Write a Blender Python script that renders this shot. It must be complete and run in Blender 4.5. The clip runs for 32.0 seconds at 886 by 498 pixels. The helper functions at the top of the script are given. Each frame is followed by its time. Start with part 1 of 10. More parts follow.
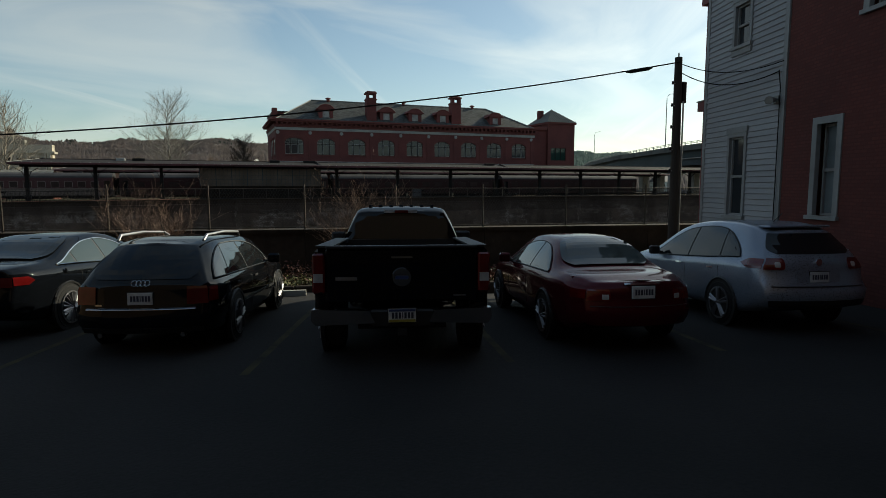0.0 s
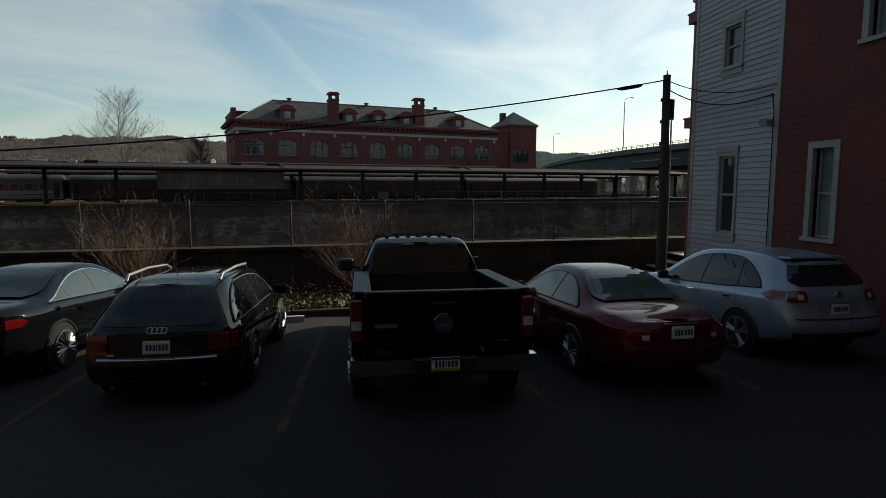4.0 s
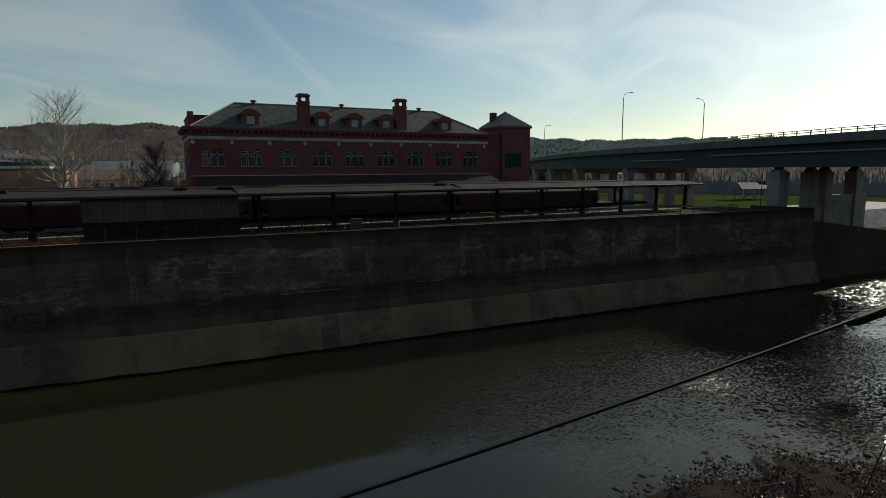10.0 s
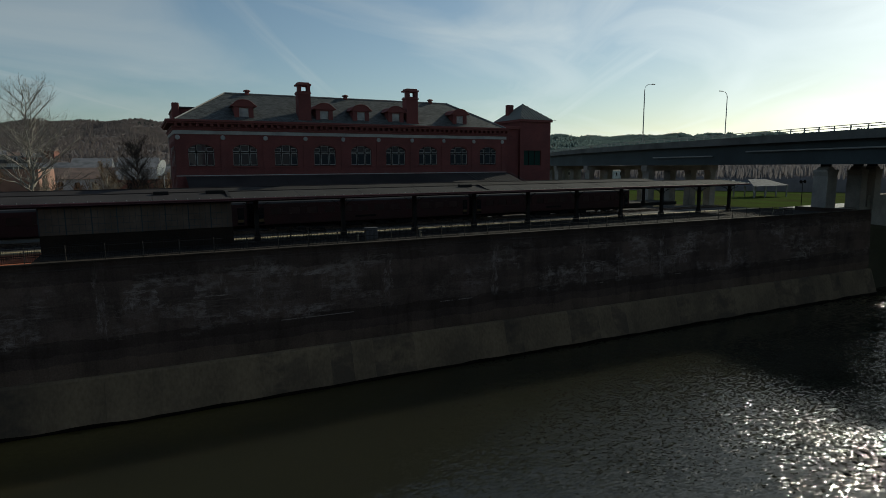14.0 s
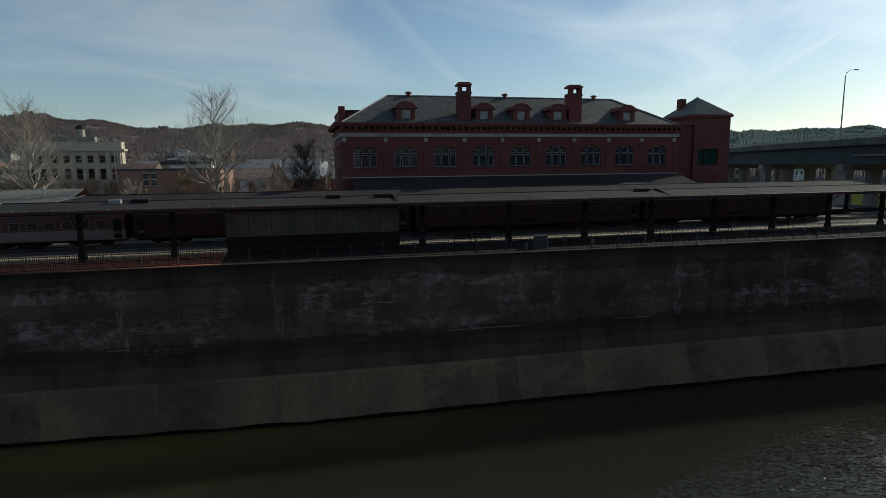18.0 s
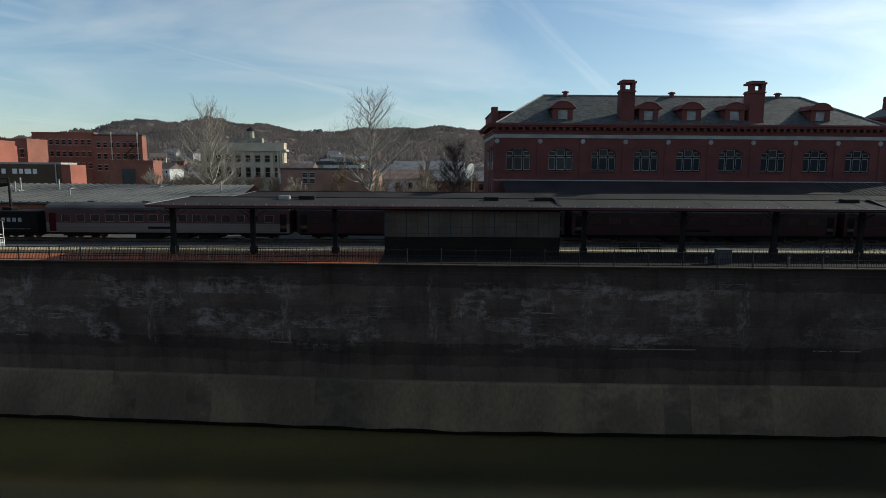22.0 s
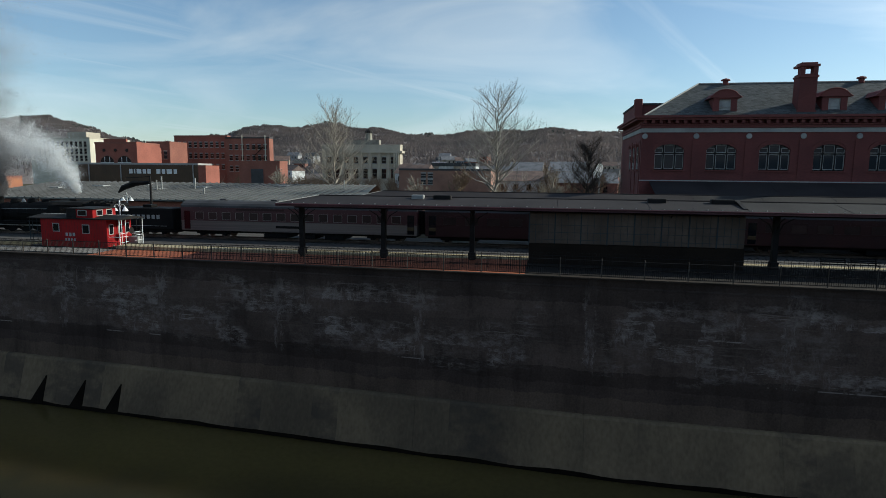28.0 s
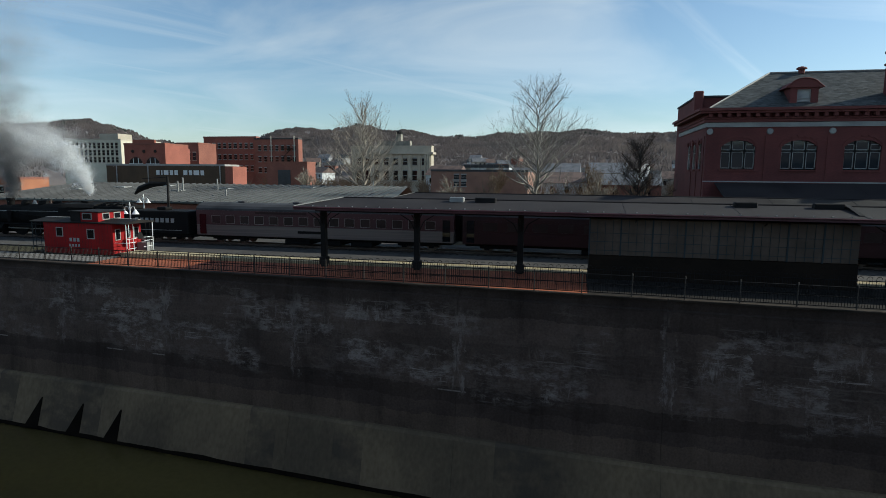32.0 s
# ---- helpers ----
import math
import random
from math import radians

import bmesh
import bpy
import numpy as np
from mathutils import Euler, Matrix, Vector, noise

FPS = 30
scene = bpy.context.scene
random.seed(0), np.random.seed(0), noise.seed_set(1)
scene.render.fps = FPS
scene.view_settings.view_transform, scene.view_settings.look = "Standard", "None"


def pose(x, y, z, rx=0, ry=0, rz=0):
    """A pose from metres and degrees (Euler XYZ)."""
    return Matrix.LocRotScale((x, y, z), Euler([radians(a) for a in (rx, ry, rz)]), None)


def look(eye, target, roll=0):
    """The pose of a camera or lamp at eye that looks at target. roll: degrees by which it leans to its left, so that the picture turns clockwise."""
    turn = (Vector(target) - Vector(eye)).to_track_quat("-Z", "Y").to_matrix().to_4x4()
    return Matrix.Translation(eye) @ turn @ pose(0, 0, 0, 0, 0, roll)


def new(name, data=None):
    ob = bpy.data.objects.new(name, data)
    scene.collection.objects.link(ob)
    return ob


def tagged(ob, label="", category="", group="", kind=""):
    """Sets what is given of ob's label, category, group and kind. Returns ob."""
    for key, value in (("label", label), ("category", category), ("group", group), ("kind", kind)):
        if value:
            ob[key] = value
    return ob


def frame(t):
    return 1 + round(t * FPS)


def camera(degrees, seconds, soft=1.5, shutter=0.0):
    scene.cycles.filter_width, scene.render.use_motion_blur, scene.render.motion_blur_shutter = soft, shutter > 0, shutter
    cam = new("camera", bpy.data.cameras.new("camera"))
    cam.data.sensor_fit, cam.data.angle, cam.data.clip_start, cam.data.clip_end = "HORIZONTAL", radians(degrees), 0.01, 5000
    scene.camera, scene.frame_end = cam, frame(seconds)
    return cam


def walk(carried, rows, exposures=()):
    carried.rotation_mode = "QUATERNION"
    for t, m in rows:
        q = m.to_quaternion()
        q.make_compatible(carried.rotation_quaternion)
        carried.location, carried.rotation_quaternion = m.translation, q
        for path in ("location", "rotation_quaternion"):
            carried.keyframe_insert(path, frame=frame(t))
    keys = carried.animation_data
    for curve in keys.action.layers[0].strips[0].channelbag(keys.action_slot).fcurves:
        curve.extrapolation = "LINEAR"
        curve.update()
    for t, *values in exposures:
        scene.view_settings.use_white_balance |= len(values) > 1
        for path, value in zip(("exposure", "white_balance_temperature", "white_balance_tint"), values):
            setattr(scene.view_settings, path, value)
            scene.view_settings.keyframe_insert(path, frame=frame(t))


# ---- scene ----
cam = camera(74.7, 32.0, 0.35)
PATH = [
    (0, (0.361, -1.508, 2.401), (1.087, 0.343, 2.188), -0.1),
    (0.5, (0.35, -1.483, 2.42), (1.146, 0.34, 2.207), -0.2),
    (1, (-0.635, -1.001, 2.355), (0.19, 0.809, 2.142), -0.2),
    (1.5, (-0.928, -0.785, 2.4), (-0.099, 1.022, 2.186), -0.2),
    (2, (-0.442, -0.869, 2.425), (0.391, 0.936, 2.209), -0.1),
    (2.5, (-0.296, -0.868, 2.41), (0.544, 0.934, 2.194), -0.1),
    (4.5, (-0.421, -0.83, 3.183), (0.438, 0.962, 2.967), -0.0),
    (5, (-0.465, -0.889, 3.531), (0.399, 0.901, 3.314), -0.1),
    (5.5, (-0.503, -0.962, 3.882), (0.366, 0.826, 3.665), -0.2),
    (6, (-0.462, -0.837, 4.272), (0.412, 0.949, 4.054), -0.2),
    (6.5, (-0.253, -0.38, 4.698), (0.626, 1.403, 4.479), -0.3),
    (7, (0.096, 0.285, 5.106), (0.979, 2.066, 4.887), -0.3),
    (7.5, (0.534, 1.155, 5.473), (1.42, 2.934, 5.25), -0.3),
    (8, (1.097, 2.239, 5.841), (1.985, 4.017, 5.617), -0.3),
    (8.5, (1.766, 3.504, 6.168), (2.658, 5.28, 5.943), -0.3),
    (9, (2.572, 4.827, 6.676), (3.465, 6.602, 6.446), -0.2),
    (9.5, (3.134, 6.612, 6.937), (4.033, 8.382, 6.695), -0.2),
    (10, (4.662, 8.653, 7.214), (5.551, 10.425, 6.945), -0.3),
    (10.5, (5.011, 10.474, 7.371), (5.908, 12.238, 7.081), -0.2),
    (11, (5.372, 12.095, 7.552), (6.277, 13.855, 7.265), -0.3),
    (11.5, (5.683, 13.747, 7.905), (6.595, 15.503, 7.619), -0.3),
    (12, (5.986, 15.072, 7.982), (6.901, 16.827, 7.698), -0.4),
    (12.5, (5.885, 15.824, 7.889), (6.807, 17.576, 7.603), -0.4),
    (13, (5.96, 16.687, 7.825), (6.883, 18.438, 7.539), -0.3),
    (13.5, (5.915, 17.565, 7.646), (6.836, 19.317, 7.362), -0.3),
    (14, (5.884, 18.77, 7.552), (6.795, 20.528, 7.27), -0.4),
    (14.5, (5.826, 20.133, 7.377), (6.663, 21.928, 7.099), -0.5),
    (15, (5.633, 20.999, 7.405), (6.384, 22.832, 7.127), -0.5),
    (15.5, (5.634, 21.471, 7.213), (6.29, 23.34, 6.937), -0.6),
    (17.5, (4.684, 22.331, 7.834), (5.173, 24.249, 7.551), -0.7),
    (18, (4.617, 23.002, 7.977), (5.09, 24.925, 7.693), -0.6),
    (18.5, (4.308, 23.505, 7.959), (4.757, 25.434, 7.676), -0.6),
    (19, (3.965, 24.008, 7.906), (4.314, 25.957, 7.626), -0.4),
    (19.5, (3.796, 24.537, 7.859), (4.021, 26.505, 7.582), -0.1),
    (20, (3.588, 24.996, 7.751), (3.727, 26.972, 7.476), 0.1),
    (20.5, (3.532, 25.078, 7.816), (3.626, 27.057, 7.541), 0.1),
    (21, (3.45, 25.23, 7.898), (3.518, 27.21, 7.623), 0.2),
    (21.5, (3.218, 25.562, 7.828), (3.263, 27.543, 7.556), 0.3),
    (22, (2.941, 25.835, 7.773), (2.966, 27.816, 7.503), 0.4),
    (22.5, (2.781, 26.277, 7.665), (2.789, 28.259, 7.399), 0.5),
    (23, (2.74, 26.504, 7.615), (2.71, 28.486, 7.35), 0.4),
    (23.5, (2.643, 26.847, 7.505), (2.595, 28.829, 7.244), 0.4),
    (24, (2.466, 27.101, 7.525), (2.362, 29.081, 7.262), 0.4),
    (24.5, (2.303, 27.415, 7.496), (2.104, 29.388, 7.232), 0.5),
    (25, (2.154, 27.835, 7.456), (1.917, 29.803, 7.193), 0.5),
    (25.5, (1.984, 28.36, 7.312), (1.721, 30.326, 7.051), 0.5),
    (27.5, (-0.055, 31.086, 7.325), (-0.378, 33.042, 7.061), 0.5),
    (28, (-0.219, 31.182, 7.31), (-0.554, 33.136, 7.047), 0.5),
    (28.5, (-0.25, 31.257, 7.427), (-0.597, 33.209, 7.161), 0.5),
    (29, (-0.329, 31.347, 7.481), (-0.691, 33.296, 7.217), 0.5),
    (29.5, (-0.334, 31.418, 7.524), (-0.71, 33.364, 7.258), 0.6),
    (30, (-0.545, 31.803, 7.483), (-0.935, 33.746, 7.218), 0.6),
    (30.5, (-0.752, 32.514, 7.376), (-1.158, 34.454, 7.112), 0.5),
    (31, (-1.019, 33.719, 7.205), (-1.444, 35.657, 6.947), 0.5),
    (31.5, (-1.61, 35.047, 7.176), (-2.041, 36.983, 6.917), 0.5),
    (32, (-2.057, 36.865, 7.078), (-2.491, 38.8, 6.822), 0.5),
]
walk(cam, [(t, look(eye, target, roll)) for t, eye, target, roll in PATH],
     [(0.0, 0.27, 6500, -2), (6.0, 0.14, 6600, -2), (9.0, -0.14, 6350, -2), (10.5, -0.3, 6250, -2), (13.0, -0.42, 6150, -2), (16.0, -0.35, 5900, 0), (19.0, 0.04, 5850, 1), (20.5, 0.24, 5850, 1), (28.0, 0.35, 5600, 0), (32.0, 0.38, 5600, 0)])

# ---- world, sun, exposure ----
SUN_AZ, SUN_EL = 71.0, 27.0          # degrees clockwise from +y, and above the horizon
SUN_DIR = Vector((math.sin(radians(SUN_AZ)) * math.cos(radians(SUN_EL)), math.cos(radians(SUN_AZ)) * math.cos(radians(SUN_EL)), math.sin(radians(SUN_EL))))
scene.view_settings.exposure = 0.0
world = bpy.data.worlds.new("sky_world")
scene.world = world
world.use_nodes = True
wn, wl = world.node_tree.nodes, world.node_tree.links
wn.clear()
w_out = wn.new("ShaderNodeOutputWorld")
w_bg = wn.new("ShaderNodeBackground")
w_sky = wn.new("ShaderNodeTexSky")
w_sky.sky_type = "NISHITA"
w_sky.sun_disc = False
w_sky.sun_elevation, w_sky.sun_rotation = radians(SUN_EL), radians(SUN_AZ)
w_sky.air_density, w_sky.dust_density, w_sky.ozone_density = 1.0, 0.6, 1.0
w_tc = wn.new("ShaderNodeTexCoord")
w_map = wn.new("ShaderNodeMapping")
w_map.inputs["Rotation"].default_value = (0.0, 0.0, radians(38))
w_map.inputs["Scale"].default_value = (1.0, 2.6, 5.5)
w_no = wn.new("ShaderNodeTexNoise")
w_no.inputs["Scale"].default_value, w_no.inputs["Detail"].default_value = 1.7, 7.0
w_no.inputs["Distortion"].default_value = 0.9
w_ramp = wn.new("ShaderNodeValToRGB")
w_ramp.color_ramp.elements[0].position, w_ramp.color_ramp.elements[1].position = 0.42, 0.72
w_ramp.color_ramp.elements[0].color = (0.06, 0.06, 0.06, 1)
w_ramp.color_ramp.elements[1].color = (0.72, 0.72, 0.72, 1)
w_mix = wn.new("ShaderNodeMixRGB")
w_hsv = wn.new("ShaderNodeHueSaturation")
w_hsv.inputs["Saturation"].default_value, w_hsv.inputs["Value"].default_value = 0.14, 1.25
wl.new(w_tc.outputs["Generated"], w_map.inputs["Vector"])
wl.new(w_map.outputs["Vector"], w_no.inputs["Vector"])
wl.new(w_no.outputs["Fac"], w_ramp.inputs["Fac"])
w_sep, w_com = wn.new("ShaderNodeSeparateXYZ"), wn.new("ShaderNodeCombineXYZ")      # cirrus streaks drawn out along the wind
wl.new(w_tc.outputs["Generated"], w_sep.inputs[0])
w_up = wn.new("ShaderNodeMath")
w_up.operation = "MAXIMUM"
w_up.inputs[1].default_value = 0.0
wl.new(w_sep.outputs["Z"], w_up.inputs[0])
w_lift = wn.new("ShaderNodeMath")
w_lift.inputs[1].default_value = 0.07
wl.new(w_up.outputs[0], w_lift.inputs[0])
for w_axis in ("X", "Y"):
    w_div = wn.new("ShaderNodeMath")
    w_div.operation = "DIVIDE"
    wl.new(w_sep.outputs[w_axis], w_div.inputs[0])
    wl.new(w_lift.outputs[0], w_div.inputs[1])
    wl.new(w_div.outputs[0], w_com.inputs[w_axis])
w_map2 = wn.new("ShaderNodeMapping")
w_map2.vector_type = "TEXTURE"
w_map2.inputs["Rotation"].default_value = (0.0, 0.0, radians(62))
w_map2.inputs["Scale"].default_value = (9.0, 1.1, 1.0)
wl.new(w_com.outputs[0], w_map2.inputs["Vector"])
w_no2 = wn.new("ShaderNodeTexNoise")
w_no2.inputs["Scale"].default_value, w_no2.inputs["Detail"].default_value, w_no2.inputs["Roughness"].default_value = 1.0, 9.0, 0.58
w_no2.inputs["Distortion"].default_value = 0.5
wl.new(w_map2.outputs["Vector"], w_no2.inputs["Vector"])
w_ramp2 = wn.new("ShaderNodeMapRange")
w_ramp2.inputs["From Min"].default_value, w_ramp2.inputs["From Max"].default_value = 0.50, 0.70
w_ramp2.inputs["To Max"].default_value = 0.75
wl.new(w_no2.outputs["Fac"], w_ramp2.inputs["Value"])
w_max = wn.new("ShaderNodeMath")
w_max.operation = "MAXIMUM"
wl.new(w_ramp.outputs["Color"], w_max.inputs[0])
wl.new(w_ramp2.outputs[0], w_max.inputs[1])
wl.new(w_max.outputs[0], w_mix.inputs["Fac"])
wl.new(w_sky.outputs["Color"], w_hsv.inputs["Color"])
wl.new(w_sky.outputs["Color"], w_mix.inputs["Color1"])
wl.new(w_hsv.outputs["Color"], w_mix.inputs["Color2"])
wl.new(w_mix.outputs["Color"], w_bg.inputs["Color"])
w_bg.inputs["Strength"].default_value = 0.09
wl.new(w_bg.outputs["Background"], w_out.inputs["Surface"])
sun = new("sun", bpy.data.lights.new("sun", "SUN"))
sun.data.energy, sun.data.angle, sun.data.color = 3.9, radians(0.6), (1.0, 0.87, 0.70)
sun.matrix_world = look(SUN_DIR * 300, (0, 0, 0))

# ---- materials ----
MATS = {}


def mat(name, col, rough=0.7, metal=0.0, var=0.25, fine=8.0, coarse=0.6, bump=0.25, col2=None, piece=0.0, spec=0.5, stretch=(1, 1, 1), coat=0.0, bscale=1.0):
    """Procedural surface: two scales of noise between two colours, a fine relief, and a shade of its own for every piece."""
    if name in MATS:
        return MATS[name]
    m = bpy.data.materials.new(name)
    m.use_nodes = True
    n, l = m.node_tree.nodes, m.node_tree.links
    b = n["Principled BSDF"]
    geo = n.new("ShaderNodeNewGeometry")
    mp = n.new("ShaderNodeMapping")
    mp.inputs["Scale"].default_value = stretch
    l.new(geo.outputs["Position"], mp.inputs["Vector"])
    n1, n2 = n.new("ShaderNodeTexNoise"), n.new("ShaderNodeTexNoise")
    for t, s, d in ((n1, fine, 6.0), (n2, coarse, 5.0)):
        t.inputs["Scale"].default_value, t.inputs["Detail"].default_value = s, d
        l.new(mp.outputs["Vector"], t.inputs["Vector"])
    c2 = col2 or tuple(c * 0.55 for c in col)
    mix1 = n.new("ShaderNodeMixRGB")
    r1 = n.new("ShaderNodeValToRGB")
    r1.color_ramp.elements[0].position, r1.color_ramp.elements[1].position = 0.38, 0.66
    l.new(n2.outputs["Fac"], r1.inputs["Fac"])
    l.new(r1.outputs["Color"], mix1.inputs["Fac"])
    mix1.inputs["Color1"].default_value, mix1.inputs["Color2"].default_value = (*col, 1), (*c2, 1)
    hs = n.new("ShaderNodeHueSaturation")
    mul = n.new("ShaderNodeMath")
    mul.operation = "MULTIPLY_ADD"
    mul.inputs[1].default_value, mul.inputs[2].default_value = 2 * var, 1 - var
    l.new(n1.outputs["Fac"], mul.inputs[0])
    val = mul.outputs[0]
    if piece:
        oi = n.new("ShaderNodeObjectInfo")
        ma = n.new("ShaderNodeMath")
        ma.operation = "MULTIPLY_ADD"
        ma.inputs[1].default_value, ma.inputs[2].default_value = 2 * piece, 1 - piece
        l.new(oi.outputs["Random"], ma.inputs[0])
        mm = n.new("ShaderNodeMath")
        mm.operation = "MULTIPLY"
        l.new(val, mm.inputs[0])
        l.new(ma.outputs[0], mm.inputs[1])
        val = mm.outputs[0]
    l.new(val, hs.inputs["Value"])
    l.new(mix1.outputs["Color"], hs.inputs["Color"])
    l.new(hs.outputs["Color"], b.inputs["Base Color"])
    b.inputs["Metallic"].default_value = metal
    b.inputs["Specular IOR Level"].default_value = spec
    rr = n.new("ShaderNodeMath")
    rr.operation = "MULTIPLY_ADD"
    rr.inputs[1].default_value, rr.inputs[2].default_value = 0.3 * rough, rough * 0.85
    l.new(n1.outputs["Fac"], rr.inputs[0])
    l.new(rr.outputs[0], b.inputs["Roughness"])
    if coat:
        b.inputs["Coat Weight"].default_value, b.inputs["Coat Roughness"].default_value = coat, 0.04
    if bump:
        bu = n.new("ShaderNodeBump")
        bu.inputs["Strength"].default_value, bu.inputs["Distance"].default_value = bump, 0.02 * bscale
        l.new(n1.outputs["Fac"], bu.inputs["Height"])
        l.new(bu.outputs["Normal"], b.inputs["Normal"])
    MATS[name] = m
    return m


def brick_mat(name, c1, c2, mortar, bw=0.21, bh=0.07, axis="xz", gap=0.012, rough=0.85):
    m = mat(name, c1, rough, 0, 0.25, 14, 0.35, 0.2, c2)
    n, l = m.node_tree.nodes, m.node_tree.links
    b = n["Principled BSDF"]
    geo = [q for q in n if q.type == "NEW_GEOMETRY"][0]
    sep, com = n.new("ShaderNodeSeparateXYZ"), n.new("ShaderNodeCombineXYZ")
    l.new(geo.outputs["Position"], sep.inputs[0])
    add = n.new("ShaderNodeMath")
    add.operation = "ADD"
    l.new(sep.outputs["X"], add.inputs[0])
    l.new(sep.outputs["Y"], add.inputs[1])
    l.new(add.outputs[0], com.inputs["X"])
    l.new(sep.outputs["Z"], com.inputs["Y"])
    br = n.new("ShaderNodeTexBrick")
    br.inputs["Scale"].default_value = 1.0
    br.inputs["Brick Width"].default_value, br.inputs["Row Height"].default_value, br.inputs["Mortar Size"].default_value = bw, bh, gap
    br.inputs["Color1"].default_value, br.inputs["Color2"].default_value, br.inputs["Mortar"].default_value = (1, 1, 1, 1), (0.72, 0.72, 0.72, 1), (*mortar, 1)
    l.new(com.outputs[0], br.inputs["Vector"])
    mx = n.new("ShaderNodeMixRGB")
    mx.blend_type = "MULTIPLY"
    mx.inputs["Fac"].default_value = 0.8
    old = b.inputs["Base Color"].links[0].from_socket
    l.new(old, mx.inputs["Color1"])
    l.new(br.outputs["Color"], mx.inputs["Color2"])
    l.new(mx.outputs["Color"], b.inputs["Base Color"])
    return m


def glass_mat(name, tint=(0.02, 0.025, 0.03), rough=0.03):
    """Dark reflecting pane."""
    m = bpy.data.materials.new(name)
    m.use_nodes = True
    n, l = m.node_tree.nodes, m.node_tree.links
    b = n["Principled BSDF"]
    b.inputs["Base Color"].default_value = (*tint, 1)
    b.inputs["Roughness"].default_value = rough
    b.inputs["IOR"].default_value = 1.5
    no = n.new("ShaderNodeTexNoise")
    no.inputs["Scale"].default_value = 0.8
    bu = n.new("ShaderNodeBump")
    bu.inputs["Strength"].default_value, bu.inputs["Distance"].default_value = 0.06, 0.02
    geo = n.new("ShaderNodeNewGeometry")
    l.new(geo.outputs["Position"], no.inputs["Vector"])
    l.new(no.outputs["Fac"], bu.inputs["Height"])
    l.new(bu.outputs["Normal"], b.inputs["Normal"])
    MATS[name] = m
    return m


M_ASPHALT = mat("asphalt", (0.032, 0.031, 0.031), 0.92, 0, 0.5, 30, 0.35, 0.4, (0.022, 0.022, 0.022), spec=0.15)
M_GROUND = mat("earth", (0.10, 0.085, 0.062), 0.95, 0, 0.45, 6, 0.08, 0.4, (0.06, 0.06, 0.038), spec=0.0)
# dry grass darkened: shade over the planting strip is put into the colour
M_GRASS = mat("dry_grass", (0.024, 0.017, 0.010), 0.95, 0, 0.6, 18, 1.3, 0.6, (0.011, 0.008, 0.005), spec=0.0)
M_CONC = mat("concrete", (0.36, 0.35, 0.32), 0.88, 0, 0.25, 12, 0.7, 0.25, (0.22, 0.21, 0.19), piece=0.08)
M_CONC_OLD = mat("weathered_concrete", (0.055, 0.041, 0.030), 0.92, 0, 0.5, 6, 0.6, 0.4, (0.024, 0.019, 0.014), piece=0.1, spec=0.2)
M_BRICKPAVE = mat("paving_brick", (0.20, 0.145, 0.092), 0.9, 0, 0.35, 25, 2, 0.25, (0.11, 0.08, 0.052), piece=0.25, spec=0.2)
M_REDPAVE = mat("red_paving", (0.34, 0.105, 0.048), 0.9, 0, 0.35, 10, 0.5, 0.2, (0.24, 0.07, 0.035), spec=0.2)
M_WHITE = mat("white_paint", (0.78, 0.78, 0.76), 0.5, 0, 0.08, 10, 0.8, 0.05, (0.66, 0.66, 0.64))
M_YELLOW = mat("yellow_line_paint", (0.070, 0.058, 0.028), 0.85, 0, 0.6, 20, 2.5, 0.2, (0.028, 0.025, 0.018), spec=0.15)
M_SIDING = mat("vinyl_siding", (0.345, 0.345, 0.355), 0.6, 0, 0.1, 5, 0.4, 0.06, (0.29, 0.29, 0.30), piece=0.035, stretch=(1, 1, 6))
M_REDBRICK = brick_mat("painted_red_brick", (0.145, 0.036, 0.028), (0.10, 0.027, 0.022), (0.7, 0.62, 0.6))
M_STBRICK = brick_mat("station_brick", (0.165, 0.047, 0.041), (0.12, 0.035, 0.031), (0.8, 0.72, 0.7), 0.24, 0.08)
M_STSTONE = mat("dark_red_sandstone", (0.15, 0.045, 0.038), 0.85, 0, 0.25, 8, 0.8, 0.2, (0.14, 0.04, 0.035))
M_BAND = mat("pale_stone_band", (0.36, 0.355, 0.33), 0.8, 0, 0.2, 8, 0.6, 0.1, (0.27, 0.265, 0.25))
M_SLATE = mat("roof_slate", (0.074, 0.078, 0.076), 0.62, 0, 0.45, 5, 0.7, 0.3, (0.060, 0.063, 0.064), piece=0.42, stretch=(1, 1, 2.5))
M_METROOF = mat("standing_seam_metal", (0.13, 0.132, 0.12), 0.75, 0.0, 0.25, 3, 0.3, 0.1, (0.10, 0.105, 0.095), piece=0.2, spec=0.25)
M_CANROOF = mat("canopy_roofing", (0.036, 0.031, 0.031), 0.9, 0, 0.35, 5, 0.25, 0.15, (0.022, 0.019, 0.020), spec=0.2)
M_CANTRIM = mat("maroon_fascia_paint", (0.11, 0.035, 0.04), 0.55, 0, 0.2, 6, 0.5, 0.1, (0.07, 0.025, 0.03))
M_DARK = mat("dark_painted_iron", (0.016, 0.014, 0.013), 0.75, 0.0, 0.2, 12, 1, 0.1, spec=0.2)
M_STEEL = mat("galvanised_steel", (0.32, 0.32, 0.30), 0.6, 0.4, 0.2, 20, 1, 0.1, (0.28, 0.27, 0.25))
M_WOOD = mat("weathered_grey_wood", (0.30, 0.28, 0.25), 0.85, 0, 0.3, 12, 1, 0.3, (0.17, 0.155, 0.14), piece=0.12, stretch=(6, 1, 6))
M_PALEWOOD = mat("pale_lumber", (0.62, 0.58, 0.48), 0.8, 0, 0.2, 14, 1, 0.2, (0.45, 0.41, 0.33), piece=0.1)
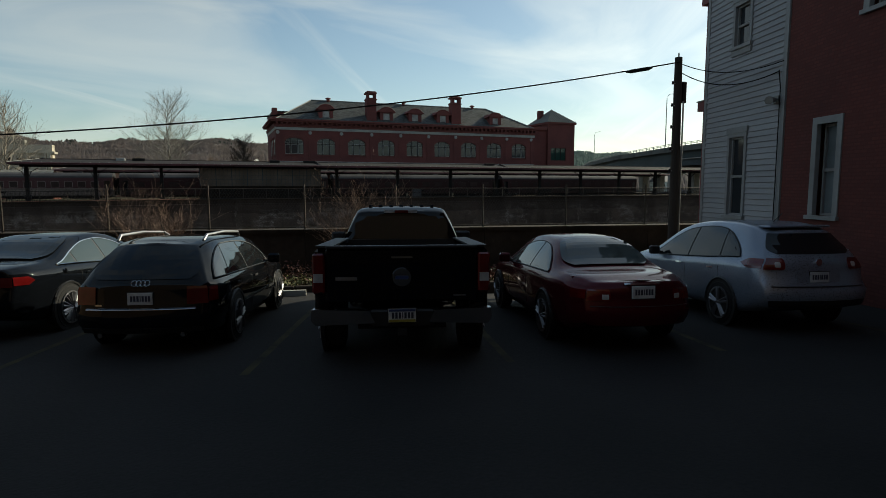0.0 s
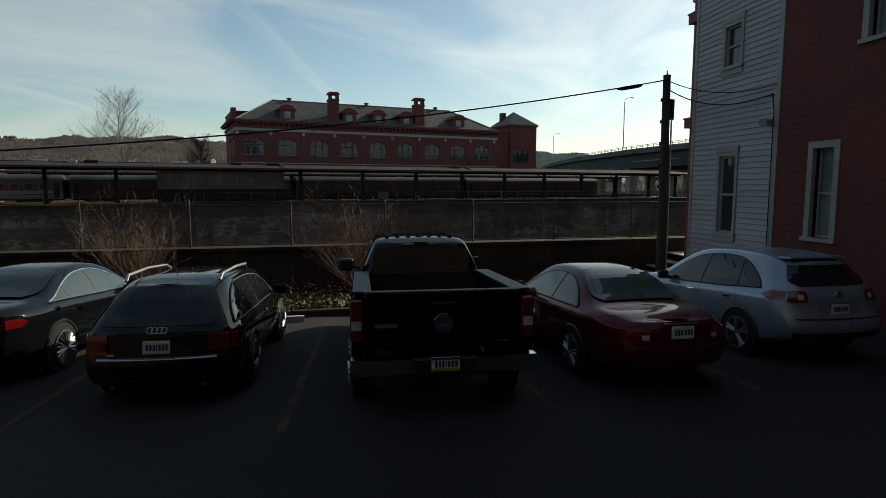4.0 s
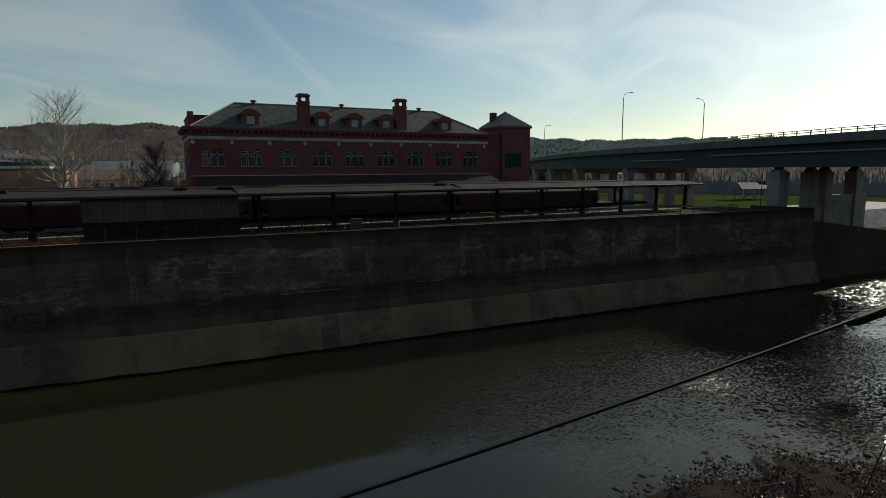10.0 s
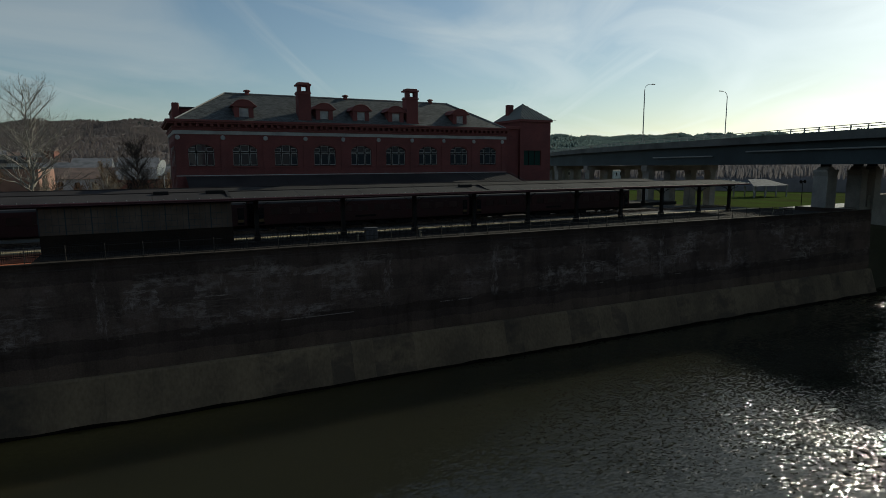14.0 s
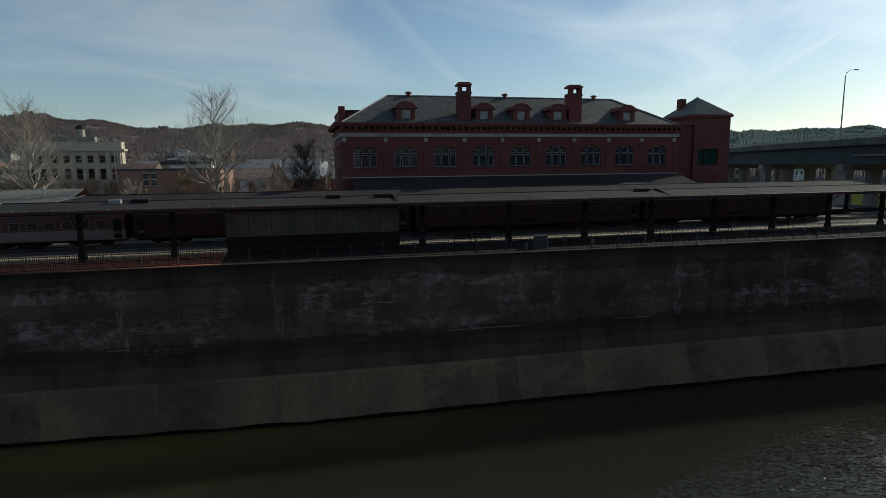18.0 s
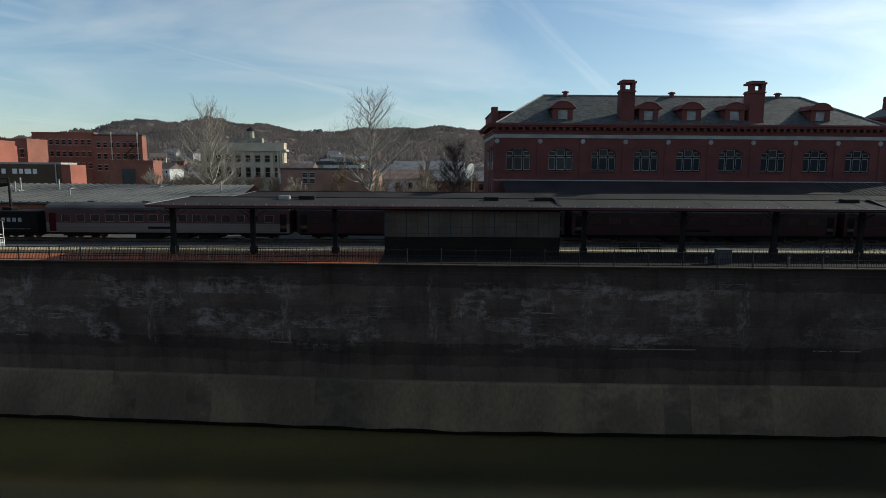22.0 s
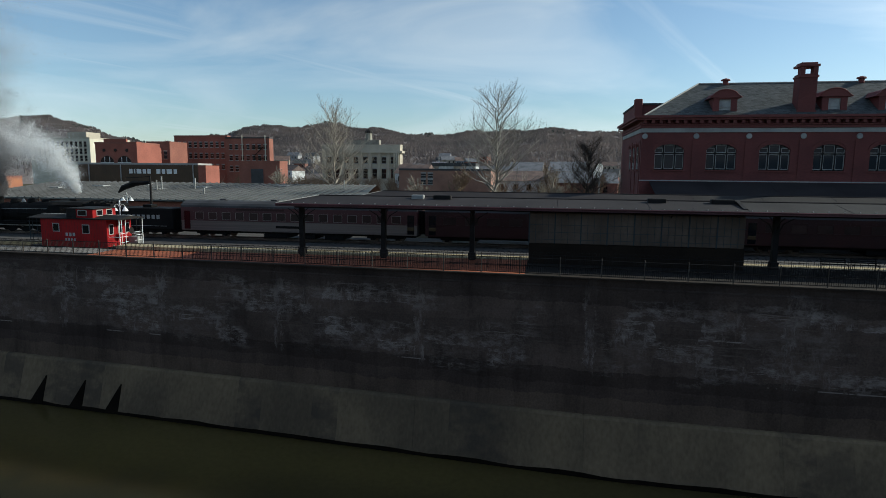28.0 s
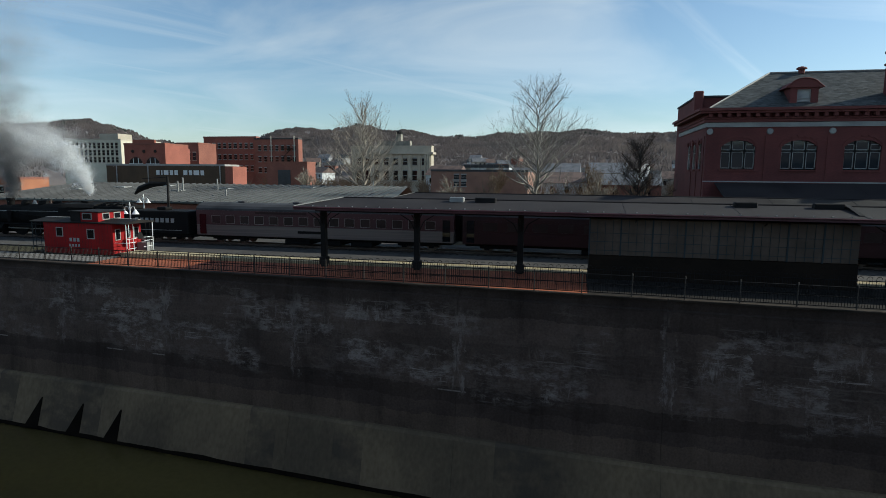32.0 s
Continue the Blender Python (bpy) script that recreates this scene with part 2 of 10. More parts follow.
M_POLE = mat("creosoted_pole", (0.045, 0.035, 0.028), 0.9, 0, 0.35, 14, 1, 0.4, (0.025, 0.02, 0.018), stretch=(1, 1, 0.15))
M_REDPAINT = mat("red_porch_paint", (0.126, 0.013, 0.013), 0.6, 0, 0.2, 8, 0.7, 0.1, (0.18, 0.025, 0.025))
M_BARK = mat("grey_bark", (0.36, 0.31, 0.24), 0.9, 0, 0.4, 10, 0.8, 0.3, (0.20, 0.17, 0.135))
M_BARKDARK = mat("dark_bark", (0.085, 0.062, 0.046), 0.9, 0, 0.3, 10, 0.8, 0.3, (0.045, 0.038, 0.03))
M_TWIG = mat("tan_twigs", (0.25, 0.18, 0.11), 0.9, 0, 0.35, 10, 1.5, 0.1, (0.14, 0.09, 0.06))
M_OLDPOST = mat("rusty_fence_steel", (0.065, 0.055, 0.042), 0.75, 0.2, 0.35, 20, 2, 0.15, (0.06, 0.045, 0.035))
M_RAIL = mat("rusty_rail_steel", (0.20, 0.15, 0.12), 0.5, 0.6, 0.2, 20, 1, 0.1)
M_BALLAST = mat("ballast", (0.060, 0.053, 0.046), 0.95, 0, 0.6, 22, 0.4, 0.6, (0.036, 0.032, 0.029))
M_BLACK = mat("engine_black", (0.0065, 0.006, 0.006), 0.75, 0.0, 0.3, 5, 0.6, 0.1, (0.011, 0.010, 0.009), spec=0.12)
M_CABRED = mat("caboose_red", (0.29, 0.011, 0.012), 0.65, 0, 0.2, 6, 0.6, 0.06, (0.22, 0.009, 0.010), spec=0.15)
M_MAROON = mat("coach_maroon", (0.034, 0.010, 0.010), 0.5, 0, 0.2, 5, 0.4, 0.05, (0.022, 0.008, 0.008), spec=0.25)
M_COACHRED = mat("coach_red", (0.055, 0.010, 0.012), 0.5, 0, 0.15, 5, 0.4, 0.05, (0.042, 0.008, 0.010))
M_STAINLESS = mat("fluted_stainless", (0.165, 0.128, 0.112), 0.5, 0.25, 0.2, 8, 0.4, 0.15, (0.115, 0.09, 0.08), stretch=(0.2, 1, 30))
M_COACHROOF = mat("coach_roof_grey", (0.06, 0.058, 0.06), 0.75, 0, 0.2, 5, 0.4, 0.05, spec=0.25)
M_PANEL = mat("frosted_panel", (0.150, 0.112, 0.084), 0.85, 0, 0.3, 4, 0.5, 0.05, (0.098, 0.074, 0.056), piece=0.10, spec=0.15)
M_STEELGIRDER = mat("bridge_girder_paint", (0.045, 0.060, 0.066), 0.7, 0, 0.25, 3, 0.15, 0.1, (0.032, 0.042, 0.046), spec=0.25)
M_BRIDGECONC = mat("bridge_concrete", (0.30, 0.28, 0.25), 0.9, 0, 0.35, 6, 0.3, 0.2, (0.19, 0.18, 0.165), spec=0.2)
M_STONE = mat("grey_limestone", (0.50, 0.44, 0.34), 0.85, 0, 0.25, 6, 0.3, 0.1, (0.40, 0.35, 0.27))
M_TNBOARD = mat("brown_cladding", (0.105, 0.072, 0.047), 0.85, 0, 0.2, 4, 0.3, 0.1, (0.08, 0.058, 0.04), spec=0.15)
M_TOWNBRICK = brick_mat("town_brick", (0.34, 0.115, 0.078), (0.27, 0.09, 0.06), (0.75, 0.7, 0.66), 0.24, 0.08)
M_TOWNBRICK2 = brick_mat("town_brick_dark", (0.30, 0.12, 0.082), (0.24, 0.092, 0.064), (0.75, 0.7, 0.66), 0.24, 0.08)
M_PALEB = mat("pale_render", (0.62, 0.58, 0.46), 0.85, 0, 0.15, 4, 0.3, 0.1, (0.52, 0.48, 0.38))
M_TAR = mat("tar_roof", (0.07, 0.07, 0.07), 0.9, 0, 0.3, 6, 0.3, 0.2)
# distance haze is put into these two pale colours
M_HILL = mat("haze_paled_hill", (0.185, 0.160, 0.150), 0.95, 0, 0.35, 0.22, 0.008, 0.0, (0.14, 0.125, 0.12), spec=0.0)
M_FARTREE = mat("haze_paled_trees", (0.225, 0.190, 0.175), 0.95, 0, 0.3, 0.25, 0.012, 0.0, (0.165, 0.145, 0.14), spec=0.0)
M_CANROOF2 = mat("pale_canopy_roofing", (0.046, 0.043, 0.041), 0.9, 0, 0.35, 5, 0.25, 0.15, (0.032, 0.030, 0.029), spec=0.12)
M_GLASS = glass_mat("window_glass", (0.03, 0.035, 0.04), 0.04)
M_GLASSDK = glass_mat("dark_glass", (0.008, 0.009, 0.011), 0.03)
M_BLIND = mat("window_blind", (0.42, 0.42, 0.40), 0.6, 0, 0.1, 6, 1, 0.05)

# ---- mesh helpers ----


def tag(ob, label, category, group="", kind=""):
    return tagged(ob, label, category, group, kind)


def mesh_of(bm, name):
    me = bpy.data.meshes.new(name)
    bm.to_mesh(me)
    bm.free()
    return me


def part(name, bm, material, parent=None, label="", smooth=False):
    """Links a bmesh as one mesh object under a thing or a part."""
    me = mesh_of(bm, name)
    me.materials.append(material)
    if smooth:
        for p in me.polygons:
            p.use_smooth = True
    ob = new(name, me)
    if parent:
        ob.parent = parent
    if label:
        ob["label"] = label
    return ob


def thing(name, label, category, m=None, group="", kind=""):
    ob = new(name)
    ob.empty_display_size = 0.1
    if m is not None:
        ob.matrix_basis = m
    return tagged(ob, label, category, group, kind)


def box(bm, x0, x1, y0, y1, z0, z1, bev=0.0):
    r = bmesh.ops.create_cube(bm, size=1.0)
    vs = r["verts"]
    for v in vs:
        v.co = Vector(((x0 + x1) / 2 + v.co.x * (x1 - x0), (y0 + y1) / 2 + v.co.y * (y1 - y0), (z0 + z1) / 2 + v.co.z * (z1 - z0)))
    if bev:
        es = list({e for v in vs for e in v.link_edges})
        bmesh.ops.bevel(bm, geom=es, offset=bev, segments=1, affect="EDGES", profile=0.5)
    return vs


def bx(x0, x1, y0, y1, z0, z1, bev=0.0):
    bm = bmesh.new()
    box(bm, x0, x1, y0, y1, z0, z1, bev)
    return bm


def tube(bm, pts, radii, sides=6, cap=True):
    """A tube along points with a radius at each."""
    rings = []
    up0 = Vector((0.13, 0.21, 0.97))
    for i, p in enumerate(pts):
        p = Vector(p)
        a = Vector(pts[max(i - 1, 0)])
        c = Vector(pts[min(i + 1, len(pts) - 1)])
        d = (c - a).normalized()
        up = up0 if abs(d.dot(up0)) < 0.95 else Vector((1, 0, 0))
        s = d.cross(up).normalized()
        w = s.cross(d).normalized()
        r = radii[i] if hasattr(radii, "__len__") else radii
        rings.append([bm.verts.new(p + r * (math.cos(2 * math.pi * k / sides) * s + math.sin(2 * math.pi * k / sides) * w)) for k in range(sides)])
    for a, c in zip(rings, rings[1:]):
        for k in range(sides):
            bm.faces.new((a[k], a[(k + 1) % sides], c[(k + 1) % sides], c[k]))
    if cap:
        bm.faces.new(rings[0][::-1])
        bm.faces.new(rings[-1])
    return rings


def tb(pts, radii, sides=6):
    bm = bmesh.new()
    tube(bm, pts, radii, sides)
    return bm


def prism(bm, poly, axis, a, b):
    """A polygon of 2D points swept from a to b along an axis ('x': poly is y,z; 'y': x,z; 'z': x,y)."""
    def at(p, s):
        return {"x": (s, p[0], p[1]), "y": (p[0], s, p[1]), "z": (p[0], p[1], s)}[axis]
    v0 = [bm.verts.new(at(p, a)) for p in poly]
    v1 = [bm.verts.new(at(p, b)) for p in poly]
    n = len(poly)
    bm.faces.new(v0)
    bm.faces.new(v1[::-1])
    for i in range(n):
        bm.faces.new((v0[i], v1[i], v1[(i + 1) % n], v0[(i + 1) % n]))
    bmesh.ops.recalc_face_normals(bm, faces=bm.faces[:])
    return bm


def pr(poly, axis, a, b):
    return prism(bmesh.new(), poly, axis, a, b)


def pydata(name, verts, faces, material, parent=None, label="", smooth=False):
    me = bpy.data.meshes.new(name)
    me.from_pydata(verts, [], faces)
    me.materials.append(material)
    if smooth:
        for p in me.polygons:
            p.use_smooth = True
    ob = new(name, me)
    if parent:
        ob.parent = parent
    if label:
        ob["label"] = label
    return ob


def shared(name, me, m, parent):
    """One more object on a shared mesh."""
    ob = new(name, me)
    ob.parent = parent
    ob.matrix_basis = m
    return ob

# ---- the large structure: ground, river, walls ----
def yn(x):
    """Near flood wall's line."""
    return 16.7 - 0.218 * max(-70.0, min(70.0, x))


def yf(x):
    """Far retaining wall's top line."""
    return 66.25 - 0.028 * max(-120.0, min(120.0, x)) + 0.055 * max(0.0, 5.0 - max(-120.0, x))


def crest_z(x):
    """Fall of the far wall's crest upstream."""
    return -0.008 * max(0.0, 2.0 - max(-60.0, x))


def lot_z(x, y):
    d = max(-3.0, min(16.0, 0.213 * x + 0.977 * y))
    u = 0.977 * x - 0.213 * y
    a, b = max(0.0, min(1.0, (d - 9.3) / 2.7)), max(0.0, min(1.0, (u - 1.0) / 5.0))
    return 0.33 - 0.045 * (d - 5.1) - 0.27 * a * a * (3 - 2 * a) * b * b * (3 - 2 * b)


def land(x):
    """Level of the far bank: it falls away beyond the bridge."""
    return 0.25 - 6.2 * max(0.0, min(1.0, (x - 88) / 50))


WATER = -10.6
PLAT = 1.1


def build_ground():
    xs = [-2600, -900, -400, -200, -120, -70, -50, -35, -24, -16, -10, -5, 0, 5, 10, 15, 20, 26, 34, 45, 60, 70, 85, 100, 130, 180, 260, 420, 900, 2600]
    verts, faces, rows = [], [], None
    for x in xs:
        a, b = yn(x), yf(x)
        col = [(-2600, 0.5), (a - 45, 0.5), (a - 19, lot_z(x, a - 19) - 0.06), (a - 12, lot_z(x, a - 12) - 0.06), (a - 4.1, lot_z(x, a - 4.1) - 0.06),
               (a - 0.05, -0.12), (a + 0.1, -1.0), (a + 0.2, -12.4), (0.5 * (a + b), -12.6), (b - 0.6, -12.4), (b + 0.3, -11.5), (b + 0.5, min(0.9, land(x))),
               (b + 30, land(x)), (b + 120, land(x) - 0.2), (b + 500, land(x) - 0.4), (2600, land(x) - 0.4)]
        base = len(verts)
        verts += [(x, y, z) for y, z in col]
        if rows is not None:
            n = len(col)
            for i in range(n - 1):
                faces.append((rows + i, base + i, base + i + 1, rows + i + 1))
        rows = base
    ob = pydata("ground", verts, faces, M_GROUND)
    return tag(ob, "brown winter ground with thin dry grass and bare earth", "ground", kind="structure")


build_ground()

# river
wm = mat("river_water", (0.105, 0.080, 0.026), 0.06, 0, 0.2, 3.0, 0.05, 0.0, (0.090, 0.068, 0.024))
n_, l_ = wm.node_tree.nodes, wm.node_tree.links
wb = n_["Principled BSDF"]
wb.inputs["IOR"].default_value = 1.33
wb.subsurface_method = "BURLEY"                      # murky water: light spreads below the surface
wb.inputs["Subsurface Weight"].default_value, wb.inputs["Subsurface Scale"].default_value = 1.0, 4.5
wb.inputs["Subsurface Radius"].default_value = (1.0, 1.0, 0.8)
for link in list(wb.inputs["Roughness"].links):
    l_.remove(link)
wb.inputs["Roughness"].default_value = 0.06
wgeo = n_.new("ShaderNodeNewGeometry")
wsep = n_.new("ShaderNodeSeparateXYZ")
l_.new(wgeo.outputs["Position"], wsep.inputs[0])
wsh = n_.new("ShaderNodeMapRange")                   # paler water colour painted along the far wall to offset its cast shadow
wsh.interpolation_type = "SMOOTHSTEP"
wsh.inputs["From Min"].default_value, wsh.inputs["From Max"].default_value = 58.0, 66.0
wshn, wsha = n_.new("ShaderNodeTexNoise"), n_.new("ShaderNodeMath")
wshn.inputs["Scale"].default_value, wshn.inputs["Detail"].default_value = 0.16, 5.0
wsha.operation = "MULTIPLY_ADD"
wsha.inputs[1].default_value = 4.0
l_.new(wgeo.outputs["Position"], wshn.inputs["Vector"])
l_.new(wshn.outputs["Fac"], wsha.inputs[0])
l_.new(wsep.outputs["Y"], wsha.inputs[2])
l_.new(wsha.outputs[0], wsh.inputs["Value"])
wcol = n_.new("ShaderNodeMixRGB")
wcol.inputs["Color1"].default_value = (0.022, 0.022, 0.015, 1)
l_.new(wb.inputs["Base Color"].links[0].from_socket, wcol.inputs["Color2"])
wup, wum = n_.new("ShaderNodeMapRange"), n_.new("ShaderNodeMath")
wup.interpolation_type = "SMOOTHSTEP"
wup.inputs["From Min"].default_value, wup.inputs["From Max"].default_value = -10.0, 40.0
wup.inputs["To Min"].default_value, wup.inputs["To Max"].default_value = 1.0, 0.12
wum.operation = "MULTIPLY"
l_.new(wsep.outputs["X"], wup.inputs["Value"])
l_.new(wsh.outputs[0], wum.inputs[0])
l_.new(wup.outputs[0], wum.inputs[1])
l_.new(wum.outputs[0], wcol.inputs["Fac"])
l_.new(wcol.outputs["Color"], wb.inputs["Base Color"])
wr = n_.new("ShaderNodeMapRange")                    # riffle: rougher water downstream
wr.inputs["From Min"].default_value, wr.inputs["From Max"].default_value = 16.0, 46.0
wr.inputs["To Min"].default_value, wr.inputs["To Max"].default_value = 0.008, 0.13
l_.new(wsep.outputs["X"], wr.inputs["Value"])
wpat = n_.new("ShaderNodeTexNoise")                  # patches of riffle
wpat.inputs["Scale"].default_value, wpat.inputs["Detail"].default_value = 0.11, 3.0
l_.new(wgeo.outputs["Position"], wpat.inputs["Vector"])
wpr = n_.new("ShaderNodeMapRange")
wpr.inputs["From Min"].default_value, wpr.inputs["From Max"].default_value = 0.38, 0.62
wpr.inputs["To Min"].default_value, wpr.inputs["To Max"].default_value = 0.35, 1.25
l_.new(wpat.outputs["Fac"], wpr.inputs["Value"])
wst = n_.new("ShaderNodeMath")
wst.operation = "MULTIPLY"
l_.new(wr.outputs[0], wst.inputs[0])
l_.new(wpr.outputs[0], wst.inputs[1])


def shoal(cx, cy, rx, ry, amount):
    """A patch of broken water over a shallow, ragged at its edge."""
    no_, sc_, sub_, add_, ln_, mr_ = n_.new("ShaderNodeTexNoise"), n_.new("ShaderNodeVectorMath"), n_.new("ShaderNodeVectorMath"), n_.new("ShaderNodeVectorMath"), n_.new("ShaderNodeVectorMath"), n_.new("ShaderNodeMapRange")
    sub_.operation, sc_.operation, add_.operation, ln_.operation = "SUBTRACT", "MULTIPLY", "MULTIPLY_ADD", "LENGTH"
    sub_.inputs[1].default_value = (cx + 0.45 * rx, cy + 0.45 * ry, WATER)
    sc_.inputs[1].default_value = (1 / rx, 1 / ry, 0)
    no_.inputs["Scale"].default_value, no_.inputs["Detail"].default_value = 0.5, 6.0
    l_.new(wgeo.outputs["Position"], sub_.inputs[0])
    l_.new(sub_.outputs[0], sc_.inputs[0])
    l_.new(wgeo.outputs["Position"], no_.inputs["Vector"])
    l_.new(no_.outputs["Color"], add_.inputs[0])
    add_.inputs[1].default_value = (0.9, 0.9, 0.0)
    l_.new(sc_.outputs[0], add_.inputs[2])
    l_.new(add_.outputs[0], ln_.inputs[0])
    mr_.inputs["From Min"].default_value, mr_.inputs["From Max"].default_value = 0.35, 1.0
    mr_.inputs["To Min"].default_value, mr_.inputs["To Max"].default_value = amount, 0.0
    l_.new(ln_.outputs["Value"], mr_.inputs["Value"])
    return mr_.outputs[0]


wz = None
for zone in (shoal(44.5, 39.8, 5.5, 3.2, 1.0), shoal(97.0, 56.0, 20.0, 8.5, 1.0), shoal(63.0, 38.0, 15.0, 6.0, 0.45), shoal(36.0, 47.0, 19.0, 15.0, 0.58)):
    if wz is not None:
        mx_ = n_.new("ShaderNodeMath")
        mx_.operation = "MAXIMUM"
        l_.new(wz, mx_.inputs[0])
        l_.new(zone, mx_.inputs[1])
        zone = mx_.outputs[0]
    wz = zone
wrf = n_.new("ShaderNodeMath")
wrf.operation = "MULTIPLY_ADD"
wrf.inputs[1].default_value = 0.34
l_.new(wz, wrf.inputs[0])
l_.new(wst.outputs[0], wrf.inputs[2])
wst = wrf
wrg = n_.new("ShaderNodeMath")
wrg.operation = "MULTIPLY_ADD"
wrg.inputs[1].default_value, wrg.inputs[2].default_value = 0.06, 0.06
l_.new(wz, wrg.inputs[0])
l_.new(wrg.outputs[0], wb.inputs["Roughness"])
wmap = n_.new("ShaderNodeMapping")
wmap.inputs["Scale"].default_value = (1.0, 1.7, 1.0)
wmap.inputs["Rotation"].default_value = (0, 0, radians(20))
l_.new(wgeo.outputs["Position"], wmap.inputs["Vector"])
wna, wnb = n_.new("ShaderNodeTexNoise"), n_.new("ShaderNodeTexNoise")
wna.inputs["Scale"].default_value, wna.inputs["Detail"].default_value = 4.6, 3.0
wnb.inputs["Scale"].default_value, wnb.inputs["Detail"].default_value = 0.4, 2.0
l_.new(wmap.outputs["Vector"], wna.inputs["Vector"])
l_.new(wmap.outputs["Vector"], wnb.inputs["Vector"])
wadd = n_.new("ShaderNodeMath")
wadd.operation = "MULTIPLY_ADD"
wadd.inputs[1].default_value = 0.6
l_.new(wnb.outputs["Fac"], wadd.inputs[0])
l_.new(wna.outputs["Fac"], wadd.inputs[2])
wbu = n_.new("ShaderNodeBump")
wbu.inputs["Distance"].default_value = 0.10
l_.new(wst.outputs[0], wbu.inputs["Strength"])
l_.new(wadd.outputs[0], wbu.inputs["Height"])
wvo = n_.new("ShaderNodeTexVoronoi")                 # small wind facets that catch the sun
wvo.inputs["Scale"].default_value = 5.2
wvm = n_.new("ShaderNodeMapping")
wvm.inputs["Scale"].default_value = (0.8, 1.5, 1.0)
wvm.inputs["Rotation"].default_value = (0, 0, radians(-30))
l_.new(wgeo.outputs["Position"], wvm.inputs["Vector"])
l_.new(wvm.outputs["Vector"], wvo.inputs["Vector"])
wvs, wvk, wva, wvn = (n_.new("ShaderNodeVectorMath") for _ in range(4))
wvs.operation, wvk.operation, wva.operation, wvn.operation = "SUBTRACT", "SCALE", "ADD", "NORMALIZE"
wvs.inputs[1].default_value = (0.5, 0.5, 0.5)
wvf, wvx = n_.new("ShaderNodeTexVoronoi"), n_.new("ShaderNodeMixRGB")      # longer wavelets far downstream
wvf.inputs["Scale"].default_value = 2.2
l_.new(wvm.outputs["Vector"], wvf.inputs["Vector"])
wfar = n_.new("ShaderNodeMath")
wfar.operation = "GREATER_THAN"
wfar.inputs[1].default_value = 72.0
l_.new(wsep.outputs["X"], wfar.inputs[0])
l_.new(wfar.outputs[0], wvx.inputs["Fac"])
l_.new(wvo.outputs["Color"], wvx.inputs["Color1"])
l_.new(wvf.outputs["Color"], wvx.inputs["Color2"])
l_.new(wvx.outputs["Color"], wvs.inputs[0])
l_.new(wvs.outputs[0], wvk.inputs[0])
wfs = n_.new("ShaderNodeMath")
wfs.operation = "MULTIPLY"
wfs.inputs[1].default_value = 1.25
l_.new(wst.outputs[0], wfs.inputs[0])
l_.new(wfs.outputs[0], wvk.inputs["Scale"])
l_.new(wvk.outputs[0], wva.inputs[0])
l_.new(wbu.outputs["Normal"], wva.inputs[1])
l_.new(wva.outputs[0], wvn.inputs[0])
l_.new(wvn.outputs[0], wb.inputs["Normal"])
water = pydata("river", [(-900, -140, WATER), (900, -140, WATER), (900, 150, WATER), (-900, 150, WATER)], [(0, 1, 2, 3)], wm)
tag(water, "shallow dark green river water, rippled and glittering in the sun", "water", kind="structure")

# far retaining wall: upper panels with open joints, a ledge and a battered toe
JOINTS = [-125, -112, -99, -87, -75, -64, -54.5, -45, -36.4, -27.6, -18.2, -8.0, 2.6, 13.5, 24.4, 35.2, 46, 57, 68, 79, 90, 97]
M_WALL = mat("stained_wall_concrete", (0.102, 0.072, 0.056), 0.93, 0, 0.45, 9.0, 0.3, 0.6, (0.062, 0.044, 0.035), piece=0.07, spec=0.12)
wn2, wl2 = M_WALL.node_tree.nodes, M_WALL.node_tree.links


def chain(nodes, links, scale, size, detail, rough, lo, hi, to0=0.0, to1=1.0):
    """Noise in stretched world space, cut to a mask."""
    g, mp_, no_, mr_ = nodes.new("ShaderNodeNewGeometry"), nodes.new("ShaderNodeMapping"), nodes.new("ShaderNodeTexNoise"), nodes.new("ShaderNodeMapRange")
    mp_.inputs["Scale"].default_value = scale
    no_.inputs["Scale"].default_value, no_.inputs["Detail"].default_value, no_.inputs["Roughness"].default_value = size, detail, rough
    mr_.inputs["From Min"].default_value, mr_.inputs["From Max"].default_value = lo, hi
    mr_.inputs["To Min"].default_value, mr_.inputs["To Max"].default_value = to0, to1
    links.new(g.outputs["Position"], mp_.inputs["Vector"])
    links.new(mp_.outputs["Vector"], no_.inputs["Vector"])
    links.new(no_.outputs["Fac"], mr_.inputs["Value"])
    return mr_.outputs[0]


def calc(nodes, links, op, a, b):
    """One Math node; b may be a number."""
    m_ = nodes.new("ShaderNodeMath")
    m_.operation = op
    links.new(a, m_.inputs[0])
    if isinstance(b, float):
        m_.inputs[1].default_value = b
    else:
        links.new(b, m_.inputs[1])
    return m_.outputs[0]


def times(nodes, links, a, b):
    return calc(nodes, links, "MULTIPLY", a, b)


# old lime deposits: a broad band of leaks below the crest, in drips, blotches and board lines, worst along the joints
W2 = (wn2, wl2)
wg2, ws2 = wn2.new("ShaderNodeNewGeometry"), wn2.new("ShaderNodeSeparateXYZ")
wl2.new(wg2.outputs["Position"], ws2.inputs[0])
wzw = calc(*W2, "ADD", chain(*W2, (1, 1, 0.4), 0.2, 5.0, 0.6, 0.3, 0.7, -0.6, 0.6), ws2.outputs["Z"])
wxw = calc(*W2, "ADD", chain(*W2, (1, 1, 1.2), 0.9, 6.0, 0.7, 0.3, 0.7, -0.35, 0.35), ws2.outputs["X"])
wband = wn2.new("ShaderNodeValToRGB")
wband.color_ramp.elements[0].position, wband.color_ramp.elements[1].position = 0.25, 0.32
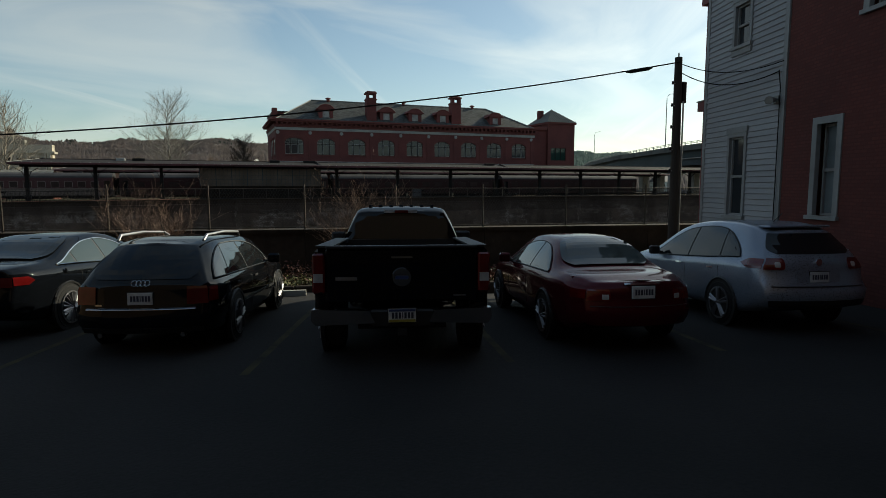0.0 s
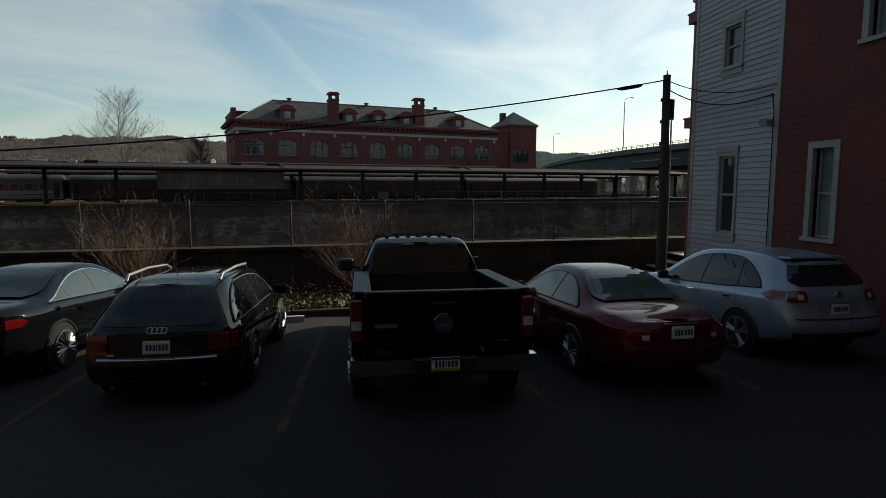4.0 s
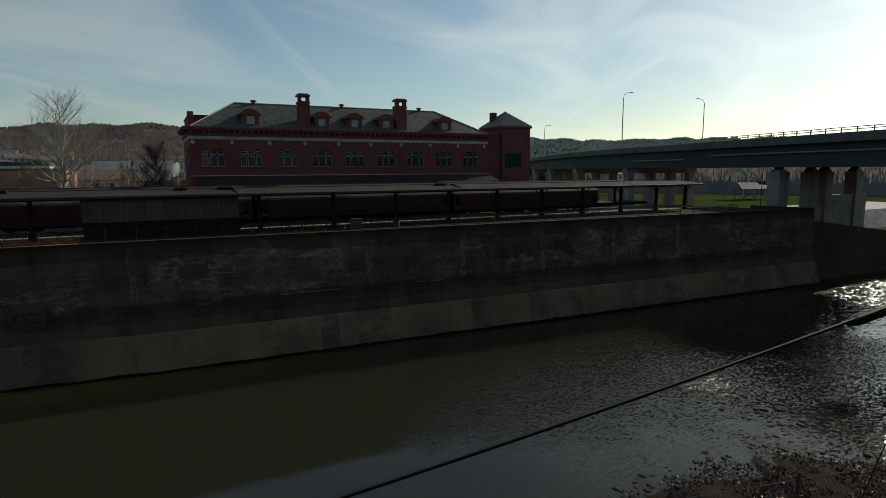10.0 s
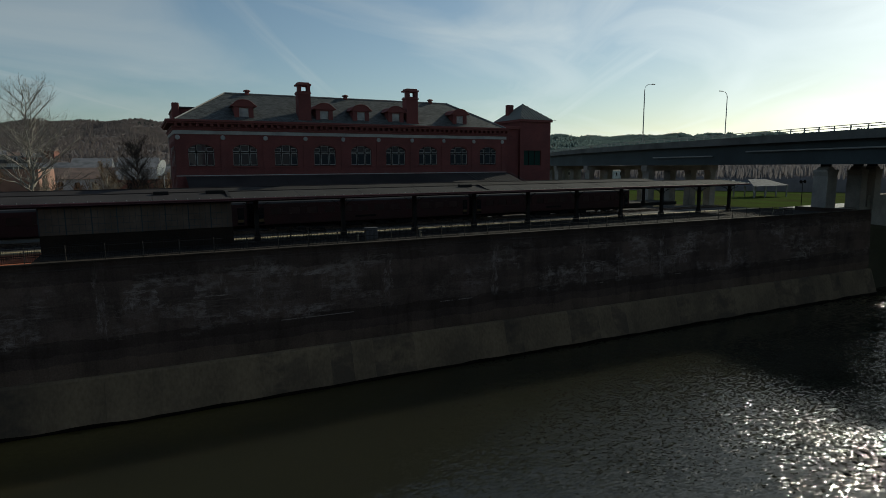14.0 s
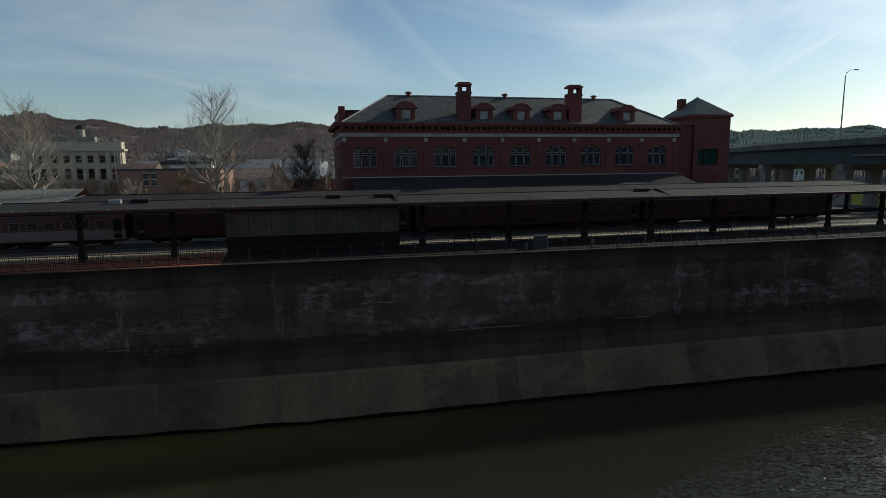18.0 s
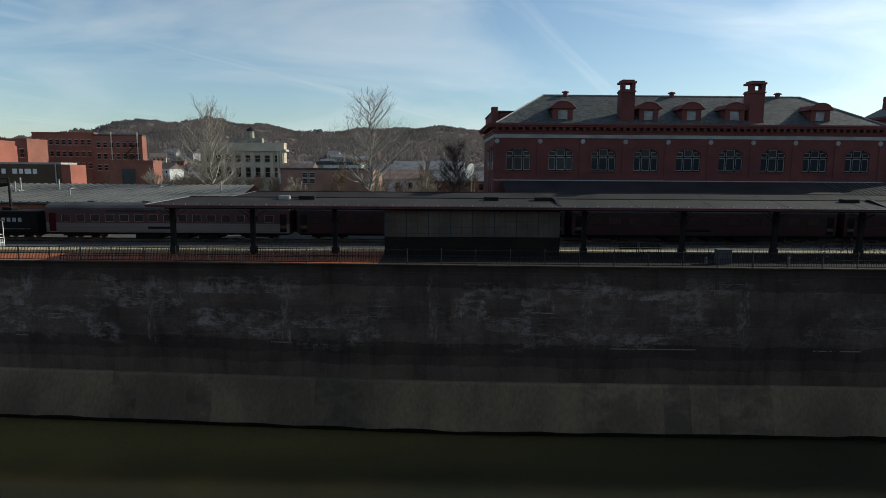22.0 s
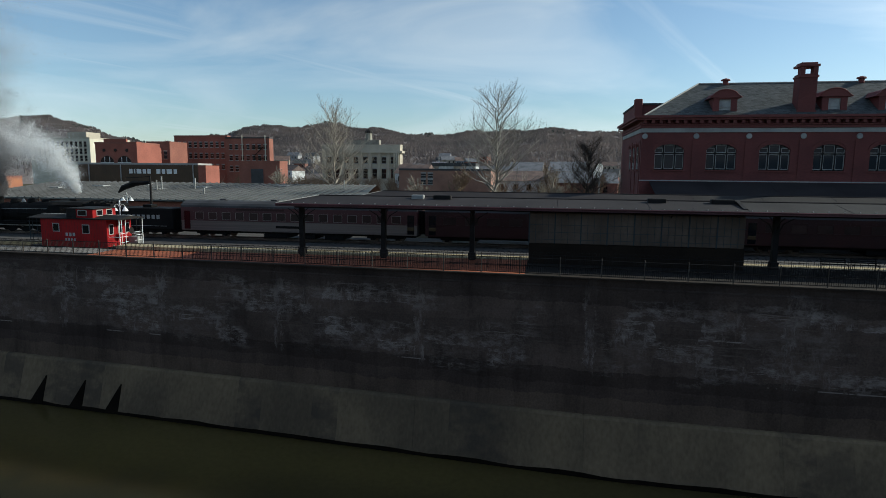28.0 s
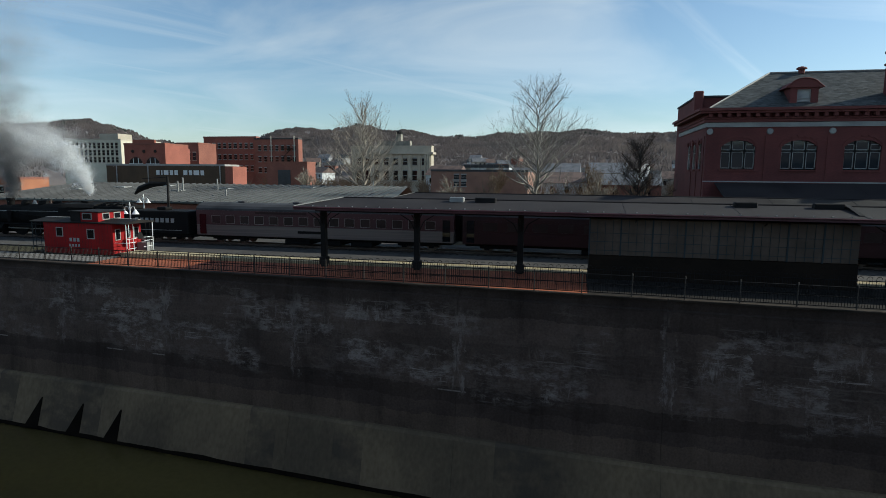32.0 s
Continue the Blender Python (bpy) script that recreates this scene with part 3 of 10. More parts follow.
wband.color_ramp.elements[0].color, wband.color_ramp.elements[1].color = (0.03, 0.03, 0.03, 1), (1, 1, 1, 1)
for p_, c_ in ((0.76, 1.0), (0.90, 0.10)):
    e_ = wband.color_ramp.elements.new(p_)
    e_.color = (c_, c_, c_, 1)
wzn = wn2.new("ShaderNodeMapRange")
wzn.inputs["From Min"].default_value, wzn.inputs["From Max"].default_value = -7.0, 1.2
wl2.new(wzw, wzn.inputs["Value"])
wl2.new(wzn.outputs[0], wband.inputs["Fac"])
blot = chain(*W2, (0.9, 0.3, 1.9), 1.0, 14.0, 0.80, 0.47, 0.60, 0.0, 0.65)
drip = chain(*W2, (2.6, 0.3, 0.65), 0.9, 13.0, 0.80, 0.53, 0.65, 0.0, 0.70)
lines = chain(*W2, (0.30, 0.1, 6.0), 1.0, 12.0, 0.75, 0.58, 0.62, 0.0, 0.8)
area = chain(*W2, (0.9, 1, 1.2), 0.17, 4.0, 0.6, 0.43, 0.56, 0.10, 1.0)
wbk, wbc = wn2.new("ShaderNodeTexBrick"), wn2.new("ShaderNodeCombineXYZ")       # old form boards took the lime unevenly
wbk.offset = 0.37
wbk.inputs["Scale"].default_value, wbk.inputs["Brick Width"].default_value, wbk.inputs["Row Height"].default_value, wbk.inputs["Mortar Size"].default_value = 1.0, 2.44, 1.2, 0.0
wbk.inputs["Color1"].default_value, wbk.inputs["Color2"].default_value = (0.12, 0.12, 0.12, 1), (1.35, 1.35, 1.35, 1)
wl2.new(wxw, wbc.inputs["X"])
wl2.new(calc(*W2, "ADD", chain(*W2, (1, 1, 1), 1.3, 6.0, 0.7, 0.3, 0.7, -0.12, 0.12), ws2.outputs["Z"]), wbc.inputs["Y"])
wl2.new(wbc.outputs[0], wbk.inputs["Vector"])
area = times(*W2, area, wbk.outputs["Color"])
marks = calc(*W2, "MAXIMUM", calc(*W2, "MAXIMUM", drip, lines), blot)
mask = times(*W2, times(*W2, marks, area), wband.outputs["Color"])
leak = None
for xj in JOINTS[6:19]:
    c_ = wn2.new("ShaderNodeMath")
    c_.operation = "COMPARE"
    c_.inputs[1].default_value, c_.inputs[2].default_value = xj + 0.15, 0.33
    wl2.new(wxw, c_.inputs[0])
    leak = c_.outputs[0] if leak is None else calc(*W2, "ADD", leak, c_.outputs[0])
leak = times(*W2, times(*W2, leak, chain(*W2, (2.0, 0.3, 0.8), 0.9, 13.0, 0.8, 0.47, 0.58, 0.0, 0.55)), wband.outputs["Color"])
lift = wn2.new("ShaderNodeMath")                     # one pour line, limy here and there
lift.operation = "COMPARE"
lift.inputs[1].default_value, lift.inputs[2].default_value = -4.72, 0.035
wl2.new(ws2.outputs["Z"], lift.inputs[0])
lift = times(*W2, lift.outputs[0], chain(*W2, (1, 0.2, 0.3), 0.22, 6.0, 0.7, 0.57, 0.60, 0.0, 0.7))
mask = calc(*W2, "MAXIMUM", calc(*W2, "MAXIMUM", mask, leak), lift)
wbs = wn2["Principled BSDF"]
wdk = wn2.new("ShaderNodeMixRGB")                    # dark runs of water below the crest
wdk.blend_type = "MULTIPLY"
wdk.inputs["Color2"].default_value = (0.50, 0.49, 0.48, 1)
wl2.new(chain(*W2, (1.6, 0.2, 0.30), 0.6, 11.0, 0.68, 0.50, 0.66, 0.0, 0.6), wdk.inputs["Fac"])
wl2.new(wbs.inputs["Base Color"].links[0].from_socket, wdk.inputs["Color1"])
wlf = wn2.new("ShaderNodeMixRGB")                    # pour lifts of slightly different concrete
wlf.blend_type = "MULTIPLY"
wlf.inputs["Fac"].default_value = 1.0
wlr = wn2.new("ShaderNodeValToRGB")
wlr.color_ramp.interpolation = "CONSTANT"
for p_, c_ in ((0.13, 0.95), (0.22, 0.72), (0.33, 1.10), (0.50, 0.95), (0.64, 1.10), (0.80, 0.70), (0.91, 0.55)):
    e_ = wlr.color_ramp.elements.new(p_)
    e_.color = (c_, c_, c_, 1)
wlr.color_ramp.elements[0].color = (1.35, 1.35, 1.25, 1)
wln = wn2.new("ShaderNodeMapRange")
wln.inputs["From Min"].default_value, wln.inputs["From Max"].default_value = -7.3, 1.2
wl2.new(calc(*W2, "ADD", chain(*W2, (1, 1, 1), 0.35, 9.0, 0.7, 0.3, 0.7, -0.22, 0.22), ws2.outputs["Z"]), wln.inputs["Value"])
wl2.new(wln.outputs[0], wlr.inputs["Fac"])
wl2.new(wdk.outputs["Color"], wlf.inputs["Color1"])
wl2.new(wlr.outputs["Color"], wlf.inputs["Color2"])
wmx = wn2.new("ShaderNodeMixRGB")
wmx.inputs["Color2"].default_value = (0.31, 0.255, 0.22, 1)
wl2.new(wlf.outputs["Color"], wmx.inputs["Color1"])
wl2.new(mask, wmx.inputs["Fac"])
wl2.new(wmx.outputs["Color"], wbs.inputs["Base Color"])
M_TOE = mat("toe_concrete", (0.205, 0.150, 0.090), 0.9, 0, 0.4, 5.0, 0.25, 0.35, (0.120, 0.090, 0.058), piece=0.06, spec=0.15, stretch=(1.0, 1, 0.5))
tn_, tl_ = M_TOE.node_tree.nodes, M_TOE.node_tree.links
tbk = tn_.new("ShaderNodeTexBrick")                  # dark wet rectangles between the old form boards
tbk.offset = 0.0
tbk.inputs["Scale"].default_value, tbk.inputs["Brick Width"].default_value, tbk.inputs["Row Height"].default_value, tbk.inputs["Mortar Size"].default_value = 1.0, 1.9, 50.0, 0.0
tbk.inputs["Color1"].default_value, tbk.inputs["Color2"].default_value = (0, 0, 0, 1), (1, 1, 1, 1)
tg_ = tn_.new("ShaderNodeNewGeometry")
tl_.new(tg_.outputs["Position"], tbk.inputs["Vector"])
tcr = tn_.new("ShaderNodeValToRGB")
tcr.color_ramp.elements[0].position, tcr.color_ramp.elements[1].position = 0.60, 0.66
tl_.new(tbk.outputs["Color"], tcr.inputs["Fac"])
tmk = times(tn_, tl_, tcr.outputs["Color"], chain(tn_, tl_, (0.7, 0.5, 1.2), 0.6, 5.0, 0.6, 0.40, 0.56, 0.0, 0.62))
tmx = tn_.new("ShaderNodeMixRGB")
tmx.inputs["Color2"].default_value = (0.060, 0.048, 0.038, 1)
tbs = tn_["Principled BSDF"]
tl_.new(tbs.inputs["Base Color"].links[0].from_socket, tmx.inputs["Color1"])
tl_.new(tmk, tmx.inputs["Fac"])
tl_.new(tmx.outputs["Color"], tbs.inputs["Base Color"])
wall_far = thing("wall_far", "tall stained concrete river wall with lime streaks and a battered toe", "retaining wall", kind="structure")
for a, b in zip(JOINTS, JOINTS[1:]):
    g = 0.007
    x0, x1 = a + g, b - g
    bm = bmesh.new()
    sec = [(0.0, 1.04), (0.0, 0.62), (-0.10, 0.55), (-0.42, -7.5), (0.9, -7.5), (0.9, 1.04)]
    v0 = [bm.verts.new((x0, yf(x0) + y, z + (crest_z(x0) if z > 0 else 0))) for y, z in sec]
    v1 = [bm.verts.new((x1, yf(x1) + y, z + (crest_z(x1) if z > 0 else 0))) for y, z in sec]
    for i in range(len(sec)):
        bm.faces.new((v0[i], v0[(i + 1) % len(sec)], v1[(i + 1) % len(sec)], v1[i]))
    bm.faces.new(v0[::-1]), bm.faces.new(v1)
    bmesh.ops.recalc_face_normals(bm, faces=bm.faces[:])
    part("wall_panel", bm, M_WALL, wall_far)
    bm = bmesh.new()
    sec = [(0.6, -7.22), (-0.66, -7.22), (-0.79, -7.36), (-1.75, -10.45), (-1.9, -11.8), (0.6, -11.8)]
    v0 = [bm.verts.new((x0, yf(x0) + y, z)) for y, z in sec]
    v1 = [bm.verts.new((x1, yf(x1) + y, z)) for y, z in sec]
    for i in range(len(sec)):
        bm.faces.new((v0[i], v0[(i + 1) % len(sec)], v1[(i + 1) % len(sec)], v1[i]))
    bm.faces.new(v0[::-1]), bm.faces.new(v1)
    bmesh.ops.recalc_face_normals(bm, faces=bm.faces[:])
    part("toe_panel", bm, M_TOE, wall_far, "greenish battered concrete toe")
# wet black band at the waterline
M_WET = mat("wet_black_stain", (0.012, 0.009, 0.006), 0.9, 0, 0.3, 8, 0.8, 0.2, spec=0.05)
for a, b in zip(JOINTS, JOINTS[1:]):
    bm = bmesh.new()
    n = 10
    low = [bm.verts.new((a + (b - a) * i / n, yf(a + (b - a) * i / n) - 1.80, -10.62)) for i in range(n + 1)]
    top = []
    for i in range(n + 1):
        x = a + (b - a) * i / n
        z = -10.36 + 0.12 * noise.noise(Vector((x * 0.35, 0, 0))) + 0.05 * noise.noise(Vector((x * 1.7, 3, 0)))
        top.append(bm.verts.new((x, yf(x) - 1.75 + (z + 10.45) * 0.31 - 0.006, z)))
    for i in range(n):
        bm.faces.new((low[i], low[i + 1], top[i + 1], top[i]))
    part("wet_band", bm, M_WET, wall_far, "black algae at the waterline")
part("return_wall", bx(96.5, 97.0, yf(97) + 0.2, 74.0, -11.8, 1.0), M_WALL, wall_far)
# kerb on the wall's crest, joint by joint
for a, b in zip(JOINTS, JOINTS[1:]):
    bm = bmesh.new()
    v0 = [bm.verts.new((a + 0.01, yf(a) + y, z + crest_z(a))) for y, z in ((-0.12, 1.045), (-0.12, 1.135), (0.25, 1.135), (0.25, 1.045))]
    v1 = [bm.verts.new((b - 0.01, yf(b) + y, z + crest_z(b))) for y, z in ((-0.12, 1.045), (-0.12, 1.135), (0.25, 1.135), (0.25, 1.045))]
    for i in range(4):
        bm.faces.new((v0[i], v0[(i + 1) % 4], v1[(i + 1) % 4], v1[i]))
    bm.faces.new(v0[::-1]), bm.faces.new(v1)
    bmesh.ops.recalc_face_normals(bm, faces=bm.faces[:])
    part("coping", bm, M_CONC_OLD, wall_far, "pale worn concrete coping")
# dark weep slots in the toe
for x in (-37.56, -33.87, -30.65):
    bm = bmesh.new()
    q = yf(x)
    v = [bm.verts.new(p) for p in ((x - 1.1, q - 1.80, -10.5), (x + 0.05, q - 1.80, -10.5), (x + 0.05, q - 1.17, -8.5), (x - 0.04, q - 1.17, -8.5))]
    w = [bm.verts.new(u.co + Vector((0, 0.25, -0.05))) for u in v]
    bm.faces.new(v), bm.faces.new(w[::-1])
    for i in range(4):
        bm.faces.new((v[i], w[i], w[(i + 1) % 4], v[(i + 1) % 4]))
    bmesh.ops.recalc_face_normals(bm, faces=bm.faces[:])
    part("weep_slot", bm, M_WET, wall_far, "black wet drain slot")

# near flood wall under the chain-link fence
U, V = Vector((0.977, -0.213, 0)), Vector((0.213, 0.977, 0))


def lotp(u, d, z=0.0):
    """A place from metres along the fence, metres toward the river, and height."""
    p = U * u + V * d
    return Vector((p.x, p.y, z))


wall_near = thing("wall_near", "low dark concrete flood wall beside the parking lot", "retaining wall", kind="structure")
for k in range(-24, 14):
    a, b = k * 2.72 - 3.37 + 0.01, (k + 1) * 2.72 - 3.37 - 0.01
    bm = bmesh.new()
    for s in ((16.12, 16.62, -12.0, 1.06), (16.05, 16.69, 1.062, 1.16)):
        v = [bm.verts.new(lotp(u, d, z)) for u in (a, b) for d in s[:2] for z in s[2:]]
        for f in ((0, 1, 3, 2), (4, 6, 7, 5), (0, 4, 5, 1), (2, 3, 7, 6), (1, 5, 7, 3), (0, 2, 6, 4)):
            bm.faces.new([v[i] for i in f])
    bmesh.ops.recalc_face_normals(bm, faces=bm.faces[:])
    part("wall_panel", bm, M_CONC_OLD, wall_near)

# parking lot
verts, faces = [], []
us = [-45 + 3.0 * i for i in range(24)]
ds = [-26, -18, -10, -3, 0, 3, 6, 9, 11.95]
for u in us:
    for d in ds:
        p = lotp(u, d)
        verts.append((p.x, p.y, lot_z(p.x, p.y)))
nd = len(ds)
for i in range(len(us) - 1):
    for j in range(nd - 1):
        a = i * nd + j
        faces.append((a, a + nd, a + nd + 1, a + 1))
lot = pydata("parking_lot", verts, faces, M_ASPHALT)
tag(lot, "worn dark asphalt parking lot in shade", "road", kind="structure")
lz = lambda u, d: lot_z(*lotp(u, d).xy)
kerb = thing("kerb", "weathered concrete kerb along the head of the parking bays", "kerb", kind="structure")
for k in range(-14, 9):
    bm = bmesh.new()
    a, b = k * 2.4 - 3.0 + 0.01, k * 2.4 - 0.6 - 0.01
    z0 = lz(a, 12)
    v = [bm.verts.new(lotp(u, d, z)) for u in (a, b) for d in (11.95, 12.13) for z in (z0 - 0.15, z0 + 0.14)]
    for f in ((0, 1, 3, 2), (4, 6, 7, 5), (0, 4, 5, 1), (2, 3, 7, 6), (1, 5, 7, 3), (0, 2, 6, 4)):
        bm.faces.new([v[i] for i in f])
    bmesh.ops.recalc_face_normals(bm, faces=bm.faces[:])
    bmesh.ops.bevel(bm, geom=[e for e in bm.edges if abs((e.verts[0].co - e.verts[1].co).z) < 0.01 and e.verts[0].co.z > z0], offset=0.025, segments=1, affect="EDGES")
    part("kerbstone", bm, M_CONC_OLD, kerb)
# planted strip between the kerb and the flood wall
verts, faces = [], []
us = [-45 + 0.5 * i for i in range(114)]
ds = [12.13 + 0.4 * j for j in range(11)]
for u in us:
    for d in ds:
        p = lotp(u, d)
        verts.append((p.x, p.y, lz(u, 12) + 0.09 - 0.02 * (d - 12) + 0.06 * noise.noise(Vector((u * 0.9, d * 0.9, 0))) + 0.03 * noise.noise(Vector((u * 4, d * 4, 3)))))
nd = len(ds)
for i in range(len(us) - 1):
    for j in range(nd - 1):
        a = i * nd + j
        faces.append((a, a + nd, a + nd + 1, a + 1))
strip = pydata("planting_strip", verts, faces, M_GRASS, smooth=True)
tag(strip, "rough strip of dry grass and dead leaves below the flood wall", "ground", kind="structure")

# ---- platform and tracks across the river ----
verts, faces = [], []


def slab(name, x0, x1, y0, y1, z0, z1, material, label, cat, kind="structure"):
    ob = part(name, bx(x0, x1, y0, y1, z0, z1), material)
    return tag(ob, label, cat, kind=kind)


# grey paving taken near black: the canopy's shade is in its colour
M_PLATGREY = mat("canopy_shaded_paving", (0.030, 0.026, 0.023), 0.92, 0, 0.3, 8, 0.5, 0.2, (0.020, 0.018, 0.016), spec=0.1)
bm = bmesh.new()
prism(bm, [(-34.5, yf(-34.5) + 0.26), (-1.2, yf(-1.2) + 0.26), (-1.2, 73.0), (-34.5, 73.0)], "z", 0.6, PLAT)
for v in bm.verts:
    if v.co.z > 0.8:
        v.co.z += crest_z(v.co.x)
plat_a = part("platform_red", bm, M_REDPAVE)
tag(plat_a, "red brick-paved station platform half in sun", "pavement", kind="structure")
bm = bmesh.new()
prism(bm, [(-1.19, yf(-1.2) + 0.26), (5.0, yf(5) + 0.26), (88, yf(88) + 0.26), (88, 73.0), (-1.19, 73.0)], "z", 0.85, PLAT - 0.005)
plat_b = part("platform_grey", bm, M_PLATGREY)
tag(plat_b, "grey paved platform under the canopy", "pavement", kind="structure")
# edge paving, widened with the sunlit band put into its tan
M_TACT = mat("sun_tinted_edge_paving", (0.40, 0.33, 0.19), 0.85, 0, 0.25, 10, 0.7, 0.1, (0.30, 0.24, 0.14), piece=0.06)
edge = thing("platform_edge", "platform edge strip, widened and tinted tan for the sunlit band", "pavement", kind="structure")
for k in range(61):
    x = -34.5 + 2.0 * k
    part("edge_slab", bx(x + 0.01, x + 1.99, 73.01, 74.55, 0.85, PLAT + 0.01), M_TACT, edge)
slab("ballast_bed", -130, 96, 79.6, 91.0, 0.0, 0.36, M_BALLAST, "grey stone ballast under the railway tracks", "ballast")
slab("ballast_verge", -130, 96, 74.56, 79.59, -0.5, -0.06, M_BALLAST, "grey stone ballast under the caboose track", "ballast")
slab("gravel_walk", -60, -34.6, 71.2, 73.7, 0.1, 0.72, mat("pale_gravel", (0.20, 0.185, 0.165), 0.95, 0, 0.45, 20, 0.6, 0.4, (0.13, 0.12, 0.105)), "pale gravel walk beside the caboose track", "ballast")
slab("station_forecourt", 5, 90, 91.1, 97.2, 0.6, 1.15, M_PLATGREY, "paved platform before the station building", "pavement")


def track(yc, x0, x1, label, dz=-0.57):
    t = thing("railway_track", label, "railway track", group="railway tracks")
    for s in (-0.7175, 0.7175):
        bm = bmesh.new()
        prism(bm, [(yc + s - 0.07, 0.97), (yc + s + 0.07, 0.97), (yc + s + 0.02, 1.0), (yc + s + 0.037, 1.09), (yc + s + 0.037, 1.13), (yc + s - 0.037, 1.13), (yc + s - 0.037, 1.09), (yc + s - 0.02, 1.0)], "x", x0, x1)
        bmesh.ops.translate(bm, verts=bm.verts[:], vec=(0, 0, dz))
        part("rail", bm, M_RAIL, t, "rusty steel rail with a bright top")
    bm = bmesh.new()
    x = x0
    while x < x1:
        box(bm, x, x + 0.22, yc - 1.3, yc + 1.3, 0.86 + dz, 0.968 + dz)
        x += 0.6
    tagged(part("sleeper_bed", bm, M_POLE, t, "dark timber sleepers"), kind="stuff")


track(76.52, -125, 95, "railway track under the red caboose, rusty rails on ballast", -1.016)
track(85.6, -125, 95, "railway track under the standing train")

# ---- platform railing on the wall's crest ----
railing = thing("platform_railing", "dark iron picket railing along the crest of the river wall", "railing")
px = -62.0
posts_me = mesh_of(tb([(0, 0, 0), (0, 0, 1.16)], 0.035, 6), "rail_post")
posts_me.materials.append(M_OLDPOST)
while px < 80:
    shared("post", posts_me, pose(px, yf(px) + 0.12, 1.12 + crest_z(px)), railing)
    px += 2.42
for z in (1.24, 1.70, 2.16):
    part("rail_bar", tb([(x, yf(x) + 0.12, z + crest_z(x)) for x in (-62, -30, 2, 5, 40, 80)], 0.022, 5), M_DARK, railing)
pk = mesh_of(bx(-0.009, 0.009, -0.009, 0.009, 0, 0.92), "picket_mesh")
pk.materials.append(M_DARK)
bmp = bmesh.new()
i = 0
px = -62.0
while px < 80:
    if -24.0 < px < 8.0 and i < 290:
        shared("picket", pk, pose(px, yf(px) + 0.12, 1.24 + crest_z(px)), railing)
        i += 1
    else:
        box(bmp, px - 0.009, px + 0.009, yf(px) + 0.111, yf(px) + 0.129, 1.24 + crest_z(px), 2.16 + crest_z(px))
    px += 0.115
tagged(part("picket_run", bmp, M_DARK, railing), kind="stuff")
# hoop-topped fence along the platform
hoop = thing("hoop_top_fence", "dark iron fence with hooped tops along the platform", "fence")
hoop_me = bmesh.new()
tube(hoop_me, [(-0.14, 0, 0), (-0.14, 0, 0.98), (-0.11, 0, 1.07), (-0.03, 0, 1.13), (0.05, 0, 1.12), (0.1, 0, 1.06), (0.11, 0, 1.0)], 0.014, 4)
box(hoop_me, -0.035, -0.02, -0.007, 0.007, 0, 0.95)
box(hoop_me, 0.09, 0.105, -0.007, 0.007, 0, 0.95)
hoop_me = mesh_of(hoop_me, "hoop_mesh")
hoop_me.materials.append(M_DARK)
for k in range(200):
    x = -25.0 + 0.42 * k
    shared("hoop", hoop_me, pose(x, 69.1, PLAT + crest_z(x)), hoop)
for z in (1.25, 2.0):
    part("fence_rail", tb([(-25.3, 69.1, z), (59, 69.1, z)], 0.018, 4), M_DARK, hoop)

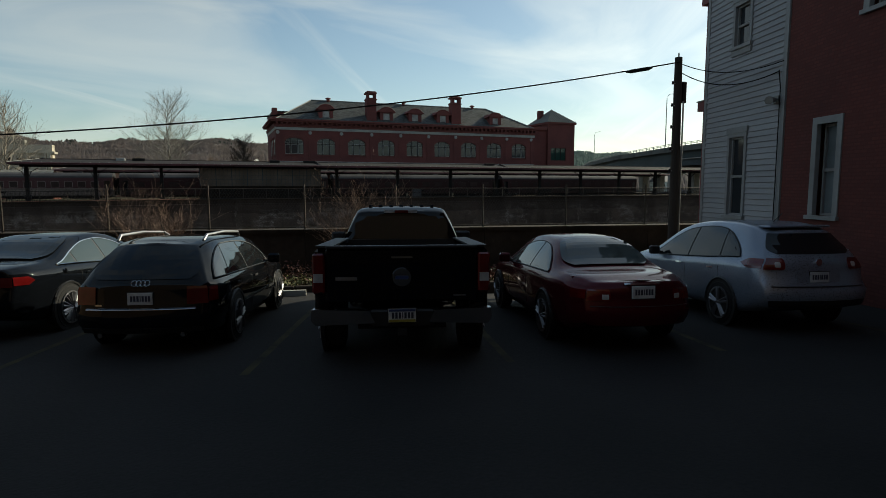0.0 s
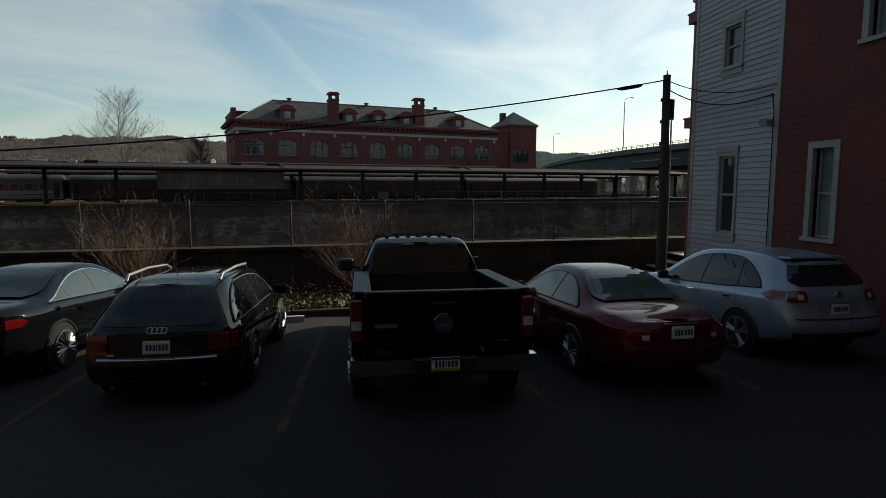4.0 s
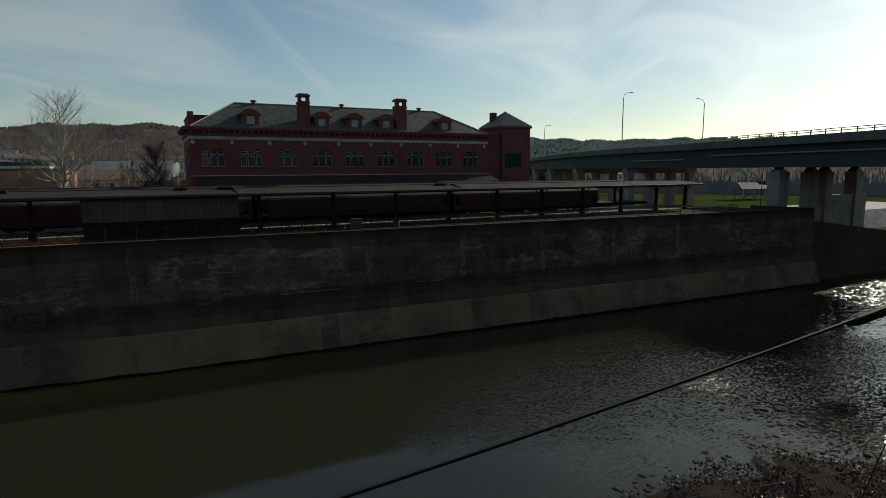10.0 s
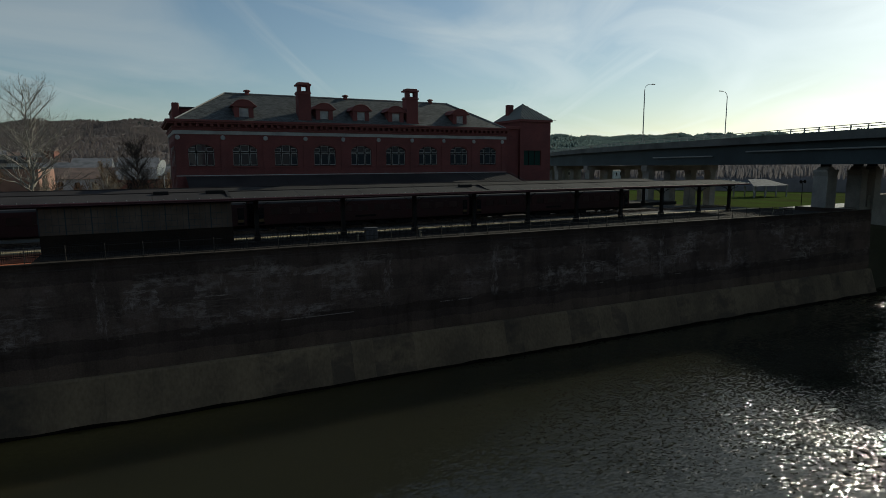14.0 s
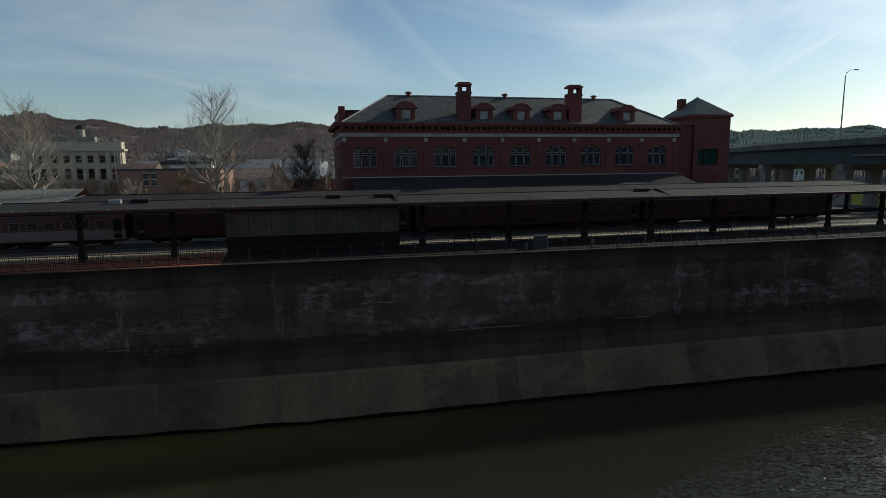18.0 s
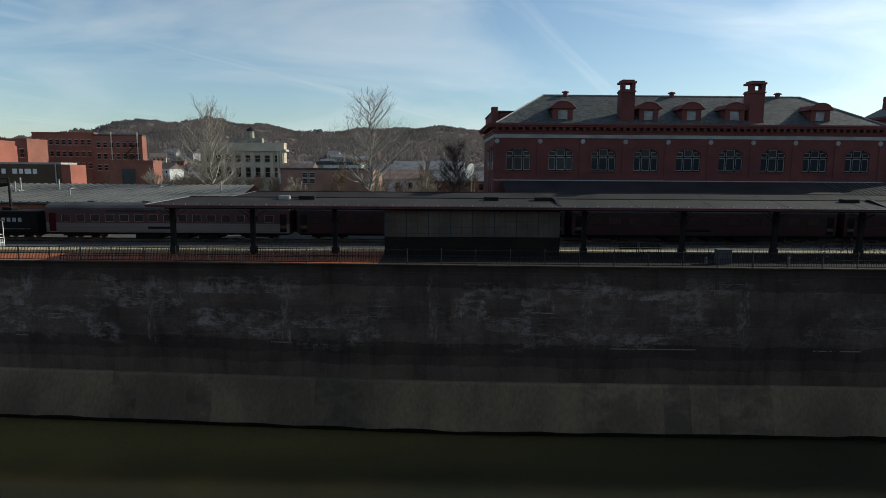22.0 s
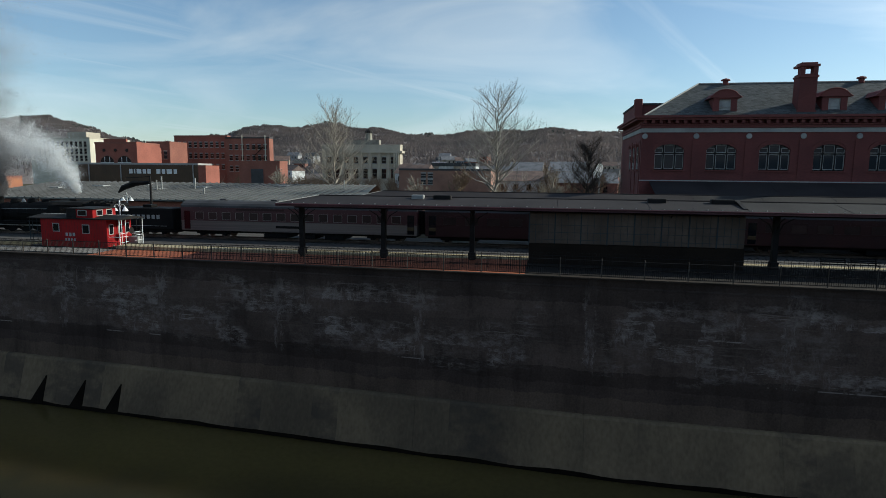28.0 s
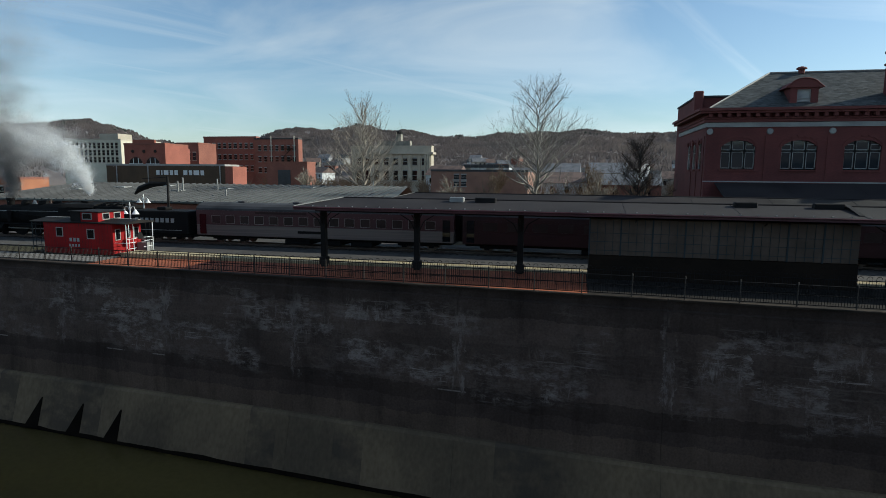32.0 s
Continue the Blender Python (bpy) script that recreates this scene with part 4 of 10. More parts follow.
# ---- platform canopies ----
def canopy(name, x0, x1, ye0, yr, ye1, ze, zr, posts, ypost, label, vents=()):
    c = thing(name, label, "platform canopy", group="platform canopies")
    th = 0.09
    n = max(1, round((x1 - x0 - 4) / 6.0))
    xs = [x0 + 2.2 + (x1 - x0 - 4.4) * i / n for i in range(n + 1)]
    for a, b in zip(xs, xs[1:]):
        for y0, y1 in ((ye0, yr), (ye1, yr)):
            bm = bmesh.new()
            v = [bm.verts.new(p) for p in ((a + 0.012, y0, ze), (b - 0.012, y0, ze), (b - 0.012, y1, zr), (a + 0.012, y1, zr))]
            w = [bm.verts.new(q.co + Vector((0, 0, -th))) for q in v]
            bm.faces.new(v), bm.faces.new(w[::-1])
            for i in range(4):
                bm.faces.new((v[i], w[i], w[(i + 1) % 4], v[(i + 1) % 4]))
            bmesh.ops.recalc_face_normals(bm, faces=bm.faces[:])
            part("roof_panel", bm, M_CANROOF2 if a > 12.0 else M_CANROOF, c)
        part("roof_seam", tb([(b, ye0, ze + 0.004), (b, yr, zr + 0.004)], 0.012, 4), M_CANROOF, c, "raised seam")
    for xe, xi, s in ((x0, xs[0], -1), (x1, xs[-1], 1)):       # hipped ends
        for tri in (((xe, ye0, ze), (xi, ye0, ze), (xi, yr, zr)), ((xe, ye1, ze), (xi, ye1, ze), (xi, yr, zr)), ((xe, ye0, ze), (xe, ye1, ze), (xi, yr, zr))):
            bm = bmesh.new()
            v = [bm.verts.new(p) for p in tri]
            w = [bm.verts.new(Vector(p) + Vector((0, 0, -th))) for p in tri]
            bm.faces.new(v), bm.faces.new(w[::-1])
            for i in range(3):
                bm.faces.new((v[i], w[i], w[(i + 1) % 3], v[(i + 1) % 3]))
            bmesh.ops.recalc_face_normals(bm, faces=bm.faces[:])
            part("roof_panel", bm, M_CANROOF, c)
        for ye in (ye0, ye1):
            part("hip_flashing", tb([(xe, ye, ze + 0.02), (xi, yr, zr + 0.03)], 0.035, 5), M_STEEL, c, "pale metal hip flashing")
    part("ridge_cap", tb([(xs[0], yr, zr + 0.02), (xs[-1], yr, zr + 0.02)], 0.05, 5), M_CANROOF, c)
    for ye, s in ((ye0, -1), (ye1, 1)):
        part("fascia", bx(x0, x1, min(ye, ye + s * 0.07), max(ye, ye + s * 0.07), ze - 0.22, ze - 0.012), M_CANTRIM, c, "maroon painted fascia board")
        part("gutter", tb([(x0, ye + s * 0.13, ze - 0.05), (x1, ye + s * 0.13, ze - 0.05)], 0.055, 6), M_CANTRIM, c)
    for xe in (x0, x1):
        part("end_fascia", bx(xe - 0.035, xe + 0.035, ye0 + 0.003, ye1 - 0.003, ze - 0.215, ze - 0.1), M_CANTRIM, c)
    part("soffit_beam", bx(x0 + 0.6, x1 - 0.6, ypost - 0.14, ypost + 0.14, ze - 0.42, ze - 0.14), M_DARK, c)
    pm = bmesh.new()
    box(pm, -0.17, 0.17, -0.17, 0.17, -0.2, ze - PLAT - 0.42)
    box(pm, -0.26, 0.26, -0.26, 0.26, 0, 0.5, 0.03)
    pm = mesh_of(pm, "canopy_post")
    pm.materials.append(M_DARK)
    br = bmesh.new()
    tube(br, [(0.15, 0, ze - PLAT - 1.5), (0.45, 0, ze - PLAT - 0.9), (1.1, 0, ze - PLAT - 0.5)], 0.035, 5)
    tube(br, [(-0.15, 0, ze - PLAT - 1.5), (-0.45, 0, ze - PLAT - 0.9), (-1.1, 0, ze - PLAT - 0.5)], 0.035, 5)
    tube(br, [(0, -0.15, ze - PLAT - 1.3), (0, -0.45, ze - PLAT - 0.8), (0, -1.3, ze - PLAT - 0.42)], 0.035, 5)
    tube(br, [(0, 0.15, ze - PLAT - 1.3), (0, 0.45, ze - PLAT - 0.8), (0, 1.5, ze - PLAT - 0.42)], 0.035, 5)
    br = mesh_of(br, "canopy_brace")
    br.materials.append(M_DARK)
    for x in posts:
        p = shared("post", pm, pose(x, ypost, PLAT), c)
        q = new("brace", br)
        q.parent = p
    for x, w, lite in vents:
        v = part("roof_vent", bx(x - w / 2, x + w / 2, yr - 0.75, yr - 0.3, zr - 0.32, zr + 0.18, 0.05), M_STEEL if lite else M_DARK, c, "small roof vent box")
    return c


CANOPY = canopy("platform_canopy", -19.2, 80.0, 70.4, 73.2, 76.0, 5.0, 5.47, [-18.05, -11.7, -5.15, 1.4, 8.1, 14.9, 22.9, 30.4, 37.4, 44.4, 51.4, 58.4, 65.4, 72.4, 78.5], 72.3,
       "long dark platform canopy with maroon fascia on iron posts", [(-9.2, 0.9, True), (-7.4, 1.3, False), (7.4, 1.2, False), (11.6, 1.5, False), (36.5, 1.5, False)])
canopy("platform_canopy", -19.0, 83.0, 88.2, 90.2, 92.2, 4.75, 5.30, [-17 + 7.0 * i for i in range(15)], 90.2,
       "second dark canopy between the train and the station")

# studs along the eave, and the dark flashings where the roof sections step
guard = mesh_of(bx(-0.03, 0.03, -0.03, 0.03, 0, 0.05), "stud_mesh")
guard.materials.append(M_STEEL)
for k in range(110):
    shared("roof_stud", guard, pose(-18.0 + 0.88 * k, 70.55, 5.02), CANOPY)
for x in (12.4, 38.2):
    part("roof_step", pr([(70.9, 5.09), (73.15, 5.465), (73.15, 5.60), (72.6, 5.56), (70.9, 5.13)], "x", x, x + 0.25), M_DARK, CANOPY, "dark roof step flashing")
# glazed shelter under the canopy
shel = thing("platform_shelter", "long waiting shelter of pale frosted panels over a dark base", "shelter")
part("base_wall", bx(-1.1, 12.75, 71.3, 72.9, PLAT, 2.5), mat("dark_brown_boards", (0.024, 0.017, 0.012), 0.9, 0, 0.3, 6, 0.6, 0.1, (0.016, 0.012, 0.009), spec=0.1), shel, "dark lower wall")
n = 8
w = (12.75 + 1.1) / n
for i in range(n):
    a = -1.1 + i * w
    part("panel", bx(a + 0.04, a + w - 0.04, 71.31, 71.36, 2.55, 4.60), M_PANEL, shel, "frosted panel")
    part("mullion", bx(a - 0.04, a + 0.04, 71.26, 71.4, 2.503, 4.64), M_STEELGIRDER, shel)
    for k in range(1, 4):
        part("glazing_bar", bx(a + w * k / 4 - 0.012, a + w * k / 4 + 0.012, 71.285, 71.308, 2.55, 4.60), M_STEELGIRDER, shel)
for z in (2.8, 3.3, 3.8):
    part("transom", bx(-1.1, 12.75, 71.28, 71.305, z - 0.012, z + 0.012), M_STEELGIRDER, shel)
part("core", bx(-1.05, 12.7, 71.42, 72.85, 2.51, 4.62), M_PANEL, shel)
# cabinet and bollards by the railing
cabn = thing("utility_cabinet", "grey metal utility cabinet behind the railing", "cabinet", pose(24.0, 67.7, PLAT))
M_CABINET = mat("grey_cabinet_paint", (0.075, 0.075, 0.08), 0.6, 0, 0.2, 9, 0.8, 0.05, (0.05, 0.05, 0.055))
part("case", bx(-0.52, 0.52, -0.28, 0.28, 0, 1.02, 0.02), M_CABINET, cabn)
part("lid", bx(-0.56, 0.56, -0.32, 0.32, 1.023, 1.07), M_CABINET, cabn)
part("cabinet_door", bx(-0.47, -0.01, -0.295, -0.282, 0.06, 0.97), M_CABINET, cabn)
part("cabinet_door", bx(0.01, 0.47, -0.295, -0.282, 0.06, 0.97), M_CABINET, cabn)
for x in (22.64, 28.7):
    b = thing("bollard", "pale concrete bollard by the platform railing", "bollard", pose(x, 67.4, PLAT), group="bollards")
    part("shaft", tb([(0, 0, 0), (0, 0, 0.50), (0, 0, 0.54)], [0.11, 0.11, 0.07], 10), mat("tan_bollard_paint", (0.22, 0.19, 0.13), 0.8, 0, 0.25), b)


def bicycle(x, y, turn):
    b = thing("bicycle", "dark parked bicycle under the platform canopy", "bicycle", pose(x, y, PLAT, 0, 0, turn), group="parked bicycles")
    for s in (-0.52, 0.52):
        wh = part("wheel", tb([(s + 0.33 * math.cos(6.2832 * k / 18), 0, 0.34 + 0.33 * math.sin(6.2832 * k / 18)) for k in range(19)], 0.02, 5), M_DARK, b)
        for k in range(6):
            part("spoke", tb([(s, 0, 0.34), (s + 0.32 * math.cos(1.047 * k), 0, 0.34 + 0.32 * math.sin(1.047 * k))], 0.004, 3), M_STEEL, wh)
    for n_a, n_b in (((-0.52, 0.34), (-0.08, 0.30)), ((-0.08, 0.30), (-0.22, 0.86)), ((-0.52, 0.34), (-0.20, 0.78)), ((-0.20, 0.78), (0.36, 0.80)), ((-0.08, 0.30), (0.37, 0.74)), ((0.34, 0.95), (0.52, 0.34))):
        part("frame_tube", tb([(n_a[0], 0, n_a[1]), (n_b[0], 0, n_b[1])], 0.018, 6), M_DARK, b)
    part("saddle", bx(-0.34, -0.10, -0.07, 0.07, 0.86, 0.91, 0.02), M_DARK, b)
    part("handlebar", tb([(0.26, -0.28, 1.0), (0.36, -0.12, 0.97), (0.36, 0.12, 0.97), (0.26, 0.28, 1.0)], 0.014, 5), M_DARK, b)


for x, turn in ((34.8, 22), (36.6, -14), (38.5, 18), (40.4, -8)):
    bicycle(x, 72.8, turn)


def bench(x, y):
    b = thing("bench", "dark iron and slat bench on the platform", "bench", pose(x, y, PLAT), group="platform benches")
    for s in (-0.72, 0.72):
        part("end_frame", tb([(s, 0.28, 0), (s, 0.24, 0.42), (s, -0.22, 0.44), (s, -0.26, 0)], 0.025, 6), M_DARK, b)
        part("back_post", tb([(s, 0.22, 0.42), (s, 0.34, 0.86)], 0.025, 6), M_DARK, b)
        part("armrest", tb([(s, -0.2, 0.44), (s, -0.22, 0.64), (s, 0.26, 0.66)], 0.02, 6), M_DARK, b)
    for k in range(5):
        part("seat_slat", bx(-0.78, 0.78, -0.22 + 0.09 * k, -0.15 + 0.09 * k, 0.45, 0.48), M_DARK, b)
    for k in range(3):
        part("back_slat", bx(-0.78, 0.78, 0.25 + 0.035 * k, 0.28 + 0.035 * k, 0.54 + 0.12 * k, 0.62 + 0.12 * k), M_DARK, b)


for x in (18.6, 20.4, 45.7, 53.0):
    bench(x, 72.3)
# twin-globe platform lamps
LAMPS = ((-39.4, 79.8, -0.06, 1.04), (-48.6, 92.5, 0.36, 0.98))
for x, y, zb, k in LAMPS:
    lp = thing("platform_lamp", "white iron lamp post with bell-shaped shades", "street lamp", pose(x, y, zb) @ Matrix.Diagonal((1, 1, k, 1)), group="platform lamps")
    part("post", tb([(0, 0, 0), (0, 0, 0.5), (0, 0, 0.6), (0, 0, 4.0)], [0.12, 0.12, 0.06, 0.045], 8), M_WHITE, lp)
    for s in (-1, 1):
        part("arm", tb([(0, 0, 3.6), (s * 0.2, 0, 3.95), (s * 0.45, 0, 3.95), (s * 0.55, 0, 3.7)], 0.025, 5), M_WHITE, lp)
        part("shade", tb([(s * 0.55, 0, 3.75), (s * 0.55, 0, 3.6), (s * 0.55, 0, 3.35)], [0.06, 0.14, 0.30], 12), M_WHITE, lp, "white bell shade")
    part("finial", tb([(0, 0, 4.0), (0, 0, 4.15), (0, 0, 4.35)], [0.05, 0.07, 0.01], 8), M_WHITE, lp)

# ---- station ----
station = thing("station_building", "long red brick railway station with slate roof, dormers and tall chimneys", "station")
SX0, SX1, SY = 10.0, 57.9, 97.3
WIN = [12.93 + 5.216 * i for i in range(9)]
# front wall in strips, so that the openings go through it
part("plinth_wall", bx(SX0, SX1, SY, SY + 0.5, 1.1, 7.75), M_STBRICK, station)
xs = [SX0] + [e for c in WIN for e in (c - 1.5, c + 1.5)] + [SX1]
for a, b in zip(xs[::2], xs[1::2]):
    part("pier", bx(a, b, SY, SY + 0.5, 7.75, 10.55), M_STBRICK, station)
part("upper_wall", bx(SX0, SX1, SY, SY + 0.5, 10.552, 13.2), M_STBRICK, station)
part("side_wall", bx(SX0, SX0 + 0.5, SY + 0.502, 112, 1.1, 13.2), M_STBRICK, station)
part("side_wall", bx(SX1 - 0.5, SX1, SY + 0.502, 112, 1.1, 13.2), M_STBRICK, station)
part("back_wall", bx(SX0 + 0.5, SX1 - 0.5, 111.5, 112, 1.1, 13.2), M_STBRICK, station)
part("floor_inside", bx(SX0 + 0.5, SX1 - 0.5, SY + 2.2, SY + 2.3, 6.5, 12), M_DARK, station)


def arch_poly(x0, x1, z0, zs, rise, k=8):
    c, h = (x0 + x1) / 2, (x1 - x0) / 2
    return [(x0, z0), (x1, z0)] + [(c + h * math.cos(math.pi * i / k), zs + rise * math.sin(math.pi * i / k)) for i in range(k + 1)]


def station_window(c):
    wdw = new("window")
    wdw.parent = station
    # brick spandrels round the flat arch
    for s in (-1, 1):
        bm = pr([(c + s * 1.5, 9.85), (c + s * 1.5, 10.55), (c, 10.55), (c, 10.5), (c + s * 0.75, 10.38), (c + s * 1.2, 10.15)], "y", SY + 0.001, SY + 0.4)
        part("spandrel", bm, M_STBRICK, wdw)
    for x0, x1, zt in ((c - 1.5, c - 0.62, 10.1), (c - 0.54, c + 0.54, 10.42), (c + 0.62, c + 1.5, 10.1)):
        part("pane", bx(x0, x1, SY + 0.26, SY + 0.28, 7.8, 10.5), M_GLASS, wdw)
        for za, zb in ((7.86, 9.42), (9.56, zt)):
            for fx0, fx1, fz0, fz1 in ((x0 + 0.02, x0 + 0.09, za, zb), (x1 - 0.09, x1 - 0.02, za, zb), (x0 + 0.02, x1 - 0.02, za, za + 0.07), (x0 + 0.02, x1 - 0.02, zb - 0.07, zb)):
                part("sash", bx(fx0, fx1, SY + 0.2, SY + 0.255, fz0, fz1), M_BAND, wdw, "pale painted sash")
    for x in (c - 0.58, c + 0.58):
        part("mullion", bx(x - 0.05, x + 0.05, SY + 0.14, SY + 0.3, 7.8, 10.5), M_DARK, wdw)
    part("transom", bx(c - 1.5, c + 1.5, SY + 0.15, SY + 0.3, 9.44, 9.54), M_DARK, wdw)
    part("sill", bx(c - 1.6, c + 1.6, SY - 0.12, SY + 0.3, 7.62, 7.755), M_STSTONE, wdw)
    k = 9
    for i in range(k):
        bm = bmesh.new()
        t0, t1 = math.pi * (i + 0.04) / k, math.pi * (i + 0.96) / k
        pts = [(c + r * 1.55 / 1.55 * math.cos(t) * q, 9.85 + (0.62 * q) * math.sin(t)) for q, t in ((1.52, t0), (1.74, t0), (1.74, t1), (1.52, t1)) for r in (1,)]
        prism(bm, pts, "y", SY - 0.05, SY + 0.1)
        part("voussoir", bm, M_STSTONE, wdw)


for c in WIN:
    station_window(c)
for i in range(10):
    x = WIN[0] - 2.6 + 5.216 * i
    part("roundel", tb([(x, SY - 0.09, 11.3), (x, SY - 0.02, 11.3), (x, SY + 0.01, 11.3)], [0.24, 0.3, 0.3], 14), M_BAND, station, "pale stone roundel")
for x in [SX0 + 0.35] + [(a + b) / 2 for a, b in zip(WIN, WIN[1:])] + [SX1 - 0.35]:
    part("pilaster", bx(x - 0.35, x + 0.35, SY - 0.07, SY - 0.002, 1.1, 10.9), M_STBRICK, station)
part("stone_band", bx(SX0 - 0.1, SX1 + 0.1, SY - 0.1, SY - 0.003, 11.70, 12.13), M_BAND, station, "pale stone band")
part("stone_band", bx(SX0 - 0.1, SX0 - 0.003, SY, 112, 11.70, 12.13), M_BAND, station)
part("string_course", bx(SX0 - 0.08, SX1 + 0.08, SY - 0.09, SY - 0.004, 6.55, 6.66), M_BAND, station)
# cornice: corbelled steps and brackets
for z0, z1, o in ((12.16, 12.42, 0.2), (12.44, 12.60, 0.3), (12.95, 13.15, 0.72), (13.17, 13.42, 0.9)):
    part("cornice", bx(SX0 - o, SX1 + 0.1, SY - o, SY + 0.3, z0, z1), M_STSTONE, station)
    part("cornice", bx(SX0 - o, SX0 + 0.3, SY + 0.302, 112, z0, z1), M_STSTONE, station)
bk = mesh_of(bx(-0.16, 0.16, -0.62, 0, 12.62, 12.94), "bracket_mesh")
bk.materials.append(M_STSTONE)
for i in range(60):
    shared("bracket", bk, pose(SX0 + 0.2 + 0.81 * i, SY + 0.01, 0), station)
# slate roof as courses on a hipped core
RID, RX0, RX1, RZ, RE = 103.2, 16.8, 50.4, 17.45, 13.43
ey, ex0, ex1 = SY - 0.1, SX0 + 0.15, SX1 - 0.05
core = [(ex0, ey, RE), (ex1, ey, RE), (RX1, RID, RZ), (RX0, RID, RZ), (ex0, 109.5, RE), (ex1, 109.5, RE)]
roof = pydata("roof", core, [(0, 1, 2, 3), (0, 3, 4), (1, 5, 2), (4, 3, 2, 5)], M_SLATE, station, "grey slate hipped roof")
rows = 46
bm_s = bmesh.new()
lit = []
for r in range(rows):
    t0, t1 = r / rows, min(1.0, (r + 1.25) / rows)
    xa0, xa1 = ex0 + (RX0 - ex0) * t0, ex1 + (RX1 - ex1) * t0
    y0, y1 = ey + (RID - ey) * t0, ey + (RID - ey) * t1
    z0, z1 = RE + (RZ - RE) * t0, RE + (RZ - RE) * t1
    x = xa0 + (0.2 if r % 2 else 0.0)
    while x < xa1 - 0.3:
        wd = 0.40
        sh = (RX0 - ex0) * (t1 - t0) if x < RX0 else 0.0
        jz = random.uniform(0.012, 0.035)
        v = [bm_s.verts.new(p) for p in ((x, y0, z0 + jz), (x + wd - 0.02, y0, z0 + jz), (x + wd - 0.02 + (sh if x < xa0 + 0.7 else 0), y1, z1 + 0.012), (x + (sh if x < xa0 + 0.7 else 0), y1, z1 + 0.012))]
        bm_s.faces.new(v)
        x += wd
M_SLATEP = mat("slate_courses", (0.074, 0.078, 0.076), 0.75, 0, 0.35, 5, 0.7, 0.2, (0.06, 0.064, 0.063), spec=0.3)
sn, sl_ = M_SLATEP.node_tree.nodes, M_SLATEP.node_tree.links
sgeo = sn.new("ShaderNodeNewGeometry")
srm = sn.new("ShaderNodeMapRange")
srm.inputs["To Min"].default_value, srm.inputs["To Max"].default_value = 0.55, 1.5
sl_.new(sgeo.outputs["Random Per Island"], srm.inputs["Value"])
shs = sn.new("ShaderNodeHueSaturation")
sb = sn["Principled BSDF"]
sl_.new(sb.inputs["Base Color"].links[0].from_socket, shs.inputs["Color"])
sl_.new(srm.outputs[0], shs.inputs["Value"])
sl_.new(shs.outputs["Color"], sb.inputs["Base Color"])
tagged(part("slate_field", bm_s, M_SLATEP, station, "uneven grey roof slates"), kind="stuff")
for a, b in (((ex0, ey, RE + 0.06), (RX0, RID, RZ + 0.06)), ((ex1, ey, RE + 0.06), (RX1, RID, RZ + 0.06)), ((RX0, RID, RZ + 0.06), (RX1, RID, RZ + 0.06))):
    part("ridge_roll", tb([a, b], 0.09, 6), M_STEEL, station, "pale metal hip and ridge roll")
for x in (19.7, 33.6, 47.5):
    v = new("roof_ventilator")
    v.parent = station
    part("vent_base", tb([(x, RID, RZ - 0.1), (x, RID, RZ + 0.35)], [0.32, 0.28], 10), M_STSTONE, v)
    part("vent_cap", tb([(x, RID, RZ + 0.352), (x, RID, RZ + 0.5), (x, RID, RZ + 0.62)], [0.5, 0.45, 0.1], 10), M_STSTONE, v)


def chimney(x0, x1):
    c = new("chimney")
    c.parent = station
    y0, y1, zt = 97.75, 99.3, 18.75
    part("shaft", bx(x0, x1, y0, y1, 12.9, 17.6), M_STBRICK, c)
    m = (x0 + x1) / 2
    for a, b in ((x0, m - 0.38), (m + 0.38, x1)):
        part("cap_pier", bx(a, b, y0, y0 + 0.75, 17.602, 18.3), M_STBRICK, c)
    part("cap", bx(x0 - 0.12, x1 + 0.12, y0 - 0.12, y1 + 0.12, 18.302, 18.55, 0.03), M_STSTONE, c)
    part("cap_top", bx(x0 + 0.06, x1 - 0.06, y0 + 0.05, y1 - 0.05, 18.552, zt, 0.05), M_STSTONE, c)
    part("collar", bx(x0 - 0.09, x1 + 0.09, y0 - 0.09, y1 + 0.09, 17.25, 17.45), M_STSTONE, c)
    part("base_flare", bx(x0 - 0.1, x1 + 0.1, y0 - 0.1, y1 + 0.1, 12.9, 13.9), M_STBRICK, c)


chimney(25.35, 27.0)
chimney(41.05, 42.85)


